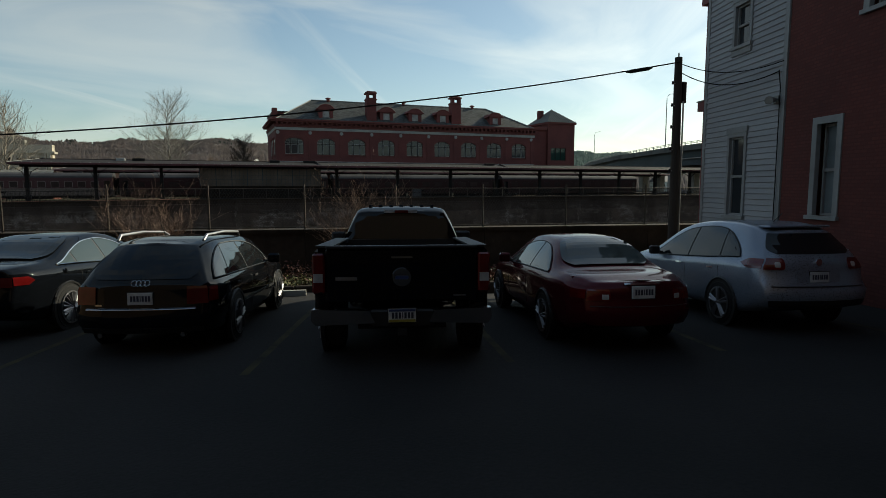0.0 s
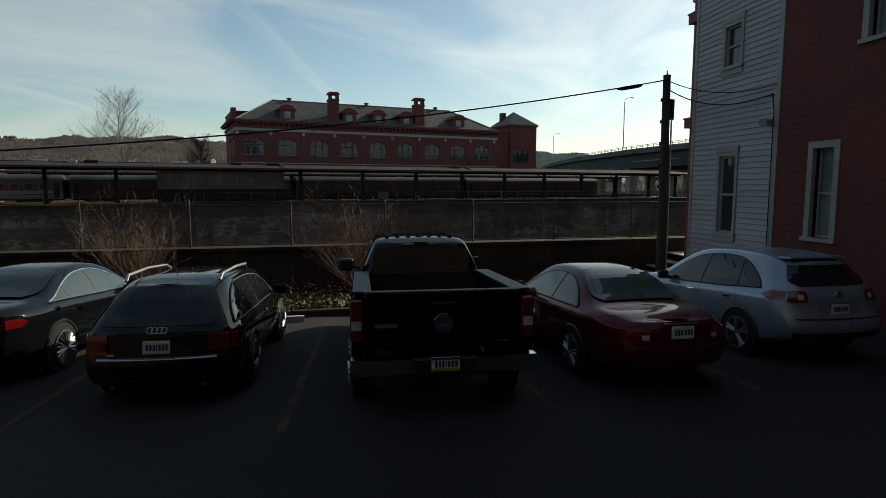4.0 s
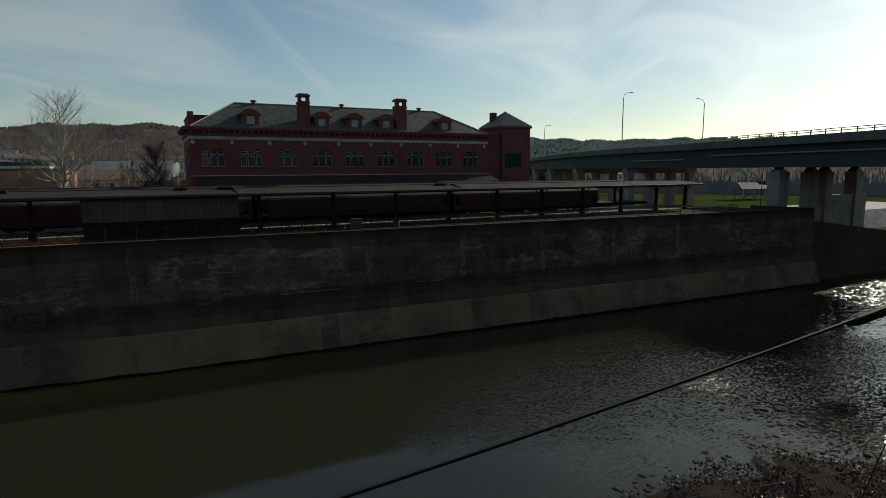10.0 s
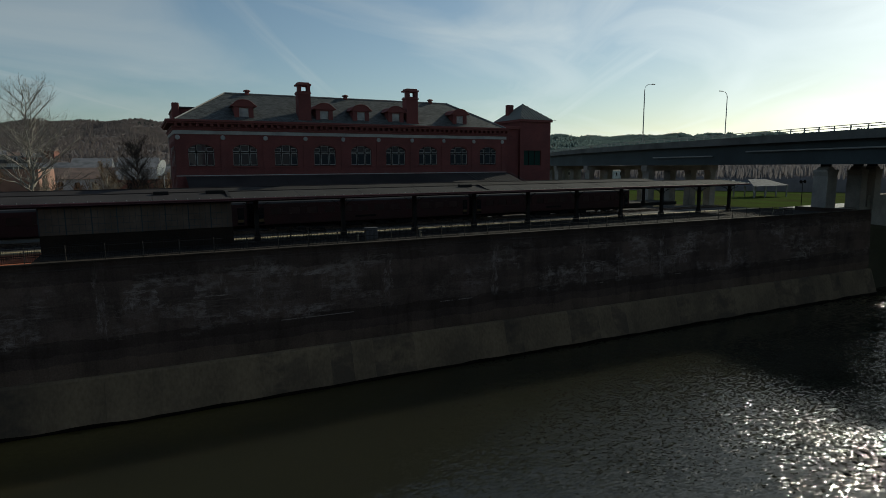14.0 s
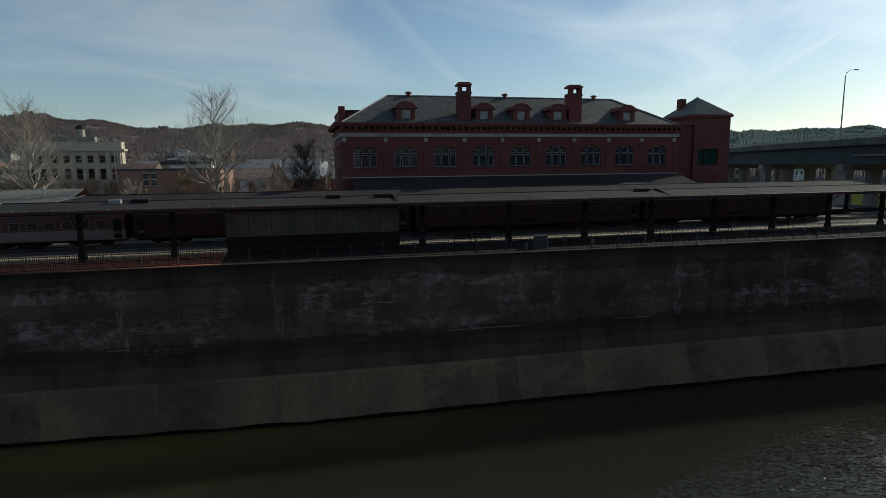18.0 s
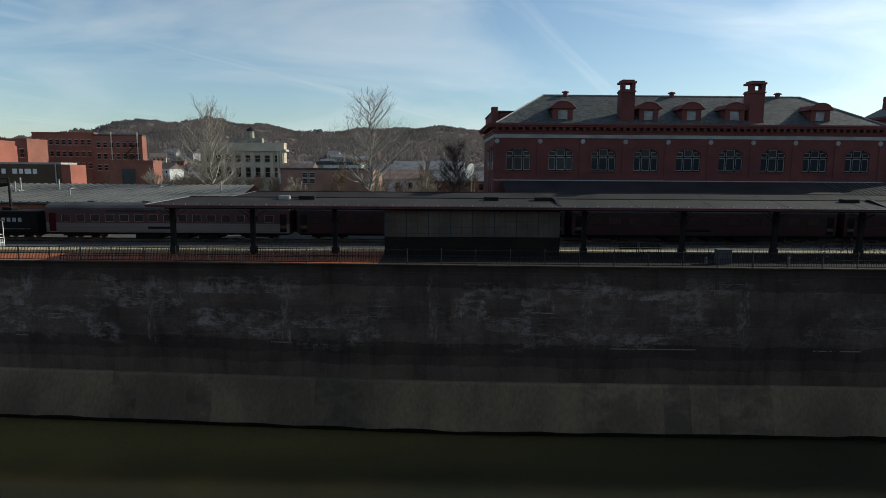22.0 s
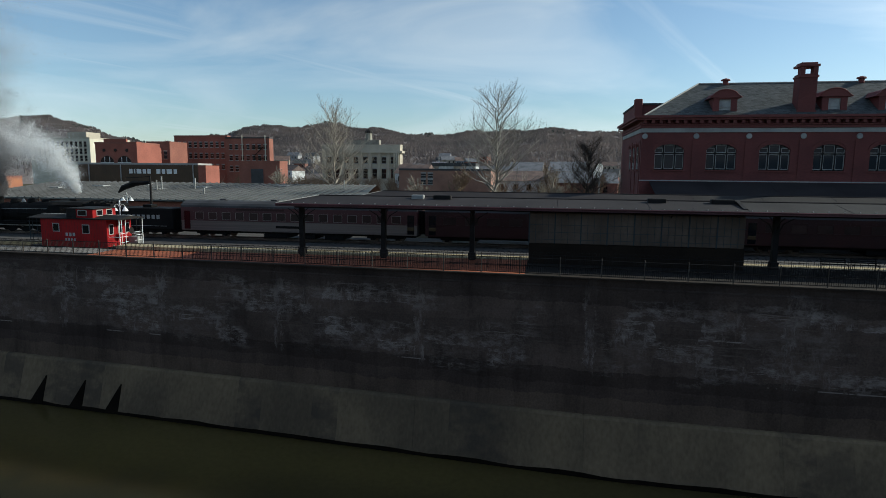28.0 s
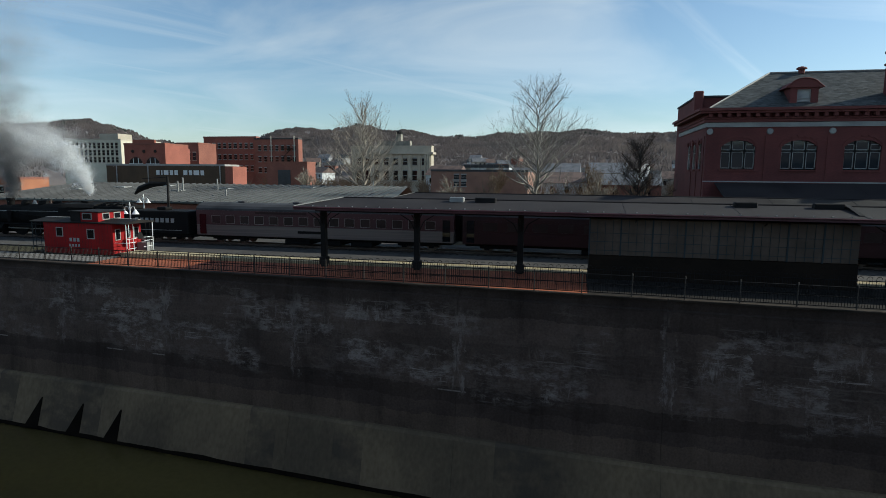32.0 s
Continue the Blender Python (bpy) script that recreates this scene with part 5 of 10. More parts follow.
def dormer(c):
    d = new("dormer")
    d.parent = station
    h = 1.18
    y0, y1 = 97.9, 101.6
    wx = 0.58
    part("cheek", bx(c - h, c - wx, y0, y1, 13.35, 15.35), M_STBRICK, d)
    part("cheek", bx(c + wx, c + h, y0, y1, 13.35, 15.35), M_STBRICK, d)
    part("apron", bx(c - wx, c + wx, y0, y0 + 0.3, 13.35, 13.55), M_STBRICK, d)
    arc = [(c + (h + 0.06) * math.cos(math.pi * (1 - i / 10)), 15.40 + 0.72 * math.sin(math.pi * i / 10)) for i in range(1, 10)]
    part("head", pr([(c - h - 0.42, 15.30), (c - h - 0.25, 15.40)] + arc + [(c + h + 0.25, 15.40), (c + h + 0.42, 15.30)], "y", y0 - 0.14, y1 + 0.7), M_STSTONE, d, "arched dark red dormer roof")
    part("hood_rim", tb([(x, y0 - 0.16, z + 0.02) for x, z in [(c - h - 0.42, 15.30)] + arc + [(c + h + 0.42, 15.30)]], 0.06, 5), M_STSTONE, d)
    part("lintel", bx(c - wx, c + wx, y0, y0 + 0.3, 15.15, 15.35), M_STSTONE, d)
    part("pane", bx(c - wx, c + wx, y0 + 0.2, y0 + 0.22, 13.55, 15.15), M_BLIND, d, "pale blind behind the glass")
    for q in ((c - wx, c - wx + 0.07, 13.55, 15.15), (c + wx - 0.07, c + wx, 13.55, 15.15), (c - wx + 0.072, c + wx - 0.072, 14.31, 14.38), (c - wx + 0.072, c + wx - 0.072, 13.55, 13.63), (c - wx + 0.072, c + wx - 0.072, 15.07, 15.15)):
        part("sash", bx(q[0], q[1], y0 + 0.12, y0 + 0.19, q[2], q[3]), M_BAND, d)


for c in (18.35, 28.85, 34.1, 39.4, 49.95):
    dormer(c)
for y in (99.6, 102.4, 105.2):
    ew = new("end_window")
    ew.parent = station
    part("pane", bx(SX0 - 0.02, SX0 - 0.004, y - 0.65, y + 0.65, 7.8, 10.3), M_GLASSDK, ew)
    part("frame", bx(SX0 - 0.05, SX0 - 0.021, y - 0.04, y + 0.04, 7.8, 10.3), M_BAND, ew)
    part("frame", bx(SX0 - 0.05, SX0 - 0.021, y - 0.65, y - 0.042, 9.4, 9.48), M_BAND, ew)
    part("sill", bx(SX0 - 0.14, SX0 - 0.003, y - 0.8, y + 0.8, 7.62, 7.78), M_STSTONE, ew)
    part("arch_head", tb([(SX0 - 0.05, y + 0.75 * math.cos(math.pi * i / 8), 10.25 + 0.45 * math.sin(math.pi * i / 8)) for i in range(9)], 0.12, 5), M_STSTONE, ew)
for y in (98.1, 101.0, 103.8):
    part("end_pilaster", bx(SX0 - 0.07, SX0 - 0.002, y - 0.3, y + 0.3, 1.1, 10.9), M_STBRICK, station)
# rear wing with a parapet
part("rear_wing", bx(10.6, 57.0, 106.6, 118, 1.1, 15.6), M_STBRICK, station)
part("parapet_pier", bx(10.4, 11.3, 106.2, 107.2, 13.0, 16.3, 0.08), M_STSTONE, station)
part("wing_coping", bx(10.5, 57.1, 106.4, 118.2, 15.603, 15.8), M_TAR, station)
# link and square tower
part("link", bx(57.902, 62.7, 100.6, 108, 1.1, 13.6), M_STBRICK, station)
part("link_cornice", bx(57.95, 62.6, 100.2, 108, 13.603, 14.1), M_STSTONE, station)
tw = new("tower")
tw.parent = station
TX0, TX1, TY0, TY1, TZ = 62.75, 69.0, 100.2, 108.0, 14.85
part("tower_wall", bx(TX0, 63.5, TY0, TY1, 1.1, TZ), M_STBRICK, tw)
part("tower_wall", bx(63.502, 67.1, TY0, TY1, 10.1, TZ), M_STBRICK, tw)
part("tower_wall", bx(63.502, 67.1, TY0, TY1, 1.1, 7.65), M_STBRICK, tw)
part("tower_wall", bx(67.102, TX1, TY0, TY1, 1.1, TZ), M_STBRICK, tw)
part("tower_pane", bx(63.5, 67.1, TY0 + 0.3, TY0 + 0.33, 7.65, 10.1), glass_mat("green_glass", (0.02, 0.05, 0.04), 0.05), tw)
for x in (64.7, 65.9):
    part("tower_mullion", bx(x - 0.06, x + 0.06, TY0 + 0.2, TY0 + 0.298, 7.65, 10.1), M_DARK, tw)
part("tower_cornice", bx(TX0 - 0.25, TX1 + 0.25, TY0 - 0.25, TY1, TZ + 0.002, TZ + 0.35), M_STSTONE, tw)
ap = ((TX0 + TX1) / 2, (TY0 + TY1) / 2, 18.2)
cx = [(TX0 - 0.3, TY0 - 0.3), (TX1 + 0.3, TY0 - 0.3), (TX1 + 0.3, TY1 + 0.3), (TX0 - 0.3, TY1 + 0.3)]
pydata("tower_roof", [(x, y, TZ + 0.36) for x, y in cx] + [ap], [(0, 1, 4), (1, 2, 4), (2, 3, 4), (3, 0, 4), (3, 2, 1, 0)], M_METROOF, tw, "ribbed metal pyramid roof")
for i in range(13):
    t = (i + 0.5) / 13
    x = cx[0][0] + (cx[1][0] - cx[0][0]) * t
    k = 1 - abs(2 * t - 1)
    top = (x, cx[0][1] + (ap[1] - cx[0][1]) * k, TZ + 0.36 + (ap[2] - TZ - 0.36) * k)
    part("roof_rib", tb([(x, cx[0][1], TZ + 0.40), (top[0], top[1], top[2] + 0.04)], 0.045, 4), M_METROOF, tw)
part("tower_chimney", bx(63.6, 64.6, 105, 106, 15.2, 18.0), M_STBRICK, tw)
# lean-to porch roof over the platform front
for i in range(8):
    a, b = 11.0 + 5.9 * i, 11.0 + 5.9 * (i + 1) - 0.02
    bm = bmesh.new()
    v = [bm.verts.new(p) for p in ((a, 92.6, 5.15), (b, 92.6, 5.15), (b, SY - 0.1, 6.5), (a, SY - 0.1, 6.5))]
    w = [bm.verts.new(q.co - Vector((0, 0, 0.12))) for q in v]
    bm.faces.new(v), bm.faces.new(w[::-1])
    for j in range(4):
        bm.faces.new((v[j], w[j], w[(j + 1) % 4], v[(j + 1) % 4]))
    bmesh.ops.recalc_face_normals(bm, faces=bm.faces[:])
    part("porch_roof", bm, M_CANROOF, station, "dark lean-to porch roof")
for i in range(14):
    x = 50.6 + 0.62 * i
    part("porch_seam", tb([(x, 92.6, 5.19), (x, SY - 0.15, 6.54)], 0.03, 4), M_METROOF, station)
for i in range(9):
    x = 11.4 + 5.8 * i
    part("porch_post", bx(x - 0.14, x + 0.14, 92.8, 93.08, 1.15, 5.1), M_DARK, station)

# ---- highway bridge ----
bridge = thing("highway_bridge", "long blue-grey girder highway bridge on concrete piers", "bridge")
EDGE = [(66, -90), (76, -35), (84, 15), (94, 59), (102, 90), (108.5, 117), (122, 155), (146, 203), (190, 275), (250, 350)]


def edge_at(i, off):
    p = Vector(EDGE[i])
    a, b = Vector(EDGE[max(i - 1, 0)]), Vector(EDGE[min(i + 1, len(EDGE) - 1)])
    d = (b - a).normalized()
    return p + Vector((d.y, -d.x)) * off


def sweep(name, o0, o1, z0, z1, material, parent, label=""):
    """A beam along the bridge's edge between two offsets and two heights."""
    bm = bmesh.new()
    rings = []
    for i in range(len(EDGE)):
        a, b = edge_at(i, o0), edge_at(i, o1)
        rings.append([bm.verts.new((p.x, p.y, z)) for p, z in ((a, z0), (b, z0), (b, z1), (a, z1))])
    for r, s in zip(rings, rings[1:]):
        for k in range(4):
            bm.faces.new((r[k], r[(k + 1) % 4], s[(k + 1) % 4], s[k]))
    bm.faces.new(rings[0]), bm.faces.new(rings[-1][::-1])
    bmesh.ops.recalc_face_normals(bm, faces=bm.faces[:])
    return part(name, bm, material, parent, label)


# darker copy of the bridge concrete, with its backlit shade in the colour
M_BRIDGEDARK = mat("backlit_bridge_edge", (0.13, 0.13, 0.122), 0.9, 0, 0.35, 6, 0.3, 0.2, (0.085, 0.085, 0.08), spec=0.2)
sweep("deck", 0.0, 26.0, 11.35, 11.75, M_BRIDGECONC, bridge)
for o in (1.2, 6.0, 11.0, 16.0, 21.0, 25.0):
    sweep("girder", o - 0.05, o + 0.05, 7.75, 11.348, M_STEELGIRDER, bridge, "deep blue-grey plate girder")
    sweep("bottom_flange", o - 0.35, o + 0.35, 7.45, 7.748, M_STEELGIRDER, bridge)
sweep("deck_fascia", -0.12, -0.002, 11.0, 12.0, M_BRIDGEDARK, bridge)
for o in (0.0, 25.6):
    sweep("parapet", o, o + 0.4, 11.752, 12.3, M_BRIDGEDARK, bridge)
    for z in (12.62, 12.95):
        sweep("guard_rail", o + 0.14, o + 0.26, z, z + 0.1, M_STEEL, bridge)
rp = mesh_of(bx(-0.07, 0.07, -0.07, 0.07, 12.302, 13.0), "rail_post_mesh")
rp.materials.append(M_STEEL)
for i in range(len(EDGE) - 1):
    a, b = edge_at(i, 0.2), edge_at(i + 1, 0.2)
    n = int((b - a).length / 2.5)
    for k in range(n):
        p = a + (b - a) * (k / n)
        shared("guard_rail_post", rp, pose(p.x, p.y, 0), bridge)
# pipes slung along the near girder
for i, k0, k1, z in ((2, 0.35, 1.0, 9.75), (3, 0.0, 0.9, 9.75), (4, 0.2, 0.9, 9.1)):
    a, b = edge_at(i, 0.7), edge_at(i + 1, 0.7)
    p, q = a + (b - a) * k0, a + (b - a) * k1
    part("pipe", tb([(p.x, p.y, z), (q.x, q.y, z)], 0.13, 6), M_STEEL, bridge, "pale drain pipe")


def pier(name, x, y, w, d, z0, z1, parent):
    bm = bmesh.new()
    prism(bm, [(x - w * 0.62, z0), (x + w * 0.62, z0), (x + w * 0.5, z1 - 0.9), (x + w * 0.62, z1 - 0.25), (x + w * 0.62, z1), (x - w * 0.62, z1), (x - w * 0.62, z1 - 0.25), (x - w * 0.5, z1 - 0.9)], "y", y - d / 2, y + d / 2)
    return part(name, bm, M_BRIDGECONC, parent, "tapered concrete pier column")


for x, w in ((100.4, 2.4), (109.3, 1.7), (113.4, 1.8), (122.8, 2.2)):
    pier("pier", x, 72.0, w, 2.2, -11.5, 6.6, bridge)
    part("pier_neck", pr([(x - w * 0.5, 6.602), (x + w * 0.5, 6.602), (x + 0.42, 7.1), (x - 0.42, 7.1)], "y", 71.2, 72.8), M_BRIDGECONC, bridge)
    part("bearing", bx(x - 0.35, x + 0.35, 71.4, 72.6, 7.102, 7.45), M_DARK, bridge)
part("pier_web", bx(97.4, 111.5, 71.3, 72.7, -11.6, 0.5), M_BRIDGECONC, bridge, "low web wall between the piers")
part("pier_web", bx(111.52, 126.0, 71.3, 72.7, -11.6, 2.4), M_BRIDGECONC, bridge, "low web wall between the piers")
for y, x0 in ((117, 110.5), (150, 122), (183, 137), (222, 158), (20, 87), (-30, 79)):
    for k in range(4):
        pier("pier", x0 + 7.0 * k, y, 1.8, 1.8, -11.5 if y < 60 else -6.2, 6.2, bridge)
    part("cap_beam", bx(x0 - 1.6, x0 + 22.8, y - 0.8, y + 0.8, 6.202, 7.4), M_BRIDGECONC, bridge)
for x, y, s in ((103.4, 112.4, 1), (132.3, 114.1, -1), (146.8, 201, 1), (84.5, 15, 1)):
    lamp = thing("street_lamp", "tall grey street lamp on the bridge parapet", "street lamp", pose(x, y, 12.3), group="bridge lamps")
    part("mast", tb([(0, 0, 0), (0, 0, 9.5), (0, 0, 11.2), (s * 0.25, 0, 11.9), (s * 0.9, 0, 12.35)], [0.13, 0.10, 0.085, 0.07, 0.06], 7), M_STEEL, lamp)
    part("arm", tb([(s * 0.9, 0, 12.35), (s * 2.2, 0, 12.5)], 0.05, 6), M_STEEL, lamp)
    part("lamp_head", bx(min(s * 2.0, s * 2.9), max(s * 2.0, s * 2.9), -0.16, 0.16, 12.4, 12.58, 0.04), M_STEEL, lamp)
# pale riprap slope under the bridge
bm = bmesh.new()
prism(bm, [(71.0, -11.0), (96, -11.0), (96, -1.6), (79, -1.6)], "x", 127.0, 175)
tag(part("bank_slope", bm, M_CONC, None), "pale stone embankment under the bridge", "embankment", kind="structure")
# park beyond the bridge
pk_ = pydata("park_field", [(150, 90, -5.85), (420, 90, -5.85), (420, 330, -5.95), (165, 330, -5.95)], [(0, 1, 2, 3)], mat("green_grass", (0.055, 0.080, 0.020), 0.9, 0, 0.4, 3, 0.06, 0.2, (0.05, 0.05, 0.022), spec=0.0))
tag(pk_, "green mown park field in sunlight", "lawn", kind="structure")
ps = thing("park_shelter", "open picnic shelter with a pale metal roof", "shelter")
pydata("shelter_roof", [(223, 168, -1.2), (246, 168, -1.2), (246, 178, -1.2), (223, 178, -1.2), (226, 173, 1.5), (238, 173, 1.3)], [(0, 1, 5, 4), (1, 2, 5), (2, 3, 4, 5), (3, 0, 4), (3, 2, 1, 0)], mat("pale_roof_metal", (0.15, 0.15, 0.155), 0.85, 0.0, 0.15, spec=0.15), ps, "pale metal hipped roof")
for x in (224, 231, 238, 245):
    for y in (168.5, 177.5):
        part("shelter_post", bx(x - 0.2, x + 0.2, y - 0.2, y + 0.2, -5.9, -1.21), M_BRIDGECONC, ps)
lp = thing("platform_lamp", "black iron lamp post with twin lanterns by the tracks", "street lamp", pose(105.6, 78.5, -1.9), group="platform lamps")
part("post", tb([(0, 0, 0), (0, 0, 0.6), (0, 0, 0.7), (0, 0, 6.6)], [0.14, 0.14, 0.07, 0.05], 8), M_DARK, lp)
for s in (-1, 1):
    part("lantern", tb([(s * 0.55, 0, 6.2), (s * 0.55, 0, 6.5), (s * 0.55, 0, 6.8)], [0.16, 0.24, 0.05], 8), M_DARK, lp)
part("crossarm", tb([(-0.55, 0, 6.2), (0.55, 0, 6.2)], 0.03, 5), M_DARK, lp)
# small white sheds beyond the canopy's end
for x, y, w, h in ((100, 128, 7, 3.2), (108, 140, 6, 3.0), (92, 150, 9, 4.0)):
    z = land(x) - 0.2
    sh = thing("white_shed", "small white shed beyond the platforms", "shed", group="white sheds")
    part("wall", bx(x, x + w, y, y + 5, z, z + h), M_WHITE, sh)
    part("roof", pr([(x - 0.3, z + h), (x + w + 0.3, z + h), (x + w / 2, z + h + 1.5)], "y", y - 0.3, y + 5.3), M_TAR, sh)

# ---- train ----
TY = 85.6


def wheelset(x, y, r, material, parent, zr=0.56):
    for s in (-0.72, 0.72):
        part("wheel", tb([(x, y + s - 0.06, zr + r), (x, y + s + 0.06, zr + r)], r, 16), material, parent)
    part("axle", tb([(x, y - 0.65, zr + r), (x, y + 0.65, zr + r)], 0.08, 8), material, parent)


def bogie(xc, parent):
    b = new("bogie")
    b.parent = parent
    for x in (xc - 1.2, xc + 1.2):
        wheelset(x, TY, 0.45, M_RAIL, b)
    for s in (-1, 1):
        bm = bmesh.new()
        box(bm, xc - 1.8, xc + 1.8, TY + s * 1.05 - 0.07, TY + s * 1.05 + 0.07, 0.95, 1.25)
        for x in (xc - 1.2, xc + 1.2):
            box(bm, x - 0.2, x + 0.2, TY + s * 1.05 - 0.12, TY + s * 1.05 + 0.12, 0.8, 1.1)
        part("bogie_frame", bm, M_BLACK, b)


M_COACHGLASS = mat("dim_coach_glass", (0.020, 0.012, 0.011), 0.35, 0, 0.3, 3, 0.4, 0.0, (0.04, 0.022, 0.02), spec=0.25)
M_TRIMALU = mat("aluminium_window_trim", (0.26, 0.22, 0.20), 0.5, 0.2, 0.15, 12, 1, 0.0)


def coach(x0, x1, lower, band, upper, label, nwin):
    c = thing("railway_coach", label, "railway coach", group="train coaches")
    h = 1.52
    part("lower_side", bx(x0, x1, TY - h, TY + h, 1.32, 2.30, 0.03), lower, c)
    # window band as piers between openings
    w = (x1 - x0 - 2.6) / nwin
    part("band_rail", bx(x0, x1, TY - h + 0.01, TY + h - 0.01, 2.302, 2.42), band, c)
    part("band_rail", bx(x0, x1, TY - h + 0.01, TY + h - 0.01, 3.16, 3.30), band, c)
    part("inside", bx(x0 + 0.2, x1 - 0.2, TY - 0.4, TY + 0.4, 2.42, 3.16), M_BLACK, c)
    for i in range(nwin + 1):
        a = x0 if i == 0 else x0 + 1.3 + w * i - w * 0.19
        b = x1 if i == nwin else x0 + 1.3 + w * i + w * 0.19
        part("window_pier", bx(a, b, TY - h + 0.012, TY + h - 0.012, 2.422, 3.158), band, c)
    for i in range(nwin):
        a, b = x0 + 1.3 + w * i + w * 0.19, x0 + 1.3 + w * (i + 1) - w * 0.19
        wd = new("window")
        wd.parent = c
        part("pane", bx(a, b, TY - h + 0.03, TY - h + 0.05, 2.42, 3.16), M_COACHGLASS, wd)
        for q in ((a, a + 0.03, 2.42, 3.16), (b - 0.03, b, 2.42, 3.16), (a + 0.032, b - 0.032, 2.42, 2.45), (a + 0.032, b - 0.032, 3.13, 3.16)):
            part("frame", bx(q[0], q[1], TY - h - 0.012, TY - h + 0.055, q[2], q[3]), M_TRIMALU if lower is M_STAINLESS else M_MAROON, wd)
    part("letterboard", bx(x0, x1, TY - h, TY + h, 3.302, 3.62), upper, c)
    prof = [(TY - h, 3.622), (TY - h + 0.03, 3.80), (TY - 1.25, 4.02), (TY - 0.8, 4.2), (TY - 0.3, 4.28), (TY + 0.3, 4.28), (TY + 0.8, 4.2), (TY + 1.25, 4.02), (TY + h - 0.03, 3.80), (TY + h, 3.622)]
    part("roof", pr(prof, "x", x0, x1), M_COACHROOF, c, "rounded grey roof")
    for k in range(4):
        x = x0 + (x1 - x0) * (k + 0.7) / 4.4
        part("roof_vent", bx(x - 0.35, x + 0.35, TY - 0.25, TY + 0.25, 4.24, 4.42, 0.05), M_COACHROOF, c)
    part("underframe", bx(x0 + 0.2, x1 - 0.2, TY - 1.2, TY + 1.2, 1.12, 1.318), M_BLACK, c)
    for a, b in ((0.36, 0.46), (0.52, 0.58), (0.62, 0.7)):
        part("equipment_box", bx(x0 + (x1 - x0) * a, x0 + (x1 - x0) * b, TY - 1.3, TY + 1.3, 0.72, 1.118, 0.03), M_BLACK, c)
    bogie(x0 + 3.2, c)
    bogie(x1 - 3.2, c)
    part("end_door", bx(x0 - 0.35, x0 - 0.002, TY - 0.6, TY + 0.6, 1.4, 3.6), M_BLACK, c, "dark end vestibule")
    part("end_door", bx(x1 + 0.002, x1 + 0.35, TY - 0.6, TY + 0.6, 1.4, 3.6), M_BLACK, c, "dark end vestibule")
    for x in (x0 + 0.35, x1 - 0.95):
        part("side_door", bx(x, x + 0.65, TY - h - 0.02, TY - h - 0.002, 1.45, 3.25), M_GLASSDK, c, "dark vestibule door")
    part("name_board", bx((x0 + x1) / 2 - 2.0, (x0 + x1) / 2 + 0.6, TY - h - 0.018, TY - h - 0.003, 1.72, 1.95), M_BLACK, c, "dark name board")
    part("letter_bar", bx(x0 + 6, x0 + 11, TY - h - 0.012, TY - h - 0.003, 3.36, 3.56), M_MAROON, c)
    return c


coach(-36.0, -11.75, M_STAINLESS, M_COACHRED, M_COACHRED, "stainless steel coach with a red window band on the train", 15)
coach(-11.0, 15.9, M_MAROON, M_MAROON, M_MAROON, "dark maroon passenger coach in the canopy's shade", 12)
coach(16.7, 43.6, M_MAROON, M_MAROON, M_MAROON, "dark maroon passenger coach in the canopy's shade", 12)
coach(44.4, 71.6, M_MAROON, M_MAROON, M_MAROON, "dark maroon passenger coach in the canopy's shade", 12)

# tender
tn = thing("locomotive_tender", "black steam locomotive tender with pale lettering", "tender")
part("tank", bx(-47.5, -36.9, TY - 1.5, TY + 1.5, 1.25, 3.42, 0.08), M_BLACK, tn)
part("coal_bunker", bx(-47.3, -44.0, TY - 1.4, TY + 1.4, 3.423, 3.75, 0.05), M_BLACK, tn)
part("deck", bx(-47.6, -36.7, TY - 1.35, TY + 1.35, 1.0, 1.248), M_BLACK, tn)
part("hatch", bx(-41, -40, TY - 0.5, TY + 0.5, 3.424, 3.72, 0.05), M_BLACK, tn)
part("stripe", bx(-47.3, -37.6, TY - 1.52, TY - 1.503, 1.62, 1.66), M_BAND, tn, "thin pale stripe")
for i in range(8):
    part("letter_bar", bx(-42.6 + 0.55 * i, -42.25 + 0.55 * i, TY - 1.52, TY - 1.503, 2.35, 2.75), M_BAND, tn, "pale lettering as bars")
bm = bmesh.new()
for i in range(40):
    x, y = random.uniform(-46.9, -44.4), random.uniform(TY - 1.2, TY + 1.2)
    box(bm, x - 0.3, x + 0.3, y - 0.25, y + 0.25, 3.6, 3.75 + 0.25 * random.random())
tagged(part("coal", bm, M_BLACK, tn), kind="stuff")
bogie(-45.2, tn)
bogie(-39.5, tn)
# locomotive
lo = thing("steam_locomotive", "black steam locomotive with a domed boiler, steaming", "locomotive", pose(1.3, 0, 0))
part("boiler", tb([(-61.0, TY, 2.55), (-60.8, TY, 2.55), (-56.5, TY, 2.6), (-52.5, TY, 2.75)], [0.98, 1.03, 1.08, 1.22], 24), M_BLACK, lo)
part("smokebox_door", tb([(-61.2, TY, 2.55), (-61.02, TY, 2.55)], [0.62, 0.85], 20), M_BLACK, lo)
part("headlamp", tb([(-61.5, TY, 2.75), (-61.22, TY, 2.75)], 0.17, 10), M_STEEL, lo)
part("firebox", bx(-53.2, -50.6, TY - 1.2, TY + 1.2, 1.5, 3.7, 0.25), M_BLACK, lo)
part("cab", bx(-51.6, -49.1, TY - 1.5, TY + 1.5, 1.6, 3.55), M_BLACK, lo)
part("cab_roof", pr([(TY - 1.65, 3.55), (TY - 1.2, 3.85), (TY, 4.02), (TY + 1.2, 3.85), (TY + 1.65, 3.55)], "x", -52.2, -48.6), M_BLACK, lo, "curved cab roof")
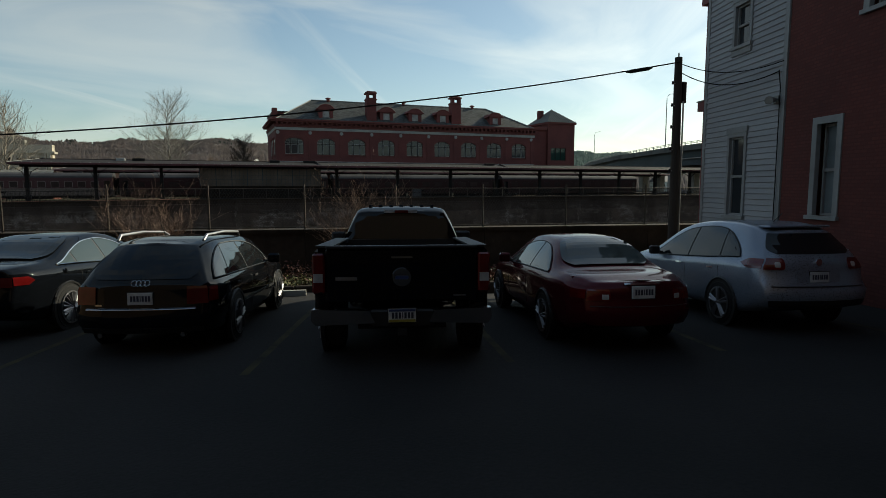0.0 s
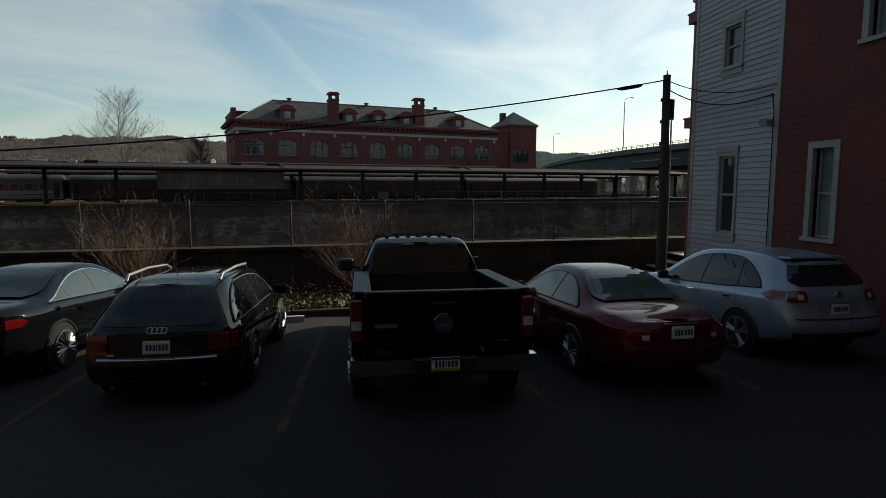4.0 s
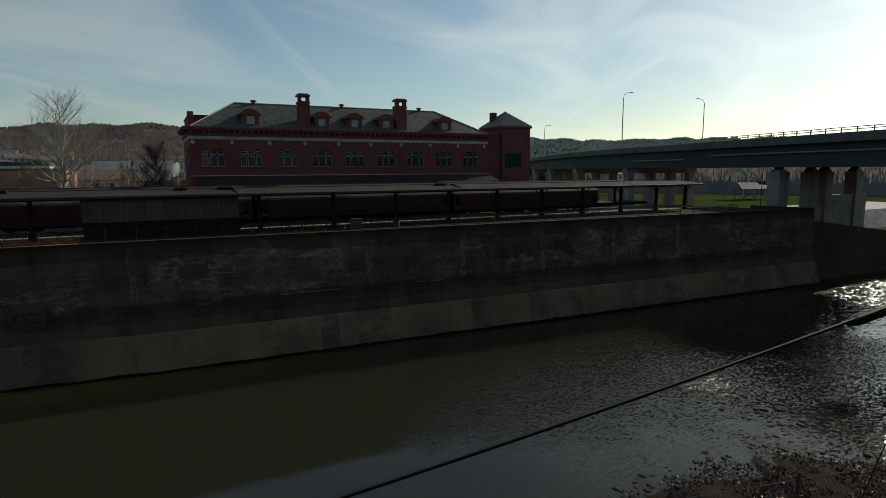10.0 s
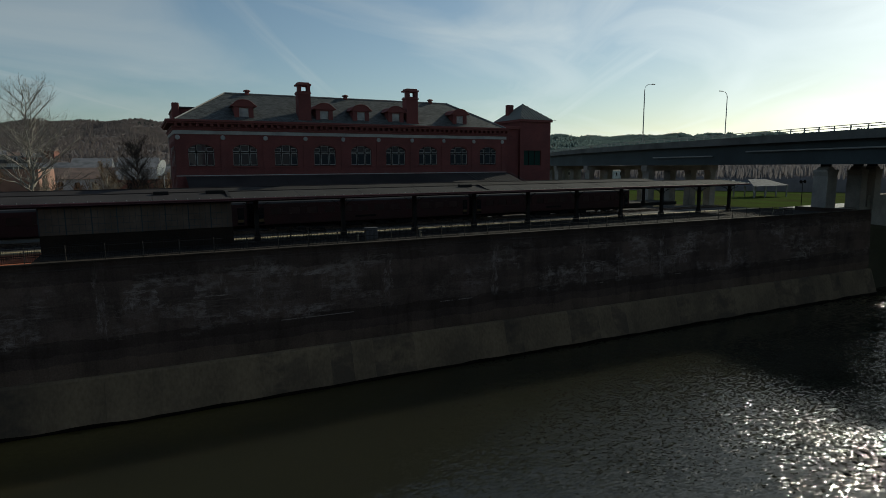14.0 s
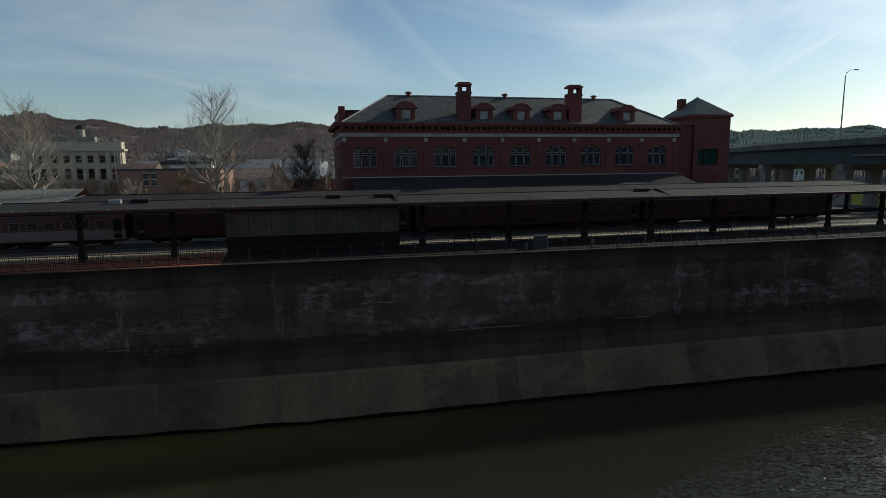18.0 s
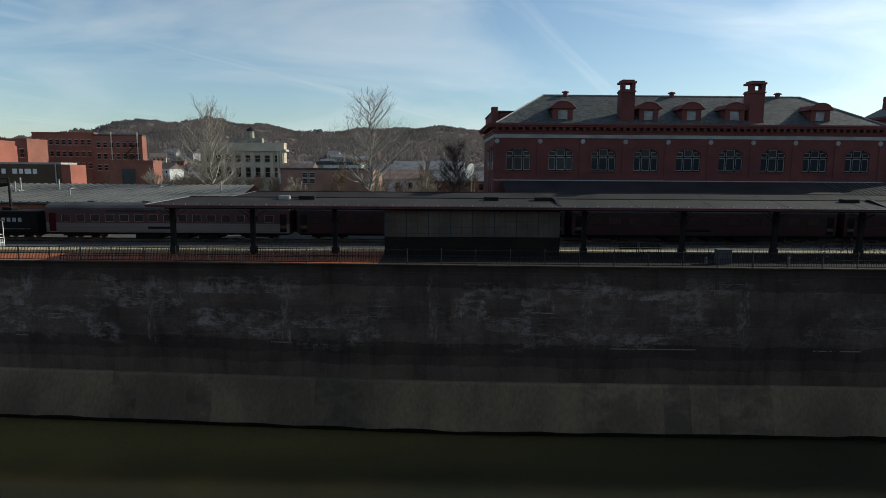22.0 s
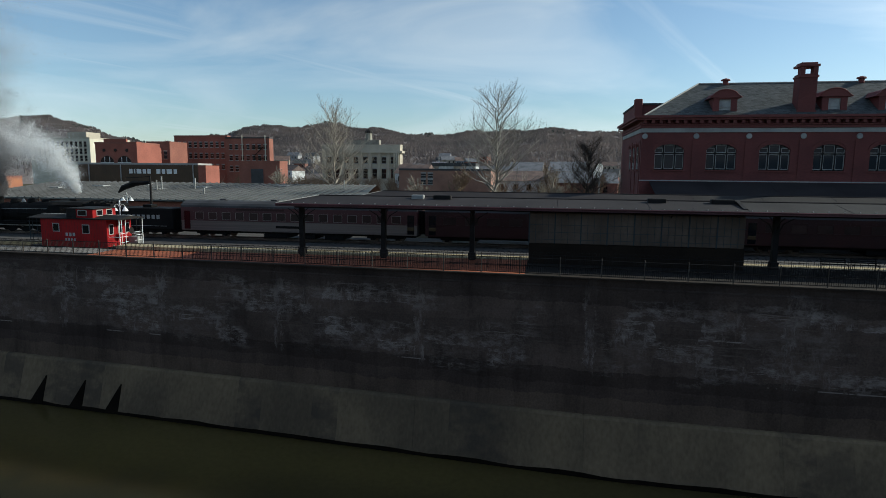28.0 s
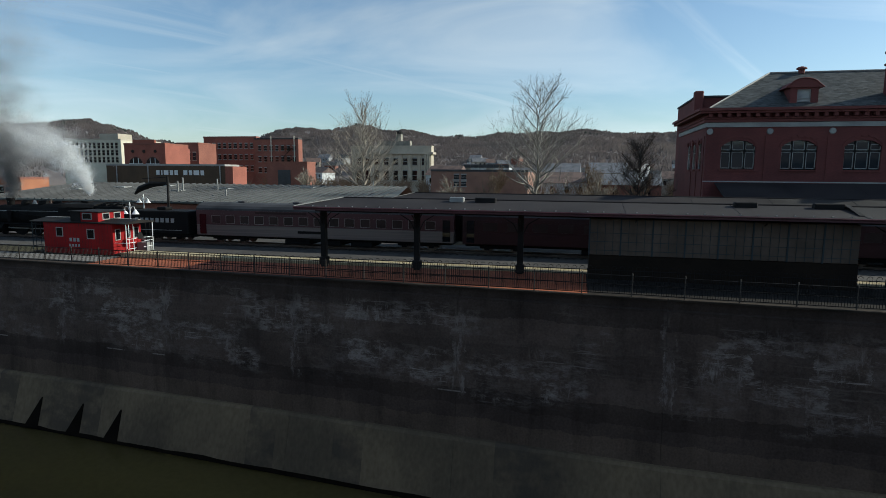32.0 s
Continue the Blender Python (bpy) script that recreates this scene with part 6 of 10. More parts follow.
part("cab_window", bx(-51.2, -50.0, TY - 1.52, TY - 1.503, 2.75, 3.3), M_GLASSDK, lo)
for x, r, h in ((-60.0, 0.34, 4.25), (-58.0, 0.5, 4.1), (-55.9, 0.48, 4.15)):
    part("dome" if r > 0.4 else "funnel", tb([(x, TY, 3.3), (x, TY, h - 0.35), (x, TY, h - 0.1), (x, TY, h)], [r, r, r * (0.85 if r > 0.4 else 1.2), r * (0.4 if r > 0.4 else 1.15)], 16), M_BLACK, lo)
part("running_board", bx(-61.2, -51.7, TY - 1.5, TY + 1.5, 1.72, 1.78), M_BLACK, lo)
for x in (-60.2, -58.0, -56.2, -54.4, -52.6):
    r = 0.42 if x < -59 else 0.78
    wheelset(x, TY, r, M_BLACK, lo)
for s in (-1, 1):
    part("cylinder", tb([(-60.9, TY + s * 1.2, 1.35), (-59.5, TY + s * 1.2, 1.35)], 0.38, 14), M_BLACK, lo)
    part("connecting_rod", bx(-59.4, -52.6, TY + s * 1.0 - 0.04, TY + s * 1.0 + 0.04, 1.25, 1.38), M_STEEL, lo)
    part("handrail", tb([(-60.8, TY + s * 1.12, 3.0), (-53, TY + s * 1.25, 3.1)], 0.025, 5), M_STEEL, lo)
for k in range(7):                                     # bands and pipes over the lagging
    x = -60.3 + 1.15 * k
    r = 1.0 + 0.018 * (x + 61.0) + 0.035
    part("boiler_band", tb([(x - 0.03, TY, 2.56 + 0.012 * k), (x + 0.03, TY, 2.56 + 0.012 * k)], r, 24), M_BLACK, lo)
for s in (-1, 1):
    part("injector_pipe", tb([(-52.9, TY + s * 1.28, 1.9), (-54.0, TY + s * 1.26, 2.5), (-57.4, TY + s * 1.18, 2.75), (-58.3, TY + s * 0.95, 3.2)], 0.05, 6), M_BLACK, lo)
    part("air_reservoir", tb([(-58.8, TY + s * 1.28, 1.56), (-55.4, TY + s * 1.28, 1.56)], 0.17, 12), M_BLACK, lo)
    part("valve_gear", tb([(-59.4, TY + s * 1.12, 1.75), (-57.2, TY + s * 1.12, 1.55), (-56.2, TY + s * 1.12, 1.15)], 0.05, 5), M_RAIL, lo)
    part("step_ladder", bx(-61.1, -60.7, TY + s * 1.45 - 0.03, TY + s * 1.45 + 0.03, 0.7, 1.72), M_BLACK, lo)
    part("cab_handrail", tb([(-49.2, TY + s * 1.56, 1.7), (-49.2, TY + s * 1.56, 3.2)], 0.02, 5), M_STEEL, lo)
part("air_pump", tb([(-58.9, TY - 1.2, 1.95), (-58.9, TY - 1.2, 2.5), (-58.9, TY - 1.2, 2.55), (-58.9, TY - 1.2, 3.05)], [0.2, 0.2, 0.24, 0.24], 12), M_BLACK, lo)
part("sand_box", tb([(-54.2, TY, 3.5), (-54.2, TY, 3.95), (-54.2, TY, 4.08)], [0.42, 0.40, 0.2], 14), M_BLACK, lo)
part("whistle", tb([(-55.0, TY, 3.7), (-55.0, TY, 4.25)], [0.06, 0.05], 8), M_RAIL, lo)
part("marker_lamp", bx(-60.9, -60.7, TY - 0.8, TY - 0.6, 3.45, 3.72, 0.03), M_DARK, lo)
part("cab_vent", bx(-51.0, -50.2, TY - 0.4, TY + 0.4, 3.98, 4.12, 0.03), M_BLACK, lo)
part("bell", tb([(-57.0, TY, 3.7), (-57.0, TY, 3.9), (-57.0, TY, 4.08)], [0.22, 0.17, 0.05], 10), M_STEEL, lo)
part("frame", bx(-61.3, -49.2, TY - 0.6, TY + 0.6, 0.9, 1.7), M_BLACK, lo)
part("pilot", pr([(-62.3, 0.7), (-61.3, 0.7), (-61.3, 1.5), (-61.6, 1.5)], "y", TY - 1.2, TY + 1.2), M_BLACK, lo)

# ---- caboose ----
AWAY = Vector((-0.545, 31.8, 7.48))
cb = thing("caboose", "bright red wooden caboose with cupola and end platforms", "caboose", Matrix.Translation(AWAY) @ Matrix.Scale(1.16, 4) @ Matrix.Translation(-AWAY))
CX0, CX1, CY0, CY1 = -37.5, -31.9, 69.05, 71.65
part("body", bx(CX0, CX1, CY0, CY1, 1.52, 3.62, 0.02), M_CABRED, cb)
part("roof", pr([(CY0 - 0.12, 3.622), (CY0 - 0.12, 3.68), (70.0, 3.84), (70.7, 3.84), (CY1 + 0.12, 3.68), (CY1 + 0.12, 3.622)], "x", CX0 - 1.05, CX1 + 1.1), M_DARK, cb, "dark low curved roof")
part("cupola", bx(-35.3, -33.1, CY0 + 0.12, CY1 - 0.12, 3.7, 4.36, 0.02), M_CABRED, cb)
part("cupola_roof", bx(-35.5, -32.95, CY0 + 0.02, CY1 - 0.02, 4.362, 4.43, 0.02), M_DARK, cb)
part("cupola_side", bx(-35.31, -34.5, CY0 + 0.095, CY0 + 0.118, 3.7, 4.355), M_DARK, cb)


def cab_window(x0, x1, y, z0, z1, axis="y", parent=None):
    w = new("window")
    w.parent = parent or cb
    if axis == "y":
        part("frame", bx(x0 - 0.06, x1 + 0.06, y - 0.025, y - 0.003, z0 - 0.06, z1 + 0.06), M_BAND, w)
        part("pane", bx(x0, x1, y - 0.035, y - 0.026, z0, z1), M_GLASSDK, w)
    else:
        part("frame", bx(y + 0.003, y + 0.025, x0 - 0.06, x1 + 0.06, z0 - 0.06, z1 + 0.06), M_BAND, w)
        part("pane", bx(y + 0.026, y + 0.035, x0, x1, z0, z1), M_GLASSDK, w)


cab_window(-36.4, -35.95, CY0, 2.72, 3.25)
cab_window(-33.9, -33.4, CY0, 2.62, 3.18)
cab_window(-34.3, -33.65, CY0 + 0.12, 3.92, 4.25)
cab_window(69.6, 70.1, -33.1, 3.9, 4.25, "x")
cab_window(70.6, 71.1, -33.1, 3.9, 4.25, "x")
cab_window(69.3, 69.65, CX1, 2.55, 3.2, "x")
cab_window(71.0, 71.35, CX1, 2.55, 3.2, "x")
part("end_door", bx(CX1 + 0.003, CX1 + 0.04, 70.05, 70.65, 1.6, 3.35), M_CABRED, cb)
cab_window(70.2, 70.5, CX1 + 0.04, 2.6, 3.15, "x")
for x0, x1 in ((CX0 - 1.0, CX0 - 0.002), (CX1 + 0.002, CX1 + 1.0)):
    part("end_platform", bx(x0, x1, CY0, CY1, 1.48, 1.6), M_DARK, cb)
    xo = x0 if x0 < CX0 - 0.5 else x1
    # left-end poles take a dark colour that paints in their silhouette
    M_POLETONE = M_STEELGIRDER if x0 < CX0 - 0.5 else M_WHITE
    for y in (CY0 + 0.05, CY1 - 0.05):
        part("corner_post", tb([(xo, y, 1.6), (xo, y, 3.66)], 0.03, 6), M_POLETONE, cb, "grab pole, coloured dark at the left end for its silhouette")
        part("grab_rail", tb([(xo, y, 2.35), (xo + (0.9 if x0 < CX0 - 0.5 else -0.9), y, 2.35)], 0.022, 5), M_POLETONE, cb)
        for z in (1.2, 1.38):
            part("step", bx(xo, xo + 0.55, y - 0.15, y + 0.15, z - 0.02, z), M_DARK, cb)
    for z in (1.95, 2.35, 2.6):
        part("end_rail", tb([(xo, CY0 + 0.05, z), (xo, CY0 + 0.95, z)], 0.02, 5), M_POLETONE, cb)
        part("end_rail", tb([(xo, CY1 - 0.95, z), (xo, CY1 - 0.05, z)], 0.02, 5), M_POLETONE, cb)
    for y in (CY0 + 0.3, CY0 + 0.7, CY1 - 0.7, CY1 - 0.3):
        part("ladder_rail", tb([(xo, y, 1.6), (xo, y, 3.7)], 0.02, 5), M_POLETONE if y < 70 else M_DARK, cb)
    part("brake_wheel", tb([(xo, 70.35, 2.75), (xo + 0.03, 70.35, 2.75)], 0.25, 14), M_DARK, cb)
part("tool_box", bx(CX1 + 0.2, CX1 + 0.95, 71.0, 71.6, 1.602, 2.2), M_STEEL, cb)
part("sill", bx(CX0 - 0.9, CX1 + 0.9, CY0 + 0.1, CY1 - 0.1, 1.32, 1.478), M_DARK, cb)
for i, w_ in enumerate((0.2, 0.2, 0.2)):
    part("letter_bar", bx(-35.4 + 0.3 * i, -35.2 + 0.3 * i, CY0 - 0.012, CY0 - 0.003, 2.35, 2.6), M_BAND, cb, "pale lettering as bars")
for i in range(4):
    part("letter_bar", bx(-35.45 + 0.24 * i, -35.3 + 0.24 * i, CY0 - 0.012, CY0 - 0.003, 2.0, 2.18), M_BAND, cb)
for i in range(24):
    x = CX0 + 0.15 + i * (CX1 - CX0 - 0.3) / 23
    part("board_groove", bx(x - 0.006, x + 0.006, CY0 - 0.004, CY0 - 0.001, 1.55, 3.6), M_MAROON, cb)
for xc in (-36.3, -33.0):
    for dx in (-0.75, 0.75):
        wheelset(xc + dx, 70.35, 0.4, M_RAIL, cb, 1.13)
    for s in (-1, 1):
        part("truck_frame", bx(xc - 1.1, xc + 1.1, 70.35 + s * 0.95 - 0.06, 70.35 + s * 0.95 + 0.06, 1.25, 1.5), M_DARK, cb)
tag(part("roof_walk", bx(CX0 - 1.0, CX1 + 1.05, 70.2, 70.5, 3.86, 3.9), M_WOOD, cb), "", "")

# ---- town ----
def windows_grid(parent, x0, x1, y, z0, z1, cols, rows_, w, h, material=None, frame=None, sill=True):
    """Recessed-looking windows with frame and sill on a wall that faces the river."""
    for r in range(rows_):
        for c in range(cols):
            x = x0 + (x1 - x0) * (c + 0.5) / cols
            z = z0 + (z1 - z0) * (r + 0.5) / rows_
            wd = new("window")
            wd.parent = parent
            part("pane", bx(x - w / 2, x + w / 2, y - 0.03, y - 0.004, z - h / 2, z + h / 2), material or M_GLASSDK, wd)
            part("frame", bx(x - w / 2 - 0.08, x + w / 2 + 0.08, y - 0.1, y - 0.035, z + h / 2 - 0.02, z + h / 2 + 0.22), frame or M_BAND, wd)
            if sill:
                part("sill", bx(x - w / 2 - 0.12, x + w / 2 + 0.12, y - 0.16, y - 0.005, z - h / 2 - 0.2, z - h / 2 - 0.003), frame or M_BAND, wd)
            part("meeting_rail", bx(x - w / 2, x + w / 2, y - 0.06, y - 0.032, z - 0.05, z + 0.05), frame or M_BAND, wd)


def block(name, x0, x1, y0, y1, z1, wall, label, roofm=None, z0=0.2, cop=None, cat="building"):
    b = thing(name, label, cat, group="town buildings")
    part("wall", bx(x0, x1, y0, y1, z0, z1), wall, b)
    part("roof", bx(x0 + 0.3, x1 - 0.3, y0 + 0.3, y1 - 0.3, z1 + 0.002, z1 + 0.12), roofm or M_TAR, b)
    for a in ((x0 - 0.08, x1 + 0.08, y0 - 0.08, y0 + 0.3), (x0 - 0.08, x0 + 0.3, y0 + 0.302, y1), (x1 - 0.3, x1 + 0.08, y0 + 0.302, y1)):
        part("coping", bx(*a, z1 + 0.003, z1 + 0.4), cop or wall, b)
    return b


# printing works with the big white letters
pw = block("printing_works", -106.0, -75.9, 150, 155.5, 8.35, M_TNBOARD, "dark brown clad newspaper works with big white letters", cop=M_BAND)
part("brick_side", bx(-75.898, -74.0, 150, 155.5, 0.2, 8.3), M_TOWNBRICK, pw, "orange brick side wall")
for x in (-103.2, -95.0, -77.0):
    part("downpipe", tb([(x, 149.85, 0.5), (x, 149.85, 8.4)], 0.12, 6), M_BAND, pw)
lx = -92.9
for w_, gap_ in ((0.8, 0.42), (0.28, 0.42), (1.1, 0.42), (0.75, 0.42), (0.8, 1.45), (0.95, 0.42), (0.75, 0.42), (1.3, 0.42), (0.8, 0.42)):
    part("letter_block", bx(lx, lx + w_, 149.86, 149.97, 6.37, 7.40), M_WHITE, pw, "white sign letter as a plain block")
    lx += w_ + gap_
for i in range(17):
    x = -105.4 + 1.85 * i
    part("cladding_seam", bx(x - 0.02, x + 0.02, 149.98, 149.998, 0.3, 8.2), M_TNBOARD, pw)
# arched red building behind it
ra = block("red_brick_hall", -111.5, -100.25, 162, 171.4, 13.6, M_TOWNBRICK, "red brick hall with stepped parapet and two arched windows", cop=M_TOWNBRICK2)
part("parapet_step", bx(-108.9, -102.6, 161.9, 162.4, 14.01, 14.8), M_TOWNBRICK, ra)
for c in (-108.2, -103.4):
    w = new("arched_window")
    w.parent = ra
    part("pane", pr(arch_poly(c - 2.0, c + 2.0, 7.6, 8.6, 2.1), "y", 161.93, 161.98), M_GLASSDK, w)
    k = 10
    bm = bmesh.new()
    ring = [[[bm.verts.new((c + r * math.cos(math.pi * i / k), y, 8.6 + r * math.sin(math.pi * i / k))) for r in (2.0, 2.35)] for y in (161.85, 162.0)] for i in range(k + 1)]
    for (p, q), (u, v) in zip(ring, ring[1:]):
        for f in ((p[0], p[1], u[1], u[0]), (q[1], q[0], v[0], v[1]), (p[1], q[1], v[1], u[1]), (q[0], p[0], u[0], v[0])):
            bm.faces.new(f)
    bmesh.ops.recalc_face_normals(bm, faces=bm.faces[:])
    part("arch", bm, M_TOWNBRICK2, w)
    for dx in (-0.7, 0.7):
        part("bar", bx(c + dx - 0.06, c + dx + 0.06, 161.86, 161.92, 7.6, 10.3), M_WHITE, w)
    part("bar", bx(c - 1.95, c + 1.95, 161.86, 161.92, 8.9, 9.02), M_WHITE, w)
for c in (-109.0, -105.8, -102.6):
    part("roundel", tb([(c, 161.86, 12.0), (c, 161.99, 12.0)], 0.4, 14), M_GLASSDK, ra)
for i in range(5):
    z = 13.1 - 0.3 * i
    part("side_step", bx(-100.248, -99.85, 162 + 1.88 * i, 163.88 + 1.88 * i, 0.2, z + 1.0), M_TOWNBRICK, ra, "stepped sunlit side parapet")
rb = block("red_brick_block", -108.8, -101.9, 178, 186, 14.6, M_TOWNBRICK2, "dark red brick block behind the hall")
windows_grid(rb, -107.5, -102.4, 178, 9.0, 13.6, 3, 1, 1.0, 2.0, M_GLASS, M_STONE)
rc = block("red_brick_hotel", -110, -92.8, 192, 194, 17.1, M_TOWNBRICK, "large red brick block with three rows of windows", cop=M_TOWNBRICK2)
windows_grid(rc, -109.2, -93.4, 192, 6.6, 16.4, 9, 3, 0.9, 1.35, M_GLASSDK, M_BAND)
rd = block("red_brick_hotel_wing", -92.7, -79.0, 191, 193.5, 16.5, M_TOWNBRICK2, "dark red brick wing with windows and a fire escape", cop=M_TAR)
windows_grid(rd, -92.0, -79.4, 191, 6.2, 15.6, 7, 3, 0.9, 1.35, M_GLASSDK, M_BAND)
for x in (-87.4, -80.2):
    part("downpipe", tb([(x, 190.8, 1), (x, 190.8, 17.5)], 0.14, 6), M_PALEB, rd, "pale flue pipe")
for z in (8.0, 11.0, 14.0):
    part("fire_escape", bx(-84, -80.5, 189.9, 190.95, z - 0.06, z), M_DARK, rd)
    part("fire_escape_rail", tb([(-84, 189.95, z + 0.9), (-80.5, 189.95, z + 0.9)], 0.05, 4), M_DARK, rd)
    part("fire_escape_stair", tb([(-83.8, 190.4, z - 2.9), (-80.8, 190.4, z)], 0.12, 4), M_DARK, rd)
re_ = block("red_brick_garage", -60.3, -51.8, 140, 143.6, 8.8, M_TOWNBRICK2, "low red brick building with a shuttered bay", cop=M_TOWNBRICK2)
part("shutter", bx(-57.9, -55.3, 139.9, 139.99, 0.5, 7.6), M_TAR, re_)
# pale office block far left
pb = block("pale_office_block", -160, -138.8, 192, 210, 16.6, M_PALEB, "pale stone office block with rows of windows", cop=M_STONE)
windows_grid(pb, -159, -139.6, 192, 9.5, 16.0, 12, 3, 0.9, 1.6, M_GLASSDK, M_STONE)
part("roof_house", bx(-152, -145, 198, 204, 16.75, 19.0), M_STONE, pb)
dp = block("brick_depot", -116.0, -101.9, 125, 131, 5.5, mat("orange_brick", (0.36, 0.15, 0.075), 0.85, 0, 0.25, 9, 0.4, 0.15, (0.28, 0.11, 0.06)), "low orange brick depot beyond the locomotive", cop=M_TOWNBRICK2)
windows_grid(dp, -115.5, -102.4, 125, 1.4, 4.9, 5, 1, 0.9, 1.9, M_GLASSDK, M_STONE)
# public library in grey stone
lb = block("stone_public_building", -78.4, -49.7, 230, 233.5, 16.2, M_STONE, "grey limestone civic building with pilasters and a cupola", cop=M_STONE)
part("cornice", bx(-79.2, -48.9, 229.2, 233.8, 13.7, 14.4), M_STONE, lb)
windows_grid(lb, -77.4, -50.5, 230, 9.4, 13.0, 8, 1, 1.6, 2.2, M_GLASSDK, M_BAND)
windows_grid(lb, -77.4, -50.5, 230, 3.8, 9.2, 8, 1, 1.6, 3.3, M_GLASSDK, M_BAND)
for i in range(9):
    x = -77.4 + 26.9 * i / 8
    part("pilaster", bx(x - 0.45, x + 0.45, 229.5, 229.99, 0.5, 13.69), M_STONE, lb)
for i in range(3):
    part("corner_column", tb([(-51.7 + 0.75 * i, 229.4, 0.5), (-51.7 + 0.75 * i, 229.4, 13.69)], 0.28, 10), M_STONE, lb)
part("base_course", bx(-78.8, -49.3, 229.3, 229.98, 0.2, 2.9), M_STONE, lb)
part("attic", bx(-69.5, -57.5, 231, 233.3, 16.35, 18.2), mat("tan_render", (0.30, 0.28, 0.225), 0.8), lb)
part("cupola", tb([(-61.6, 232, 18.15), (-61.6, 232, 20.6)], [1.3, 1.2], 8), mat("tan_render", (0.30, 0.28, 0.225)), lb)
part("cupola_dome", tb([(-61.6, 232, 20.6), (-61.6, 232, 21.4), (-61.6, 232, 22.0)], [1.5, 1.2, 0.2], 10), M_DARK, lb)
# brown brick warehouse
bw_ = block("brown_brick_warehouse", -30.5, -11.0, 152, 176, 7.6, mat("brown_brick", (0.30, 0.165, 0.115), 0.85, 0, 0.25, 6, 0.4, 0.1, (0.22, 0.12, 0.085)), "long low brown brick warehouse", cop=M_TAR)
windows_grid(bw_, -26, -23, 152, 4.5, 7.2, 2, 2, 1.0, 0.9, M_GLASS, M_BAND)
windows_grid(bw_, -20, -13, 152, 1.2, 3.0, 3, 1, 1.6, 1.2, M_GLASSDK, M_BAND)
# long metal-roofed freight shed behind the train
fs = thing("freight_shed", "long low freight shed with a grey standing-seam metal roof", "shed")
FX0, FX1, FY0, FY1, FZ0, FZ1 = -78.0, -24.5, 97.5, 114.5, 3.55, 5.3
pydata("roof", [(FX0, FY0, FZ0), (FX1 + 2.5, FY0, FZ0), (FX1, FY1, FZ1), (FX0, FY1, FZ1), (FX0, FY0, FZ0 - 0.2), (FX1 + 2.5, FY0, FZ0 - 0.2), (FX1, FY1 + 6, 3.0), (FX0, FY1 + 6, 3.0)], [(0, 1, 2, 3), (4, 5, 1, 0), (3, 2, 6, 7)], M_METROOF, fs)
part("wall", bx(FX0 + 0.3, FX1 - 0.2, FY0 + 0.6, FY1 + 4, 0.2, 3.2), M_TOWNBRICK2, fs)
# seams thickened and blackened so that they hold the ribs' shadow
seam = mesh_of(tb([(0, FY0, FZ0 + 0.04), (0, FY1, FZ1 + 0.04)], 0.10, 4), "seam_mesh")
seam.materials.append(M_TAR)
k = 0
while FX0 + 0.4 + 1.1 * k < FX1:
    shared("roof_seam", seam, pose(FX0 + 0.4 + 1.1 * k, 0, 0), fs)
    k += 1
for i, x in enumerate((-71.5, -66.2, -60.5, -55.0, -49.5, -38.0)):
    y = 107 + 2.5 * (i % 3)
    z = FZ0 + (FZ1 - FZ0) * (y - FY0) / (FY1 - FY0)
    part("rooflight", bx(x - 0.9, x + 0.9, y - 0.8, y + 0.8, z - 0.03, z + 0.1), M_BLIND, fs, "pale rooflight panel")
for x, y, h in ((-54.4, 106, 1.4), (-53.6, 106, 1.9), (-49.7, 108, 1.5), (-45.2, 103, 0.8), (-27.6, 109, 1.3)):
    z = FZ0 + (FZ1 - FZ0) * (y - FY0) / (FY1 - FY0)
    part("flue_pipe", tb([(x, y, z - 0.1), (x, y, z + h), (x, y, z + h + 0.05)], [0.1, 0.1, 0.16], 8), M_STEEL, fs)
# signal bracket by the tender
sg = thing("signal_mast", "black railway signal mast with a drooping arm", "signal", pose(-45.2, 92.2, 0.2))
part("mast", tb([(0, 0, 0), (0, 0, 6.4)], [0.16, 0.11], 8), M_DARK, sg)
part("arm", tb([(0, 0, 5.6), (-2.0, 0, 5.5), (-3.6, 0, 4.95), (-4.2, 0, 4.4)], [0.16, 0.34, 0.3, 0.1], 6), M_DARK, sg)
part("brace", tb([(0, 0, 6.3), (-3.2, 0, 6.1)], 0.04, 4), M_DARK, sg)

# ---- hills ----
RIDGE = [(-120, 3.4), (-90, 3.8), (-70, 3.6), (-56, 3.9), (-48.5, 3.7), (-46, 3.9), (-43.9, 4.1), (-42.3, 3.95), (-40.7, 3.5), (-38.6, 2.7), (-36.4, 2.35), (-35, 2.45), (-30.5, 3.25), (-28.4, 3.95), (-26, 4.15), (-22.5, 4.25), (-20.2, 4.6), (-17.6, 4.2), (-15, 3.9), (-13.4, 3.65), (-10, 3.75), (-4, 4.0), (-0.8, 4.35), (2.5, 4.0), (8.2, 3.9), (16, 3.7), (26, 3.3), (36, 2.9), (44, 2.75), (51, 2.65), (62, 2.5), (80, 2.6), (120, 3.2), (180, 3.3), (240, 3.4)]


def ridge(az):
    for (a, e), (b, f) in zip(RIDGE, RIDGE[1:]):
        if a <= az <= b:
            t = (az - a) / (b - a)
            t = t * t * (3 - 2 * t)
            return e + (f - e) * t
    return 3.4


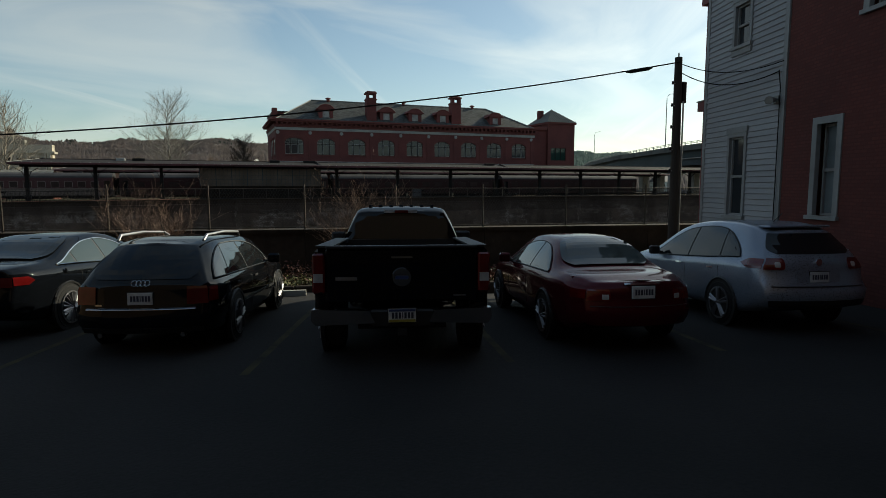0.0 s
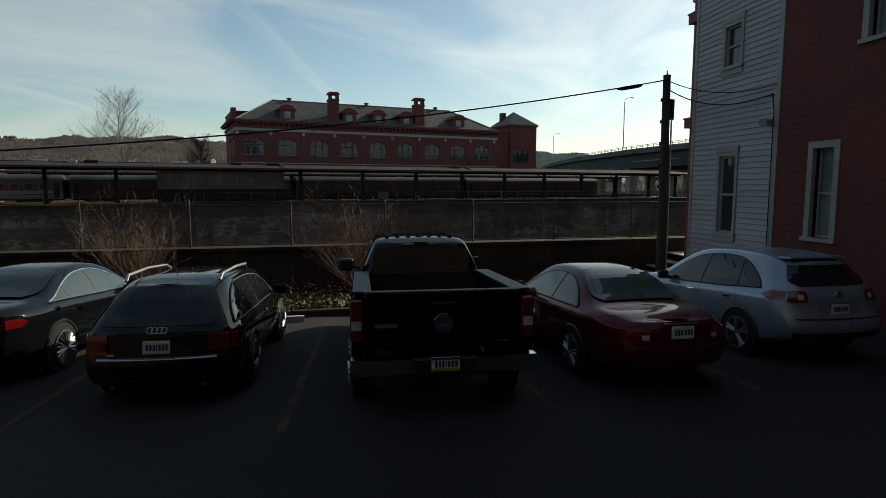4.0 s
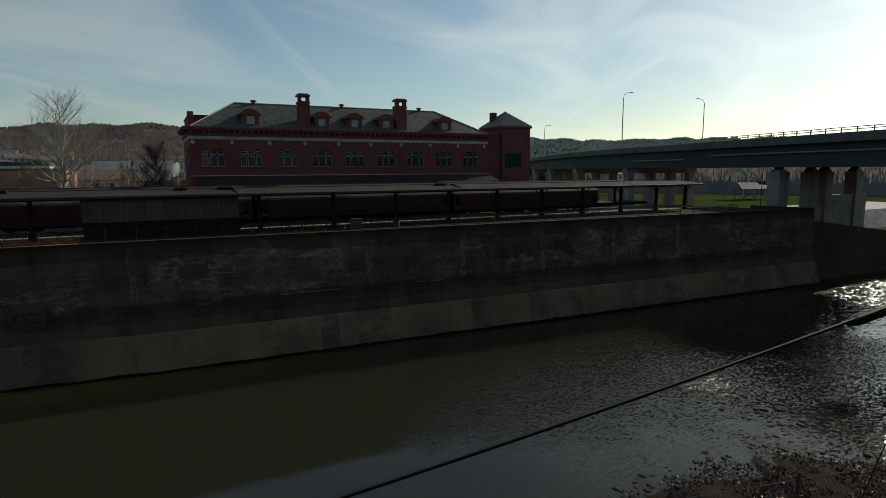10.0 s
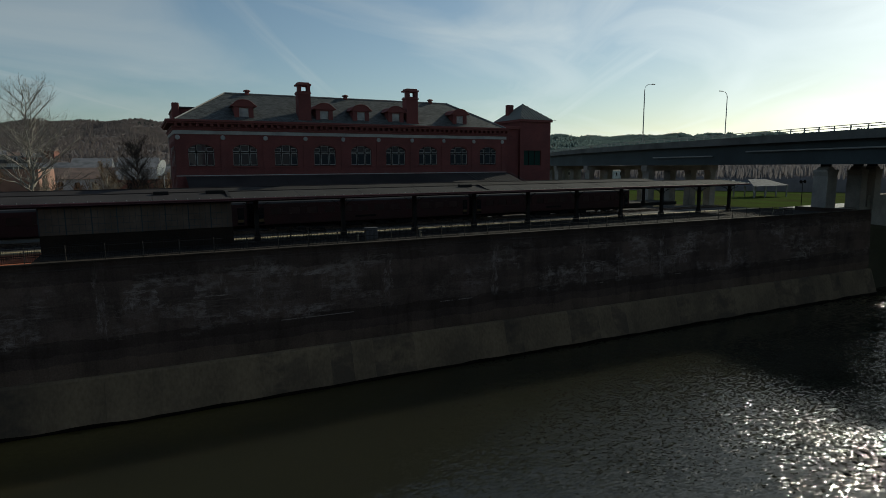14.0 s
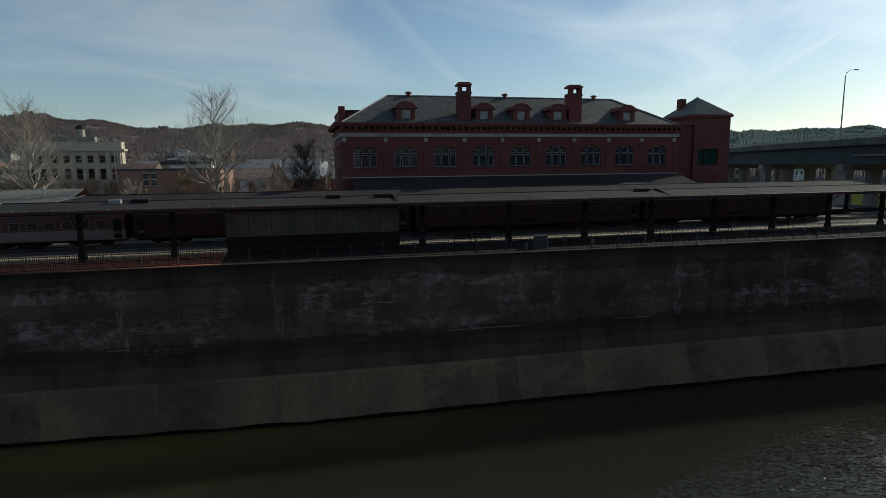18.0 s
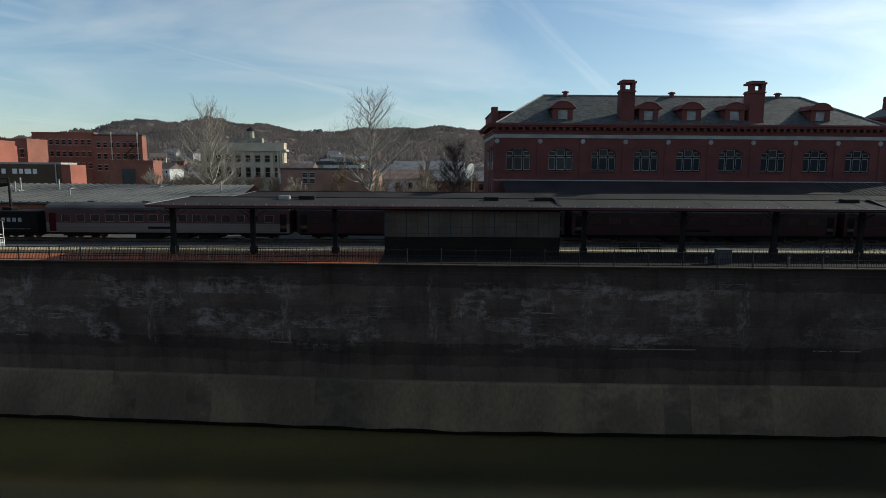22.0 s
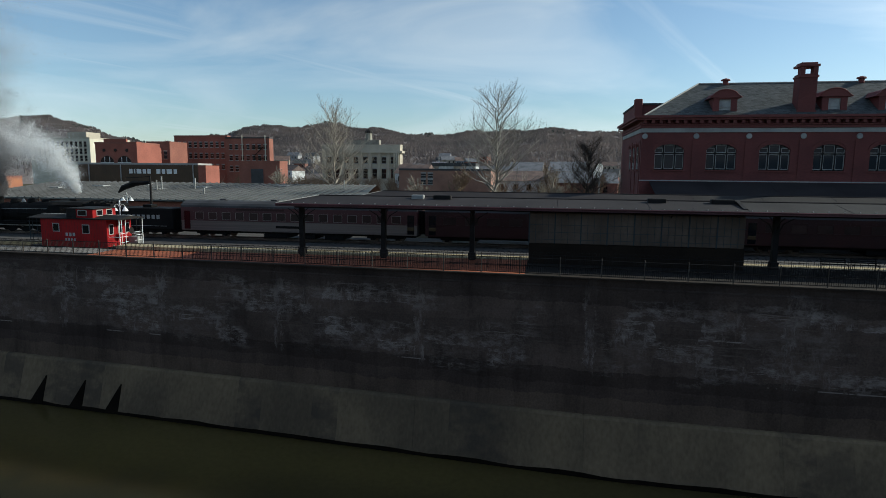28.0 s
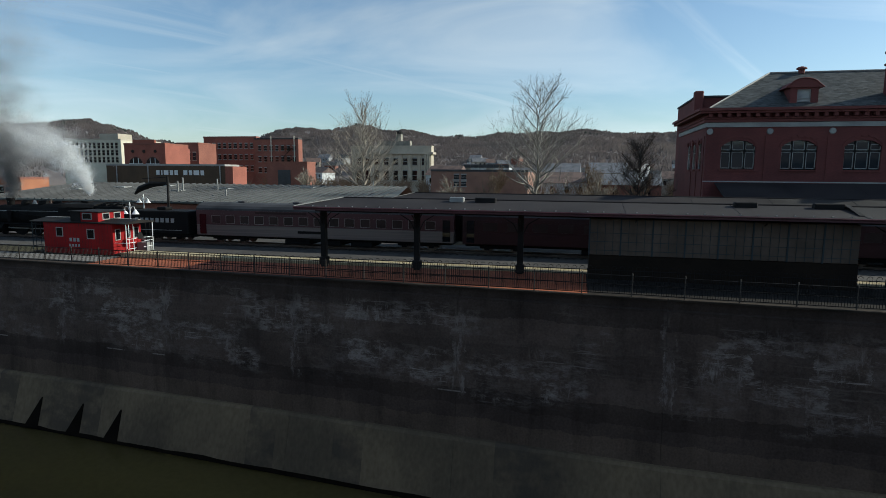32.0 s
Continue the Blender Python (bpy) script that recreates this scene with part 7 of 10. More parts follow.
def hill_h(az, r):
    """Height of the hillside at a bearing and a distance."""
    top = 7.3 + 1000 * math.tan(radians(ridge(az) - 0.12))
    t = max(0.0, min(1.0, (r - 330) / 670))
    base = top * (t ** 1.35)
    return base + (7 * noise.noise(Vector((az * 0.35, r * 0.012, 0))) + 3 * noise.noise(Vector((az * 1.3, r * 0.04, 5)))) * t - 0.5


verts, faces = [], []
AZ = [-120 + 0.75 * i for i in range(480)]
RS = [329, 330, 400, 480, 560, 640, 720, 800, 880, 950, 1000, 1100, 1500]
for az in AZ:
    for r in RS:
        s, c = math.sin(radians(az)), math.cos(radians(az))
        z = -9.0 if r < 330 else hill_h(az, r) if r <= 1000 else hill_h(az, 1000) * (0.9 if r < 1200 else 0.2)
        verts.append((r * s, 33 + r * c, z))
nr = len(RS)
for i in range(len(AZ) - 1):
    for j in range(nr - 1):
        a = i * nr + j
        faces.append((a, a + 1, a + nr + 1, a + nr))
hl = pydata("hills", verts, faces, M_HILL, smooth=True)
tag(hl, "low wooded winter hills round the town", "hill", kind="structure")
# woods on the hills: thin crowns, paled and translucent to stand in for haze
rng = np.random.RandomState(4)


def far_woods(name, count, rmin, rmax, az0, az1, wide, tall, material, label, clump=None):
    """Bare crowns as crossed upright blades, uneven at the top."""
    az = rng.uniform(az0, az1, count)
    r = rmin + (rmax - rmin) * np.sqrt(rng.uniform(0, 1, count))
    vs, k = [], 0
    for a, d in zip(az, r):
        if clump is not None and noise.noise(Vector((a * 0.5, d * 0.004, clump))) < 0.22:
            continue
        x, y, z = d * math.sin(radians(a)), 33 + d * math.cos(radians(a)), hill_h(a, d) - 0.6
        h, w, t = tall * rng.uniform(0.55, 1.25), wide * rng.uniform(0.6, 1.3), rng.uniform(0, 3.14)
        c, s = w * math.cos(t), w * math.sin(t)
        for u, v in ((c, s), (-s, c)):
            vs += [(x + e * u, y + e * v, z + h * q) for e, q in ((-0.25, 0.0), (0.25, 0.0), (1.0, rng.uniform(0.35, 0.6)), (0.75, rng.uniform(0.7, 0.9)), (rng.uniform(-0.2, 0.2), 1.0), (-0.7, rng.uniform(0.7, 0.9)), (-1.0, rng.uniform(0.35, 0.6)))]
            k += 1
    ob = pydata(name, vs, [tuple(range(7 * i, 7 * i + 7)) for i in range(k)], material)
    return tag(ob, label, "woods", kind="stuff")


# greyed and blued tree colours that carry the haze beyond the bridge
M_PARKTREE = mat("haze_greyed_park_trees", (0.20, 0.185, 0.185), 0.95, 0, 0.3, 0.4, 0.02, 0.0, (0.15, 0.14, 0.145), spec=0.0)
M_PINE = mat("haze_tinted_pines", (0.15, 0.20, 0.19), 0.95, 0, 0.35, 0.3, 0.02, 0.0, (0.11, 0.15, 0.145), spec=0.0)
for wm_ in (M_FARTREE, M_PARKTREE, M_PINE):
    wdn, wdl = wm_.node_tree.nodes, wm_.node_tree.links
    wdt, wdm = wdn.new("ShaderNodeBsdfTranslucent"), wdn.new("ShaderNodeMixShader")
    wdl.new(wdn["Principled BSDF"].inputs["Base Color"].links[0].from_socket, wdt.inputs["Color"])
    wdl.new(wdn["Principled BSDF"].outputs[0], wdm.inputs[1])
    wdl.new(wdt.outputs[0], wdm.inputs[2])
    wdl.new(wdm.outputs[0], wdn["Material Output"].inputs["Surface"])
far_woods("bare_woods", 62000, 380, 1006, -60, 30, 1.0, 3.4, M_FARTREE, "bare woods over the hillsides, haze put into their pale grey-brown")
far_woods("park_woods", 15000, 331, 520, 30, 68, 0.45, 5.5, M_PARKTREE, "bare woods at the foot of the hills beyond the park, greyed by painted haze")
far_woods("ridge_pines", 17000, 520, 1006, 30, 64, 1.5, 4.5, M_PINE, "pine woods on the hill beyond the bridge, haze put into their blue-green")
far_woods("pine_woods", 2200, 900, 1006, -56, 62, 2.0, 4.0, mat("far_pines", (0.075, 0.09, 0.072), 0.95, 0, 0.3, 0.5, 0.02, 0.0, (0.06, 0.072, 0.06)), "dark pines along the ridge", 4.0)

# houses on the lower slopes
M_HW = [mat("house_white", (0.62, 0.62, 0.6), 0.8, 0, 0.1), mat("house_grey", (0.34, 0.34, 0.34), 0.8, 0, 0.1), mat("house_brick", (0.25, 0.10, 0.07), 0.85, 0, 0.15), mat("house_tan", (0.42, 0.36, 0.28), 0.85, 0, 0.1)]
M_HR = [M_TAR, mat("house_roof_grey", (0.16, 0.16, 0.17), 0.8), mat("house_roof_brown", (0.15, 0.10, 0.08), 0.8)]
for k in range(46):
    az = rng.uniform(-40, 9) if k < 40 else rng.uniform(36, 52)
    r = rng.uniform(300, 560)
    x, y = r * math.sin(radians(az)), 33 + r * math.cos(radians(az))
    z = max(0.3, hill_h(az, r)) - 0.6
    w_, d_, h_ = rng.uniform(7, 13), rng.uniform(7, 10), rng.uniform(5, 8)
    hs = thing("town_house", "small distant house among bare trees", "house", pose(x, y, z, 0, 0, rng.uniform(-25, 25)), group="distant houses")
    part("wall", bx(-w_ / 2, w_ / 2, -d_ / 2, d_ / 2, 0, h_), M_HW[k % 4], hs)
    part("roof", pr([(-d_ / 2 - 0.4, h_ - 0.1), (d_ / 2 + 0.4, h_ - 0.1), (0, h_ + 3.0)], "x", -w_ / 2 - 0.4, w_ / 2 + 0.4), M_HR[k % 3], hs)
    for i in range(3):
        part("window", bx(-w_ / 2 + w_ * (i + 0.6) / 3.6, -w_ / 2 + w_ * (i + 0.6) / 3.6 + 1.0, -d_ / 2 - 0.05, -d_ / 2 - 0.005, h_ - 2.6, h_ - 1.0), M_GLASSDK, hs)
# roofs and low trees of the streets behind the station
for k in range(54):
    x, y = rng.uniform(-70, 60), rng.uniform(185, 330)
    if -88 < x < -42 and y < 258 or x > 12 and y < 200:
        continue
    w_, d_, h_ = rng.uniform(8, 17), rng.uniform(8, 14), rng.uniform(4.5, 8.5)
    hs = thing("town_house", "town house in a back street behind the station", "house", pose(x, y, -0.3, 0, 0, rng.uniform(-12, 12)), group="distant houses")
    part("wall", bx(-w_ / 2, w_ / 2, -d_ / 2, d_ / 2, 0, h_), M_HW[(k * 7) % 4], hs)
    part("roof", pr([(-d_ / 2 - 0.4, h_ - 0.1), (d_ / 2 + 0.4, h_ - 0.1), (0, h_ + 2.6)], "x", -w_ / 2 - 0.4, w_ / 2 + 0.4), M_HR[(k * 5) % 3], hs)
    for i in range(4):
        part("window", bx(-w_ / 2 + w_ * (i + 0.5) / 4.4, -w_ / 2 + w_ * (i + 0.5) / 4.4 + 1.0, -d_ / 2 - 0.05, -d_ / 2 - 0.005, h_ - 2.4, h_ - 0.9), M_GLASSDK, hs)
vt, ft = [], []
for k in range(26000):                               # twiggy scrub and street trees, a haze of fine stems
    c = rng.randint(0, 420)
    cx, cy = -95 + 170 * ((c * 0.61803) % 1.0), 150 + 200 * ((c * 0.41421) % 1.0)
    if cx > 10 and cy < 190:
        continue
    a, e = rng.uniform(0, 6.283), rng.uniform(0.2, 1.0)
    x, y, z = cx + 2.6 * math.cos(a) * e * 0.4, cy + 2.6 * math.sin(a) * e * 0.4, rng.uniform(0.5, 4.0)
    x1, y1, z1 = cx + 3.4 * math.cos(a) * e, cy + 3.4 * math.sin(a) * e, z + rng.uniform(1.2, 3.2)
    b = len(vt)
    vt += [(x - 0.06, y, z), (x + 0.06, y, z), (x1, y1, z1)]
    ft.append((b, b + 1, b + 2))
tag(pydata("street_scrub", vt, ft, M_TWIG), "brown bare street trees and scrub among the houses", "trees", kind="stuff")
# terrace row with white fronts
for i in range(6):
    x = -39 + 2.6 * i
    tr = thing("terrace_house", "white-fronted terrace house beyond the warehouse", "house", group="terrace row")
    part("wall", bx(x, x + 2.5, 232, 242, 0.3, 9.3), M_HW[0 if i % 3 else 3], tr)
    part("roof", bx(x, x + 2.5, 231.7, 242, 9.303, 10.4), M_TAR, tr)
    for z in (6.6, 4.0):
        part("window", bx(x + 0.8, x + 1.7, 231.94, 231.99, z, z + 1.5), M_GLASSDK, tr)
wt = thing("satellite_dish", "white satellite dish on a post beside the dark tree", "dish", pose(10.2, 146, 0.3))
part("post", tb([(0, 0, 0), (0, 0, 7.0)], 0.12, 8), M_STEEL, wt)
bm = bmesh.new()
aim = Vector((-0.86, -0.42, 0.28)).normalized()
side_ = aim.cross(Vector((0, 0, 1))).normalized()
up_ = side_.cross(aim)
rings = [[bm.verts.new(Vector((0, 0, 7.2)) + aim * (0.45 * q * q) + (side_ * math.cos(6.2832 * k / 24) + up_ * math.sin(6.2832 * k / 24)) * 1.65 * q) for k in range(24)] for q in (0.05, 0.4, 0.7, 0.9, 1.0)]
for a, b in zip(rings, rings[1:]):
    for k in range(24):
        bm.faces.new((a[k], a[(k + 1) % 24], b[(k + 1) % 24], b[k]))
bm.faces.new(rings[0])
bmesh.ops.solidify(bm, geom=bm.faces[:], thickness=0.05)
part("dish", bm, M_WHITE, wt, smooth=True)
part("feed_arm", tb([Vector((0, 0, 7.2)), Vector((0, 0, 7.2)) + aim * 1.3], 0.04, 5), M_STEEL, wt)


# ---- bare trees ----
def bare_tree(name, x, y, z, h, spread, seed, material, label, levels=5, r0=0.28, trunk=0.28, sides=5, fan=3, lift=0.22, leader=0, cat="tree"):
    """Tapered trunk with forked limbs; the fine crown is a mesh of twigs."""
    rnd = random.Random(seed)
    t = thing(name, label, cat, pose(x, y, z), group="bare trees")
    wood, crown = bmesh.new(), bmesh.new()

    def limb(p, d, length, r, lev):
        n = 4 if lev < 3 else 3
        pts, rad = [p.copy()], [r]
        q = p.copy()
        dd = d.copy()
        for i in range(n):
            dd = (dd + Vector((rnd.uniform(-1, 1), rnd.uniform(-1, 1), rnd.uniform(-0.5, 0.9))) * (0.13 + 0.04 * lev)).normalized()
            q = q + dd * (length / n)
            pts.append(q.copy())
            rad.append(max(0.006, r * (1 - 0.42 * (i + 1) / n)))
        tube(wood if lev < 3 else crown, pts, rad, sides if lev < 2 else (4 if lev < 3 else 3), cap=lev < 3)
        if lev >= levels:
            return
        kids = fan + (1 if lev in (1, 2) else 0)
        for k in range(kids):
            i = rnd.randint(1, n)
            a = rnd.uniform(0, 2 * math.pi)
            side = Vector((math.cos(a), math.sin(a), 0))
            nd = (dd * rnd.uniform(0.55, 0.95) + side * rnd.uniform(0.35, 0.85) * spread + Vector((0, 0, lift))).normalized()
            limb(pts[i], nd, length * rnd.uniform(0.52, 0.74), rad[i] * 0.52, lev + 1)
        limb(pts[-1], dd, length * 0.6, rad[-1] * 0.9, lev + 1)

    if leader:                                       # one stem to the top with rising side limbs
        pts = [Vector((0.25 * rnd.uniform(-1, 1) * (i > 1), 0.25 * rnd.uniform(-1, 1) * (i > 1), h * i / 11)) for i in range(12)]
        rad = [r0 * (1 - 0.92 * i / 11) for i in range(12)]
        tube(wood, pts, rad, 7, cap=True)
        for k in range(leader):
            f = 2.2 + 8.4 * (k + rnd.uniform(0, 0.8)) / leader
            i = int(f)
            p = pts[i].lerp(pts[i + 1], f - i)
            a = 2.4 * k + rnd.uniform(-0.5, 0.5)
            g = f / 11
            side = Vector((math.cos(a), math.sin(a), 0))
            limb(p, (side * spread + Vector((0, 0, 0.55 + 0.9 * g))).normalized(), h * 0.30 * (1.15 - 0.75 * g) * rnd.uniform(0.75, 1.2), max(0.08, rad[i] * 0.6), 2)
    else:
        limb(Vector((0, 0, 0)), Vector((rnd.uniform(-0.08, 0.08), 0, 1)), h * trunk, r0, 0)
    part("trunk", wood, material, t)
    part("crown", crown, material, t, "fine bare twigs")
    # to the wanted height
    top = max(v.co.z for ob in t.children for v in ob.data.vertices)
    t.scale = (h / top,) * 3
    return t


bare_tree("sycamore_tree", -31.8, 108.8 + 8, 0.2, 19.0, 1.35, 11, M_BARK, "tall pale-barked bare tree behind the freight shed", 5, 0.30, 0.24, fan=3, lift=0.25, leader=36)
bare_tree("sycamore_tree", -6.8, 113.5, 0.2, 20.2, 1.4, 5, mat("pale_bark", (0.32, 0.29, 0.24), 0.9, 0, 0.3, 8, 0.8, 0.3, (0.18, 0.16, 0.125)), "tall bare sycamore with whitish limbs", 5, 0.30, 0.22, fan=3, lift=0.25, leader=36)
bare_tree("dark_bare_tree", 5.7, 112.5, 0.2, 12.4, 1.3, 23, M_BARKDARK, "dense dark bare tree by the station", 5, 0.19, 0.15, fan=4, lift=0.3, leader=34)
bare_tree("bare_tree", 76.5, 120, 0.0, 13.0, 0.7, 31, M_BARKDARK, "bare tree beyond the station tower", 5, 0.24, 0.25)
for i, (x, y, h) in enumerate(((0.5, 126, 8), (-14, 128, 8.5), (-20, 124, 7), (11, 150, 7.5), (-44, 124, 8), (1.5, 140, 9), (-9, 140, 8))):
    bare_tree("bare_tree", x, y, 0.2, h, 0.9, 40 + i, M_TWIG if i % 2 else M_BARK, "small bare brownish tree in the town", 5, 0.16, 0.2)

# ---- steam and smoke of the locomotive ----
def vapour(name, path, count, size, material, label, seed, puffs):
    """A plume of fine flecks, strewn in puffs round a path of (x, y, z, radius, density)."""
    r_ = np.random.RandomState(seed)
    n = len(path) - 1
    w = np.array([0.5 * (a[4] + b[4]) for a, b in zip(path, path[1:])])
    mids, rads = [], []
    for i in r_.choice(n, puffs, p=w / w.sum()):
        f = r_.uniform()
        a, b = np.array(path[i][:4]), np.array(path[i + 1][:4])
        c = a + (b - a) * f
        mids.append(c[:3] + r_.normal(0, 0.55, 3) * c[3])
        rads.append(c[3] * r_.uniform(0.22, 0.6))
    mids, rads = np.array(mids), np.array(rads)
    own = r_.choice(puffs, count)
    mid = mids[own] + r_.normal(0, 1.0, (count, 3)) * np.minimum(1.0, r_.uniform(0.2, 1.3, (count, 1))) * 0.95 * rads[own][:, None]
    pts = mid[:, None, :] + r_.uniform(-1, 1, (count, 3, 3)) * (size * r_.uniform(0.5, 1.4, count))[:, None, None]
    ob = pydata(name, pts.reshape(-1, 3).tolist(), np.arange(3 * count).reshape(-1, 3).tolist(), material)
    return tag(ob, label, "smoke", kind="stuff")


def vapour_mat(name, col):
    m = bpy.data.materials.new(name)
    m.use_nodes = True
    n, l = m.node_tree.nodes, m.node_tree.links
    n.clear()
    out, df, tl, ad = n.new("ShaderNodeOutputMaterial"), n.new("ShaderNodeBsdfDiffuse"), n.new("ShaderNodeBsdfTranslucent"), n.new("ShaderNodeMixShader")
    df.inputs["Color"].default_value = tl.inputs["Color"].default_value = (*col, 1)
    ad.inputs["Fac"].default_value = 0.5
    l.new(df.outputs[0], ad.inputs[1])
    l.new(tl.outputs[0], ad.inputs[2])
    l.new(ad.outputs[0], out.inputs["Surface"])
    return m


vapour("steam_cloud", [(-49.4, 86.2, 4.9, 0.25, 2.0), (-50.2, 86.3, 6.2, 0.55, 3.5), (-51.8, 86.5, 8.2, 1.2, 6.0), (-54.5, 86.6, 9.8, 1.9, 6.5), (-58.5, 87.0, 10.6, 2.2, 5.5), (-64.0, 87.0, 11.2, 2.7, 6.0), (-72.0, 87.0, 12.0, 3.4, 6.0)], 300000, 0.030, vapour_mat("white_steam", (0.86, 0.86, 0.85)), "white steam blown from the locomotive", 3, 420)
vapour("smoke_column", [(-58.7, 86.0, 4.4, 0.35, 1.5), (-59.0, 86.0, 7.0, 0.9, 3.0), (-60.0, 86.2, 11.0, 2.0, 3.2), (-60.2, 86.3, 17.0, 3.4, 3.2), (-61.5, 86.5, 24.0, 4.6, 2.4), (-64, 86.5, 31.0, 6.0, 1.6)], 280000, 0.034, vapour_mat("grey_smoke", (0.34, 0.33, 0.32)), "grey-brown smoke rising from the locomotive's funnel", 8, 520)

# ---- houses beside the lot, unseen blocks behind it ----
HC = Vector((13.38, 11.35, 0))                 # far corner of the sided house
HA, HN = Vector((-0.306, -0.952, 0)), Vector((0.952, -0.306, 0))   # along the wall toward the street, and into the house


def hp(s, n, z):
    p = HC + HA * s + HN * n
    return Vector((p.x, p.y, z))


def hbox(s0, s1, n0, n1, z0, z1):
    """A box in the house's own directions: s along its wall, n into it."""
    bm = bmesh.new()
    v = [bm.verts.new(hp(s, n, z)) for s in (s0, s1) for n in (n0, n1) for z in (z0, z1)]
    for f in ((0, 1, 3, 2), (4, 6, 7, 5), (0, 4, 5, 1), (2, 3, 7, 6), (1, 5, 7, 3), (0, 2, 6, 4)):
        bm.faces.new([v[i] for i in f])
    bmesh.ops.recalc_face_normals(bm, faces=bm.faces[:])
    return bm


M_TRIMW = mat("greyed_white_trim", (0.30, 0.30, 0.295), 0.6, 0, 0.15, 10, 0.8, 0.05, (0.23, 0.23, 0.225))
M_FOUND = mat("grey_painted_foundation", (0.20, 0.22, 0.26), 0.8, 0, 0.2, 8, 0.8, 0.15, (0.14, 0.15, 0.18))
M_CURTAIN = mat("window_interior", (0.16, 0.19, 0.20), 0.6, 0, 0.25, 2, 1, 0.0, (0.07, 0.08, 0.085))


def sash_window(parent, s0, s1, z0, z1, deep=0.10, trim=0.10, mid=True, shade=None):
    """A double-hung window with wide white trim on the house wall."""
    w = new("window")
    w.parent = parent
    for q in ((s0, s0 + trim, z0, z1), (s1 - trim, s1, z0, z1), (s0 + trim, s1 - trim, z1 - trim, z1), (s0 - 0.04, s1 + 0.04, z0 - 0.08, z0)):
        part("trim", hbox(q[0], q[1], -0.045 if q[3] > z0 else -0.09, 0.05, q[2], q[3]), M_TRIMW, w, "white painted trim")
    a, b, c, d = s0 + trim, s1 - trim, z0, z1 - trim
    part("pane", hbox(a, b, deep - 0.02, deep - 0.01, c, d), shade or M_GLASS, w)
    f = 0.05
    m = (c + d) / 2
    for q in ((a, a + f, c, d), (b - f, b, c, d), (a + f, b - f, c, c + f), (a + f, b - f, d - f, d)) + (((a + f, b - f, m - 0.03, m + 0.03),) if mid else ()):
        part("sash", hbox(q[0], q[1], deep - 0.07, deep - 0.022, q[2], q[3]), M_TRIMW, w)
    return w


house = thing("sided_house", "tall narrow house in pale grey vinyl siding on a grey foundation", "house")
OPEN = [(1.28, 2.14, 1.66, 3.75), (1.28, 2.12, 5.93, 7.03), (1.28, 2.12, 9.12, 10.5)]
part("core", hbox(0.012, 3.49, 0.12, 8.0, 0.70, 15.0), M_FOUND, house)
part("foundation", hbox(0.02, 3.49, 0.03, 8.0, -0.9, 0.70), M_FOUND, house, "grey painted foundation")
part("corner_board", hbox(-0.03, 0.10, -0.03, 0.10, 0.68, 15.0), M_TRIMW, house)
part("corner_board", hbox(3.41, 3.55, -0.05, 0.10, 0.68, 15.0), M_TRIMW, house, "white downpipe and corner board")
H_BOARD = 0.137
z = 0.71
while z < 14.9:
    segs = [(0.10, 3.41)]
    for a, b, c, d in OPEN:
        if z + H_BOARD > c - 0.08 and z < d:
            segs = [(p, q) for s in segs for p, q in ((s[0], a), (b, s[1]))]
    for a, b in segs:
        bm = bmesh.new()
        sec = [(-0.012, z), (-0.022, z + 0.012), (0.0, z + H_BOARD), (0.02, z + H_BOARD), (0.02, z)]
        v0, v1 = [bm.verts.new(hp(a, n, zz)) for n, zz in sec], [bm.verts.new(hp(b, n, zz)) for n, zz in sec]
        for i in range(5):
            bm.faces.new((v0[i], v0[(i + 1) % 5], v1[(i + 1) % 5], v1[i]))
        bm.faces.new(v0[::-1]), bm.faces.new(v1)
        bmesh.ops.recalc_face_normals(bm, faces=bm.faces[:])
        part("siding_board", bm, M_SIDING, house)
    z += H_BOARD
for o in OPEN:
    w = sash_window(house, *o)
    part("head_casing", hbox(o[0] - 0.03, o[1] + 0.03, -0.06, 0.05, o[3] + 0.002, o[3] + 0.145), M_TRIMW, w)
    part("apron", hbox(o[0], o[1], -0.05, 0.05, o[2] - 0.225, o[2] - 0.082), M_TRIMW, w)
part("end_wall", hbox(0.002, 0.011, 0.10, 8.0, 0.70, 12.0), M_SIDING, house)
part("roof_edge", hbox(-0.4, 3.7, -0.35, 8.2, 12.0, 12.25), M_WHITE, house)
# twin floodlight on the siding
fl = thing("floodlight", "pair of pale outdoor floodlights on the siding", "lamp")
part("base", hbox(3.15, 3.33, -0.06, -0.025, 4.28, 4.44), M_STEEL, fl)
for s in (-1, 1):
    a = hp(3.24 + 0.05 * s, -0.1, 4.36)
    part("lamp_head", tb([a, a + Vector((-0.16, 0.02 * s - 0.05, -0.02)), a + Vector((-0.24, 0.03 * s - 0.07, -0.04))], [0.045, 0.075, 0.09], 10), M_STEEL, fl)

brick = thing("brick_building", "dark red painted brick building beside the parking lot", "building")
B0, B1 = 3.57, 22.0
BWIN = [(4.50, 5.34, 1.80, 3.80), (5.65, 6.65, 5.62, 7.9), (9.0, 9.9, 1.70, 3.95), (10.6, 11.6, 6.05, 8.25)]
part("core", hbox(B0, B1, 0.42, 12.0, -0.8, 15.5), M_REDBRICK, brick)
ss = sorted({B0, B1, *[v for w in BWIN for v in w[:2]]})
for a, b in zip(ss, ss[1:]):
    cuts = [w for w in BWIN if w[0] <= a and b <= w[1]]
    zz = -0.8
    for w in sorted(cuts, key=lambda w: w[2]):
        part("wall", hbox(a, b, -0.02, 0.418, zz, w[2]), M_REDBRICK, brick)
        zz = w[3]
    part("wall", hbox(a, b, -0.02, 0.418, zz, 15.5), M_REDBRICK, brick)
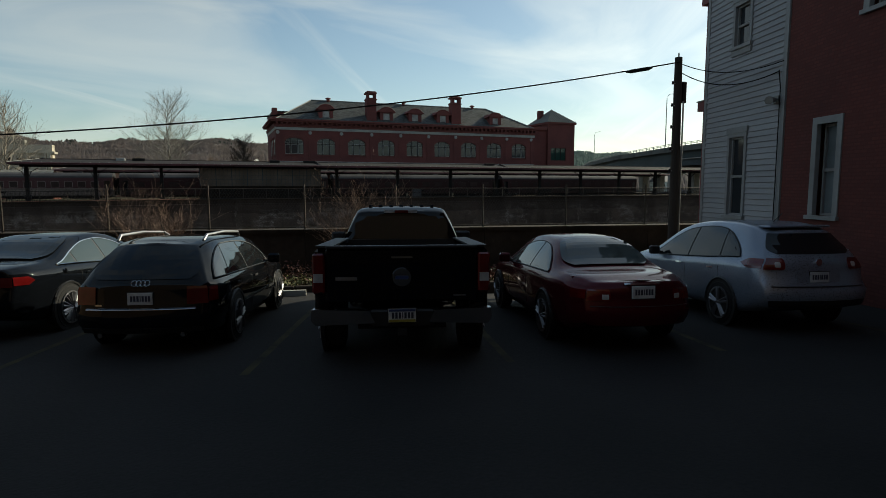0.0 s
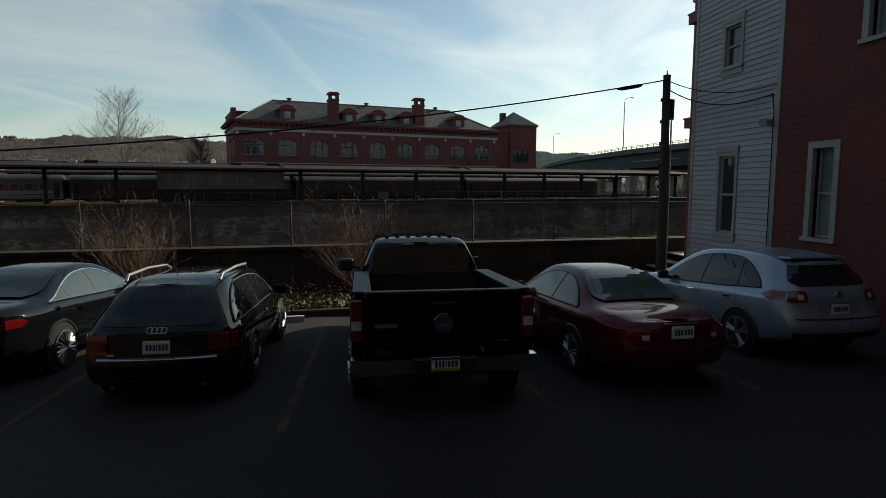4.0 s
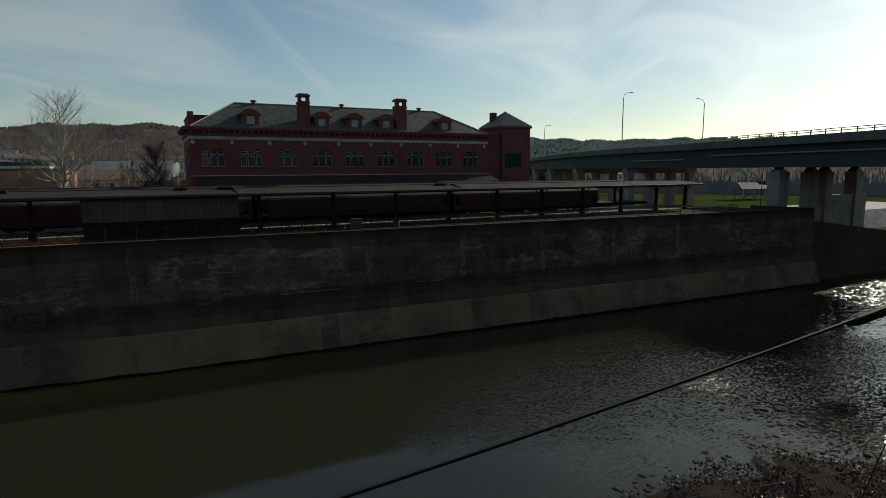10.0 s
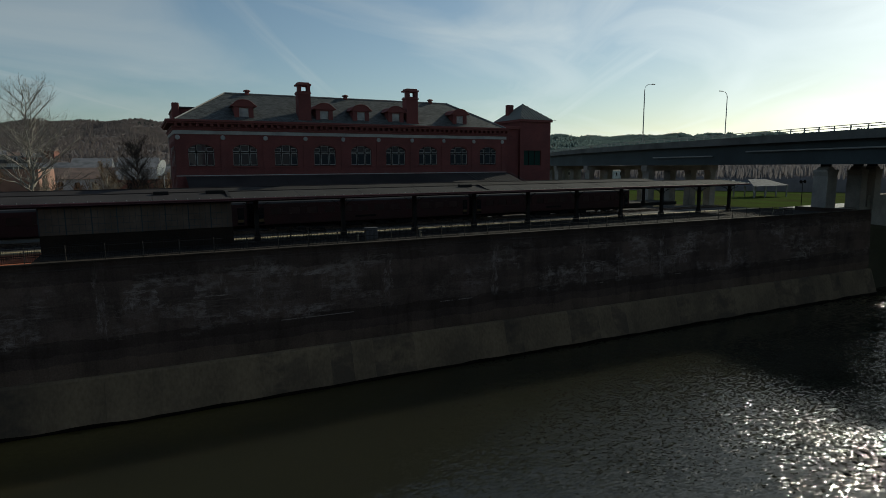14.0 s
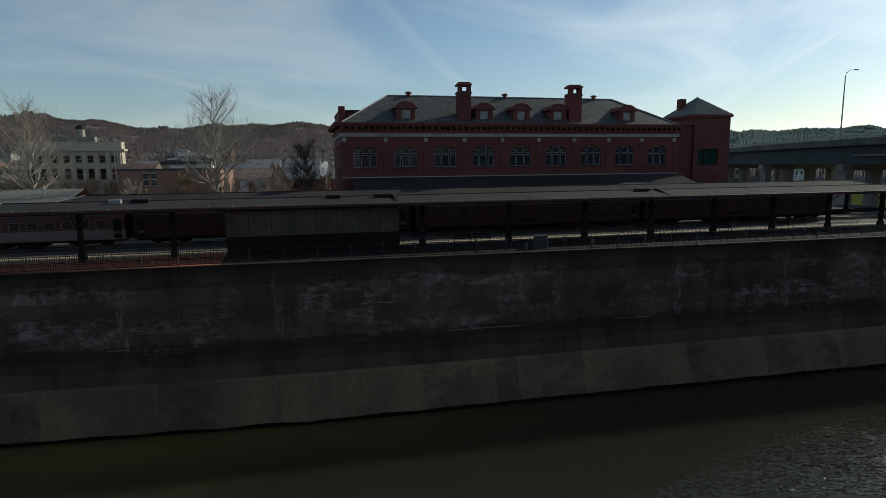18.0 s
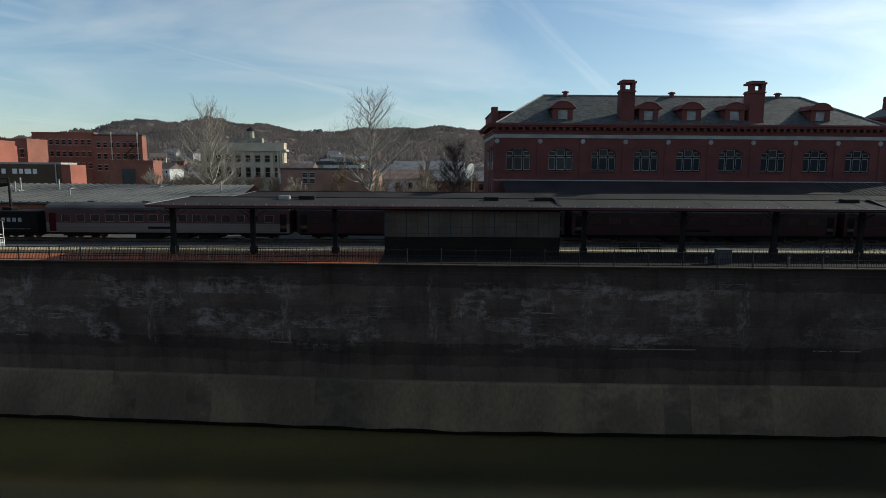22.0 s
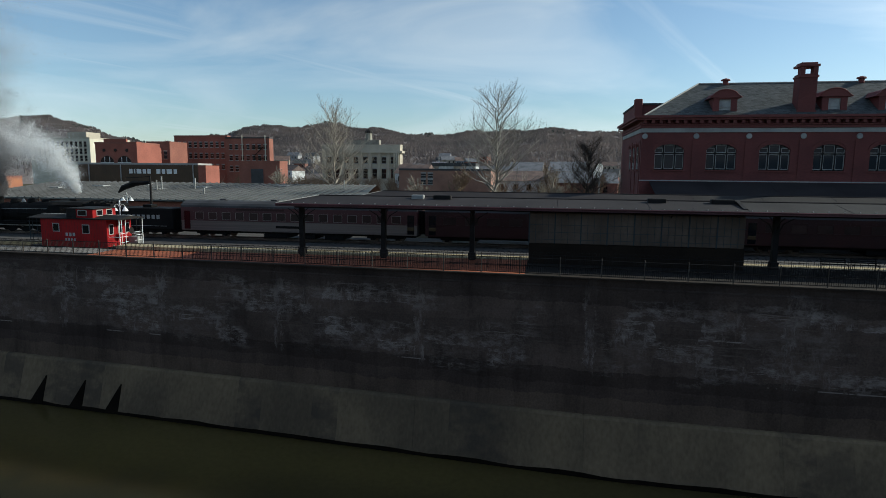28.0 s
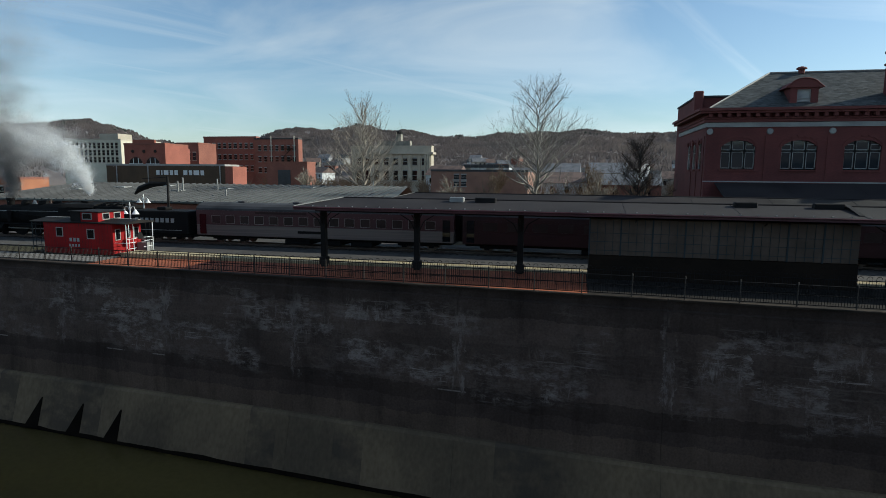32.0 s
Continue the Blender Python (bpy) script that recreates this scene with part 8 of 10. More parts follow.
for w in BWIN:
    sash_window(brick, *w, deep=0.2, trim=0.14, shade=M_CURTAIN)
for s, zc in ((5.35, 0.75), (5.72, 0.7)):
    mt = thing("electric_meter", "grey electricity meter on the brick wall", "meter", group="electric meters")
    part("box", hbox(s - 0.13, s + 0.13, -0.16, -0.022, zc - 0.25, zc + 0.2), M_STEEL, mt)
    q = hp(s, -0.16, zc + 0.02)
    part("dial", tb([q, q + Vector((-0.09, 0.028, 0))], 0.09, 12), M_GLASS, mt)
    part("conduit", tb([hp(s, -0.06, zc + 0.2), hp(s, -0.06, zc + 0.5)], 0.025, 6), M_STEEL, mt)
part("conduit", tb([hp(3.43, -0.08, 0.5), hp(3.42, -0.08, 4.6), hp(3.34, -0.08, 5.0)], 0.012, 6), M_DARK, house, "cable down the corner")
# unseen blocks added behind and beside the lot to cut its skylight
for u0, u1, d0, d1, h in ((-34, 34, -22, -15, 19.0), (-48, -26, -14, 11.5, 12.0)):
    cl = thing("street_building", "plain dark unseen block added to shade the lot", "building", group="street buildings")
    bm = bmesh.new()
    v = [bm.verts.new(lotp(u, d, z)) for u in (u0, u1) for d in (d0, d1) for z in (-0.5, h)]
    for f in ((0, 1, 3, 2), (4, 6, 7, 5), (0, 4, 5, 1), (2, 3, 7, 6), (1, 5, 7, 3), (0, 2, 6, 4)):
        bm.faces.new([v[i] for i in f])
    bmesh.ops.recalc_face_normals(bm, faces=bm.faces[:])
    part("wall", bm, M_TNBOARD, cl)

# porch, deck and stairs behind the house
porch = thing("back_porch", "red painted back porch frame with balconies behind the house", "porch")
for s, n in ((-0.6, 0.42), (-0.6, 5.0)):
    part("post", hbox(s - 0.13, s + 0.13, n - 0.11, n + 0.11, -0.5, 8.86), M_REDPAINT, porch, "tall red post")
for z in (4.6, 7.62):
    part("balcony_beam", hbox(-0.86, -0.002, 0.2, 5.2, z, z + 0.26), M_REDPAINT, porch)
    part("balcony_board", hbox(-0.9, -0.002, 0.18, 5.22, z + 0.262, z + 0.30), M_WOOD, porch, "thin deck edge")
for z in (2.9, 3.7, 5.3):
    part("stair_rail", hbox(-0.72, -0.05, 0.5, 0.56, z, z + 0.09), M_WOOD, porch, "pale rail behind the post")
part("side_panel", hbox(-0.465, -0.05, 0.45, 0.5, 8.2, 8.86), M_TNBOARD, porch, "brown board panel under the roof")
part("porch_roof", hbox(-0.8, -0.002, 0.2, 5.4, 8.87, 8.93), M_DARK, porch)
part("knee_brace", tb([hp(-0.47, 0.42, 7.1), hp(-0.05, 0.42, 7.6)], 0.06, 4), M_REDPAINT, porch)
sl = thing("security_lamp", "glass security lantern on a bracket of the porch", "lamp")
q = hp(-0.86, 0.45, 8.42)
part("hood", tb([q + Vector((0, 0, 0.10)), q + Vector((0, 0, 0.30)), q + Vector((0, 0, 0.38))], [0.17, 0.12, 0.06], 12), M_STEEL, sl)
part("lens", tb([q + Vector((0, 0, -0.13)), q + Vector((0, 0, 0.10))], [0.12, 0.17], 12), mat("frosted_lens", (0.62, 0.62, 0.52), 0.3), sl, "frosted glass lens")
part("bracket", tb([q + Vector((0, 0, 0.2)), hp(-0.72, 0.45, 8.62)], 0.03, 5), M_STEEL, sl)
deck = thing("wooden_deck", "pale sunlit wooden deck landing behind the house", "deck")
for i in range(10):
    a = -2.5 + 0.245 * i
    part("deck_board", hbox(a, a + 0.235, 0.55, 4.0, 0.67, 0.71), M_PALEWOOD, deck)
for s, n in ((-2.4, 0.6), (-0.1, 0.6), (-2.4, 3.9)):
    part("deck_post", hbox(s - 0.06, s + 0.06, n - 0.06, n + 0.06, -0.9, 0.669), M_WOOD, deck)
stairs = thing("wooden_stairs", "weathered open wooden stairs up to the deck", "stairs")
for i in range(6):
    n = 0.5 - 0.33 * (i + 1)
    zt = 0.67 - 0.185 * (i + 1)
    part("tread", hbox(-2.35, -0.55, n, n + 0.34, zt - 0.04, zt), M_WOOD, stairs)
for s in (-2.4, -0.5):
    bm = bmesh.new()
    v = [bm.verts.new(hp(s + ds, n, z)) for ds in (-0.03, 0.03) for n, z in ((0.55, 0.65), (0.55, 0.37), (-1.7, -0.57), (-1.7, -0.29))]
    bm.faces.new(v[:4]), bm.faces.new(v[4:][::-1])
    for i in range(4):
        bm.faces.new((v[i], v[4 + i], v[4 + (i + 1) % 4], v[(i + 1) % 4]))
    bmesh.ops.recalc_face_normals(bm, faces=bm.faces[:])
    part("stringer", bm, M_PALEWOOD, stairs, "pale sloping stringer")

# box hidden behind the house, added to keep sun off the lot
part("back_stair_enclosure", hbox(-1.2, -0.1, 3.0, 8.0, 1.0, 7.5), M_TNBOARD, house, "dark unseen box added to block the sun")

# ---- utility pole and wires ----
PX, PY = 12.95, 11.95
pole = thing("utility_pole", "dark wooden utility pole with insulators and a cable box", "pole", pose(PX, PY, -0.35))
part("shaft", tb([(0, 0, 0), (-0.02, 0, 3.0), (-0.05, 0, 6.42)], [0.155, 0.135, 0.105], 12), M_POLE, pole)
part("cable_box", bx(0.09, 0.24, -0.07, 0.07, 5.15, 5.75, 0.02), M_DARK, pole)
for i in range(5):
    z = 3.2 + 0.62 * i
    part("step_bolt", tb([(-0.1, 0, z), (-0.27, -0.05, z)], 0.014, 5), M_STEEL, pole)
    part("insulator", tb([(-0.27, -0.05, z - 0.03), (-0.27, -0.05, z + 0.06)], [0.035, 0.025], 7), M_DARK, pole)
part("conduit", tb([(0.13, -0.08, 0.3), (0.11, -0.08, 5.2)], 0.025, 6), M_STEEL, pole)
part("pole_top_pin", tb([(-0.05, 0, 6.42), (-0.05, 0, 6.55)], 0.02, 5), M_STEEL, pole)


def wire(name, a, b, sag, r, label, n=24, parent=None):
    a, b = Vector(a), Vector(b)
    pts = []
    for i in range(n + 1):
        t = i / n
        p = a.lerp(b, t)
        p.z -= sag * 4 * t * (1 - t)
        pts.append(p)
    w = part(name, tb(pts, r, 5), M_DARK, parent)
    if not parent:
        tag(w, label, "cable", group="overhead cables")
    return w


TOP = (PX - 0.05, PY - 0.1, 5.88)
CAB_A, CAB_B = Vector((12.885, 11.864, 5.931)), Vector((-9.358, 14.807, 3.246))
wire("service_cable", CAB_A, CAB_B, 0.462, 0.019, "thick black overhead cable sloping down from the pole across the lot", 40)
wire("service_cable", CAB_B, (-16.5, 20.3, 2.4), 0.1, 0.019, "thick black overhead cable running down to the fence", 12)
spl = thing("cable_splice", "black splice case on the overhead cable", "splice case")
at_ = [CAB_A.lerp(CAB_B, q) - Vector((0, 0, 4 * 0.462 * q * (1 - q) + 0.03)) for q in (0.040, 0.046, 0.070, 0.076)]
part("case", tb(at_, [0.02, 0.055, 0.055, 0.02], 8), M_DARK, spl)
wire("house_drop_cable", TOP, hp(3.45, -0.06, 5.18), 0.25, 0.012, "thin service cable sagging to the house corner")
wire("house_drop_cable", (PX - 0.05, PY, 5.7), hp(3.33, -0.06, 4.98), 0.35, 0.014, "thin service cable sagging to the house corner")
wire("guy_wire", (PX, PY, 5.6), (PX + 1.2, PY + 1.6, 0.9), 0.0, 0.008, "steel guy wire from the pole")

# ---- chain-link fence on the flood wall ----
fence = thing("chain_link_fence", "rusty chain-link fence on top of the flood wall", "fence")
FD = 16.36
fpost = mesh_of(tb([(0, 0, 0), (0, 0, 1.26), (0, 0, 1.33)], [0.03, 0.03, 0.012], 7), "fence_post_mesh")
fpost.materials.append(M_OLDPOST)
for k in range(-16, 8):
    u = -3.37 + 2.72 * k
    p = lotp(u, FD, 1.16)
    shared("post", fpost, Matrix.Translation(p), fence)
for z in (1.22, 2.36):
    part("line_wire", tb([lotp(-47, FD, z), lotp(16, FD, z)], 0.007 if z > 2 else 0.012, 4), M_OLDPOST, fence)
vs, fs2 = [], []
ZB, ZT, PIT = 1.17, 2.36, 0.085


def strip3(a, b, r):
    """A hair-thin three-sided wire between two points."""
    base = len(vs)
    d = (b - a).normalized()
    s = d.cross(Vector((0.213, 0.977, 0))).normalized() * r
    n = Vector((0.213, 0.977, 0)) * r
    for p in (a, b):
        for o in (s, -s, n):
            vs.append(tuple(p + o))
    fs2.extend(((base, base + 1, base + 4, base + 3), (base + 1, base + 2, base + 5, base + 4), (base + 2, base, base + 3, base + 5)))


u = -24.0
while u < 15.0:
    h = (ZT - ZB) * 0.62
    strip3(lotp(u, FD, ZB), lotp(u + h, FD, ZT), 0.0026)
    strip3(lotp(u + h, FD + 0.006, ZB), lotp(u, FD + 0.006, ZT), 0.0026)
    u += PIT
tagged(pydata("mesh_wire", vs, fs2, M_OLDPOST, fence, "woven wire mesh"), kind="stuff")

# ---- kerb strip: path, planter, boards, wheel stops, lines ----
path = thing("brick_path", "tan brick garden path from the lot to the stairs", "pavement", kind="structure")
pb_ = mesh_of(bx(-0.098, 0.098, -0.048, 0.048, -0.05, 0.006, 0.004), "path_brick")
pb_.materials.append(M_BRICKPAVE)
rnd = random.Random(2)


def path_z(u, d):
    return lz(u, 12) + 0.165 - 0.02 * (d - 12)


def lay(u0, u1, d0, d1, limit):
    n = 0
    bm_rest = None
    u = u0
    row = 0
    while u < u1:
        d = d0
        col = 0
        while d < d1 and n < limit:
            turn = (row + col) % 2
            for k in range(2):
                uu, dd = (u + 0.1, d + 0.05 + 0.1 * k) if turn == 0 else (u + 0.05 + 0.1 * k, d + 0.1)
                p = lotp(uu, dd, path_z(uu, dd) + rnd.uniform(-0.004, 0.004))
                shared("brick", pb_, Matrix.Translation(p) @ pose(0, 0, 0, 0, 0, -12.3 + (0 if turn == 0 else 90) + rnd.uniform(-1.2, 1.2)), path)
                n += 1
            d += 0.203
            col += 1
        u += 0.203
        row += 1


lay(5.55, 6.85, 12.2, 14.6, 170)
lay(6.87, 9.2, 13.75, 14.55, 120)
# dead leaves and low plants in the beds
def litter(name, areas, count, seed, material, label, s0, s1, lift):
    r_ = random.Random(seed)
    v, f = [], []
    for k in range(count):
        u0, u1, d0, d1 = areas[k % len(areas)]
        uu, dd = r_.uniform(u0, u1), r_.uniform(d0, d1)
        c = lotp(uu, dd, lz(uu, 12) + 0.10 + r_.uniform(0.0, lift))
        a = Vector((r_.uniform(-1, 1), r_.uniform(-1, 1), r_.uniform(-0.6, 0.6))).normalized() * r_.uniform(s0, s1)
        b = a.cross(Vector((r_.uniform(-1, 1), r_.uniform(-1, 1), 1))).normalized() * a.length * 0.5
        base = len(v)
        v += [tuple(c - a), tuple(c + b + Vector((0, 0, 0.3 * a.length))), tuple(c + a), tuple(c - b)]
        f += [(base, base + 1, base + 2), (base, base + 2, base + 3)]
    ob = pydata(name, v, f, material)
    return tag(ob, label, "leaves", kind="stuff")


litter("dead_leaves", [(6.95, 9.6, 12.2, 13.7), (3.2, 5.5, 12.2, 15.5), (-6.0, 3.0, 12.2, 15.8)], 9000, 5, mat("dead_leaf", (0.13, 0.045, 0.026), 0.7, 0, 0.6, 30, 4, 0.1, (0.05, 0.022, 0.014), spec=0.3), "brown dead leaves and stems in the beds", 0.02, 0.06, 0.22)
litter("ground_cover", [(7.0, 9.6, 12.3, 13.6), (4.0, 5.5, 12.3, 14.5)], 420, 6, mat("evergreen_leaf", (0.04, 0.062, 0.02), 0.6, 0, 0.3, 20, 4, 0.1, (0.06, 0.075, 0.025), spec=0.25), "low dark evergreen ground cover", 0.02, 0.055, 0.3)
litter("dry_grass_tufts", [(-3.0, 0.8, 12.15, 13.4), (2.2, 4.4, 12.15, 13.6)], 2600, 7, mat("straw_grass", (0.15, 0.13, 0.045), 0.8, 0, 0.3, 20, 3, 0.1, (0.12, 0.13, 0.045)), "yellow-green dry grass tufts by the kerb", 0.03, 0.07, 0.1)
for (ua, da, ub, db) in ((2.2, 13.7, 2.05, 14.85), (3.2, 13.2, 3.2, 15.3)):
    a, b = lotp(ua, da, lz(ua, 12) + 0.16), lotp(ub, db, lz(ub, 12) + 0.14)
    bm = bmesh.new()
    s = (b - a).cross(Vector((0, 0, 1))).normalized() * 0.11
    v = [bm.verts.new(p + o + Vector((0, 0, dz))) for dz in (0.0, 0.05) for p, o in ((a, s), (a, -s), (b, -s), (b, s))]
    for f in ((0, 1, 2, 3), (7, 6, 5, 4), (0, 4, 5, 1), (1, 5, 6, 2), (2, 6, 7, 3), (3, 7, 4, 0)):
        bm.faces.new([v[i] for i in f])
    bmesh.ops.recalc_face_normals(bm, faces=bm.faces[:])
    tag(part("loose_board", bm, M_PALEWOOD), "pale board lying in the bed below the flood wall", "board", group="loose boards")
pl = thing("timber_edging", "corner of weathered timber edging in the bed", "edging")
for (a, b, c, d) in ((3.75, 4.3, 13.95, 14.1), (4.1, 4.25, 13.25, 13.948)):
    bm = bmesh.new()
    z0 = lz(4.1, 12)
    v = [bm.verts.new(lotp(u, e, z)) for u in (a, b) for e in (c, d) for z in (z0, z0 + 0.22)]
    for f in ((0, 1, 3, 2), (4, 6, 7, 5), (0, 4, 5, 1), (2, 3, 7, 6), (1, 5, 7, 3), (0, 2, 6, 4)):
        bm.faces.new([v[i] for i in f])
    bmesh.ops.recalc_face_normals(bm, faces=bm.faces[:])
    part("timber", bm, M_WOOD, pl)
for u in (-3.9, -1.15, 2.3, 5.4, 8.4):
    ws = thing("wheel_stop", "pale concrete wheel stop at the head of a parking bay", "wheel stop", Matrix.Translation(lotp(u, 11.45, lz(u, 11.45))) @ pose(0, 0, 0, 0, 0, -12.3), group="wheel stops")
    part("block", pr([(-0.075, 0), (0.075, 0), (0.055, 0.12), (-0.055, 0.12)], "x", -0.85, 0.85), M_CONC, ws)
for u0, u1 in ((-0.52, 0.18), (2.53, 2.75), (-3.45, -3.2), (5.3, 5.55), (-6.3, -6.1), (8.3, 8.5)):
    d0, d1 = 5.1, 11.4
    bm = bmesh.new()
    k = 10
    for i in range(k):
        q = []
        for t in (i / k, (i + 0.985) / k):
            uu, dd = u0 + (u1 - u0) * t, d0 + (d1 - d0) * t
            for e in (-0.05, 0.05):
                p = lotp(uu + e, dd)
                q.append((p.x, p.y, lot_z(p.x, p.y) + 0.006))
        v = [bm.verts.new(c) for c in (q[0], q[1], q[3], q[2])]
        bm.faces.new(v)
    tag(part("bay_line", bm, M_YELLOW), "worn yellow parking bay line on the asphalt", "road marking", group="bay lines", kind="structure")


# ---- twiggy bushes ----
M_SHRUB = mat("shrub_twigs", (0.27, 0.175, 0.125), 0.85, 0, 0.5, 10, 1.5, 0.1, (0.09, 0.055, 0.036))
def bush(u, d, h, w, seed, label):
    rnd = random.Random(seed)
    c = lotp(u, d, lz(u, 12) + 0.05)
    t = thing("bare_shrub", label, "shrub", Matrix.Translation(c), group="bare shrubs")
    bm, fine = bmesh.new(), bmesh.new()

    def shoot(p, dd, ln, r, lev, tgt):
        pts, rad = [p.copy()], [r]
        q = p.copy()
        for i in range(4):
            dd = (dd + Vector((rnd.uniform(-1, 1), rnd.uniform(-1, 1), rnd.uniform(-0.35, 0.6))) * 0.18).normalized()
            q = q + dd * ln / 4
            pts.append(q.copy())
            rad.append(max(0.0022, r * (1 - 0.2 * (i + 1))))
        tube(tgt, pts, rad, 3, cap=False)
        if lev < 3:
            for k in range(4 if lev < 2 else 3):
                i = rnd.randint(1, 4)
                a = rnd.uniform(0, 6.283)
                nd = (dd + Vector((math.cos(a), math.sin(a), 0.15)) * rnd.uniform(0.5, 1.0)).normalized()
                shoot(pts[i], nd, ln * rnd.uniform(0.35, 0.6), rad[i] * 0.6, lev + 1, fine)

    for k in range(34):
        a = rnd.uniform(0, 6.283)
        lean = rnd.uniform(0.1, 0.9) * w
        shoot(Vector((math.cos(a), math.sin(a), 0)) * rnd.uniform(0.02, 0.22), Vector((math.cos(a) * lean, math.sin(a) * lean, 1)).normalized(), h * rnd.uniform(0.6, 1.0), 0.014, 0, bm)
    part("stem_clump", bm, M_SHRUB, t, "tan woody stems")
    tagged(part("twig_spray", fine, M_SHRUB, t, "fine tan twigs"), kind="stuff")


bush(-4.2, 14.3, 1.9, 1.1, 3, "bare twiggy tan shrub below the flood wall")
bush(1.15, 14.8, 1.95, 1.1, 9, "bare twiggy tan shrub below the flood wall")

# ---- river bank and rocks downstream ----
def shore(x):
    """Water's edge of the near bank."""
    return 20 + 11.2 * min(1.0, max(0.0, (x - 20) / 7)) ** 0.5 - 0.75 * max(0.0, min(7.0, x - 38)) - 0.9 * max(0.0, x - 50)


verts, faces = [], []
nx, ny = 60, 26
for i in range(nx):
    for j in range(ny):
        x = 20.5 + 45 * i / (nx - 1)
        t = j / (ny - 1)
        sh = shore(x) + 1.2 * noise.noise(Vector((x * 0.3, 0, 0)))
        y0 = 5.0 - 0.35 * (x - 21)
        y = y0 + (sh + 1.5 - y0) * t
        z = -0.3 + (-10.8 + 0.3) * min(1.0, t * 1.04) ** 0.32 + 0.30 * noise.noise(Vector((x * 0.5, y * 0.5, 1))) + 0.25 * noise.noise(Vector((x * 1.7, y * 1.7, 4)))
        verts.append((x, y, z))
for i in range(nx - 1):
    for j in range(ny - 1):
        a = i * ny + j
        faces.append((a, a + ny, a + ny + 1, a + 1))
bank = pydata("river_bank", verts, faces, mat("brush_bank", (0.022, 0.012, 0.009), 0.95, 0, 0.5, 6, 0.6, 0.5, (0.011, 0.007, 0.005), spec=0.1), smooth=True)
tag(bank, "brushy brown river bank sloping to the water", "embankment", kind="structure")
rr = random.Random(12)
rock_me = []
for k in range(5):
    bm = bmesh.new()
    bmesh.ops.create_icosphere(bm, subdivisions=2, radius=1.0)
    for v in bm.verts:
        v.co *= 1 + 0.35 * noise.noise(v.co * 1.4 + Vector((k * 5, 0, 0)))
        v.co.z *= 0.55
    me = mesh_of(bm, "rock_mesh")
    me.materials.append(mat("river_rock", (0.012, 0.010, 0.009), 0.85, 0, 0.35, 6, 1, 0.3, (0.016, 0.013, 0.011), piece=0.3, spec=0.2))
    rock_me.append(me)
for k in range(150):
    if k < 105:
        x, y = rr.gauss(45.5, 2.4), rr.gauss(33.8, 1.9)
    else:
        x = rr.uniform(25, 44)
        y = shore(x) + rr.uniform(-0.6, 0.9)
    s = rr.uniform(0.06, 0.28)
    rk = new("river_rock", rock_me[k % 5])
    rk.matrix_basis = pose(x, y, WATER - 0.08 * s, 0, 0, rr.uniform(0, 360)) @ Matrix.Diagonal((s * rr.uniform(0.8, 1.4), s, s * rr.uniform(0.6, 1.1), 1))
    tagged(rk, "dark wet river rock breaking the riffle", "rock", "river rocks")
vs2, fs3, vs4, fs4 = [], [], [], []
for k in range(70000):                                   # dead leaves caught in low brush on the bank, and its stems
    x = rr.uniform(21.0, 58)
    t = rr.uniform(0.42, 0.97)
    heap = noise.noise(Vector((x * 0.55, t * 11, 2)))
    if heap < -0.22:
        continue
    y0 = 5.0 - 0.35 * (x - 21)
    y = y0 + (shore(x) + 0.8 - y0) * t
    z = -0.3 - 10.5 * min(1.0, t * 1.04) ** 0.32 - 0.10
    if k % 9 == 0:
        b = len(vs2)
        vs2 += [(x - 0.010, y, z), (x + 0.010, y, z), (x + rr.uniform(-0.4, 0.4), y + rr.uniform(-0.4, 0.4), z + rr.uniform(0.3, 0.9))]
        fs3.append((b, b + 1, b + 2))
    else:
        z += rr.uniform(0.0, 0.25 + 0.9 * (heap + 0.22))
        s = rr.uniform(0.04, 0.12)
        b = len(vs4)
        vs4 += [(x + s * rr.uniform(-1, 1), y + s * rr.uniform(-1, 1), z + s * rr.uniform(-1, 1)) for q in range(4)]
        fs4.append((b, b + 1, b + 2, b + 3))
tag(pydata("bank_brush", vs2, fs3, mat("dead_brush", (0.075, 0.035, 0.023), 0.9, 0, 0.4, 10, 1.5, 0.1, (0.04, 0.02, 0.015))), "dead reddish-brown brush on the river bank", "brush", kind="stuff")
tag(pydata("bank_leaves", vs4, fs4, mat("dead_bank_leaves", (0.042, 0.016, 0.011), 0.42, 0, 0.6, 10, 1.5, 0.1, (0.014, 0.007, 0.005))), "dark russet dead leaves on the river bank", "leaves", kind="stuff")

# ---- parked cars ----
def paint(name, col, rough=0.3, metal=0.0):
    m = mat(name, col, rough, metal, 0.06, 60, 1.2, 0.0, tuple(c * 0.9 for c in col), spec=0.0, coat=0.7 if max(col) < 0.03 else 0.55)
    return m


M_TYRE = mat("tyre_rubber", (0.012, 0.012, 0.013), 0.85, 0, 0.2, 20, 2, 0.2)
M_ALLOY = mat("alloy_rim", (0.30, 0.30, 0.31), 0.42, 0.8, 0.1, 10, 1, 0.0)
M_CHROME = mat("chrome", (0.75, 0.75, 0.76), 0.12, 1.0, 0.04, 10, 1, 0.0)
M_BUMPER = mat("dulled_chrome", (0.50, 0.50, 0.51), 0.22, 1.0, 0.1, 10, 1, 0.0)
M_TRIMBLK = mat("black_plastic_trim", (0.015, 0.015, 0.016), 0.55, 0, 0.1, 20, 1, 0.1)
M_TAIL = mat("red_tail_lens", (0.15, 0.006, 0.006), 0.12, 0, 0.1, 30, 4, 0.0, (0.10, 0.004, 0.004), coat=1.0)
M_LENSW = mat("clear_lens", (0.6, 0.6, 0.6), 0.15, 0, 0.1, 30, 4, 0.0, coat=1.0)
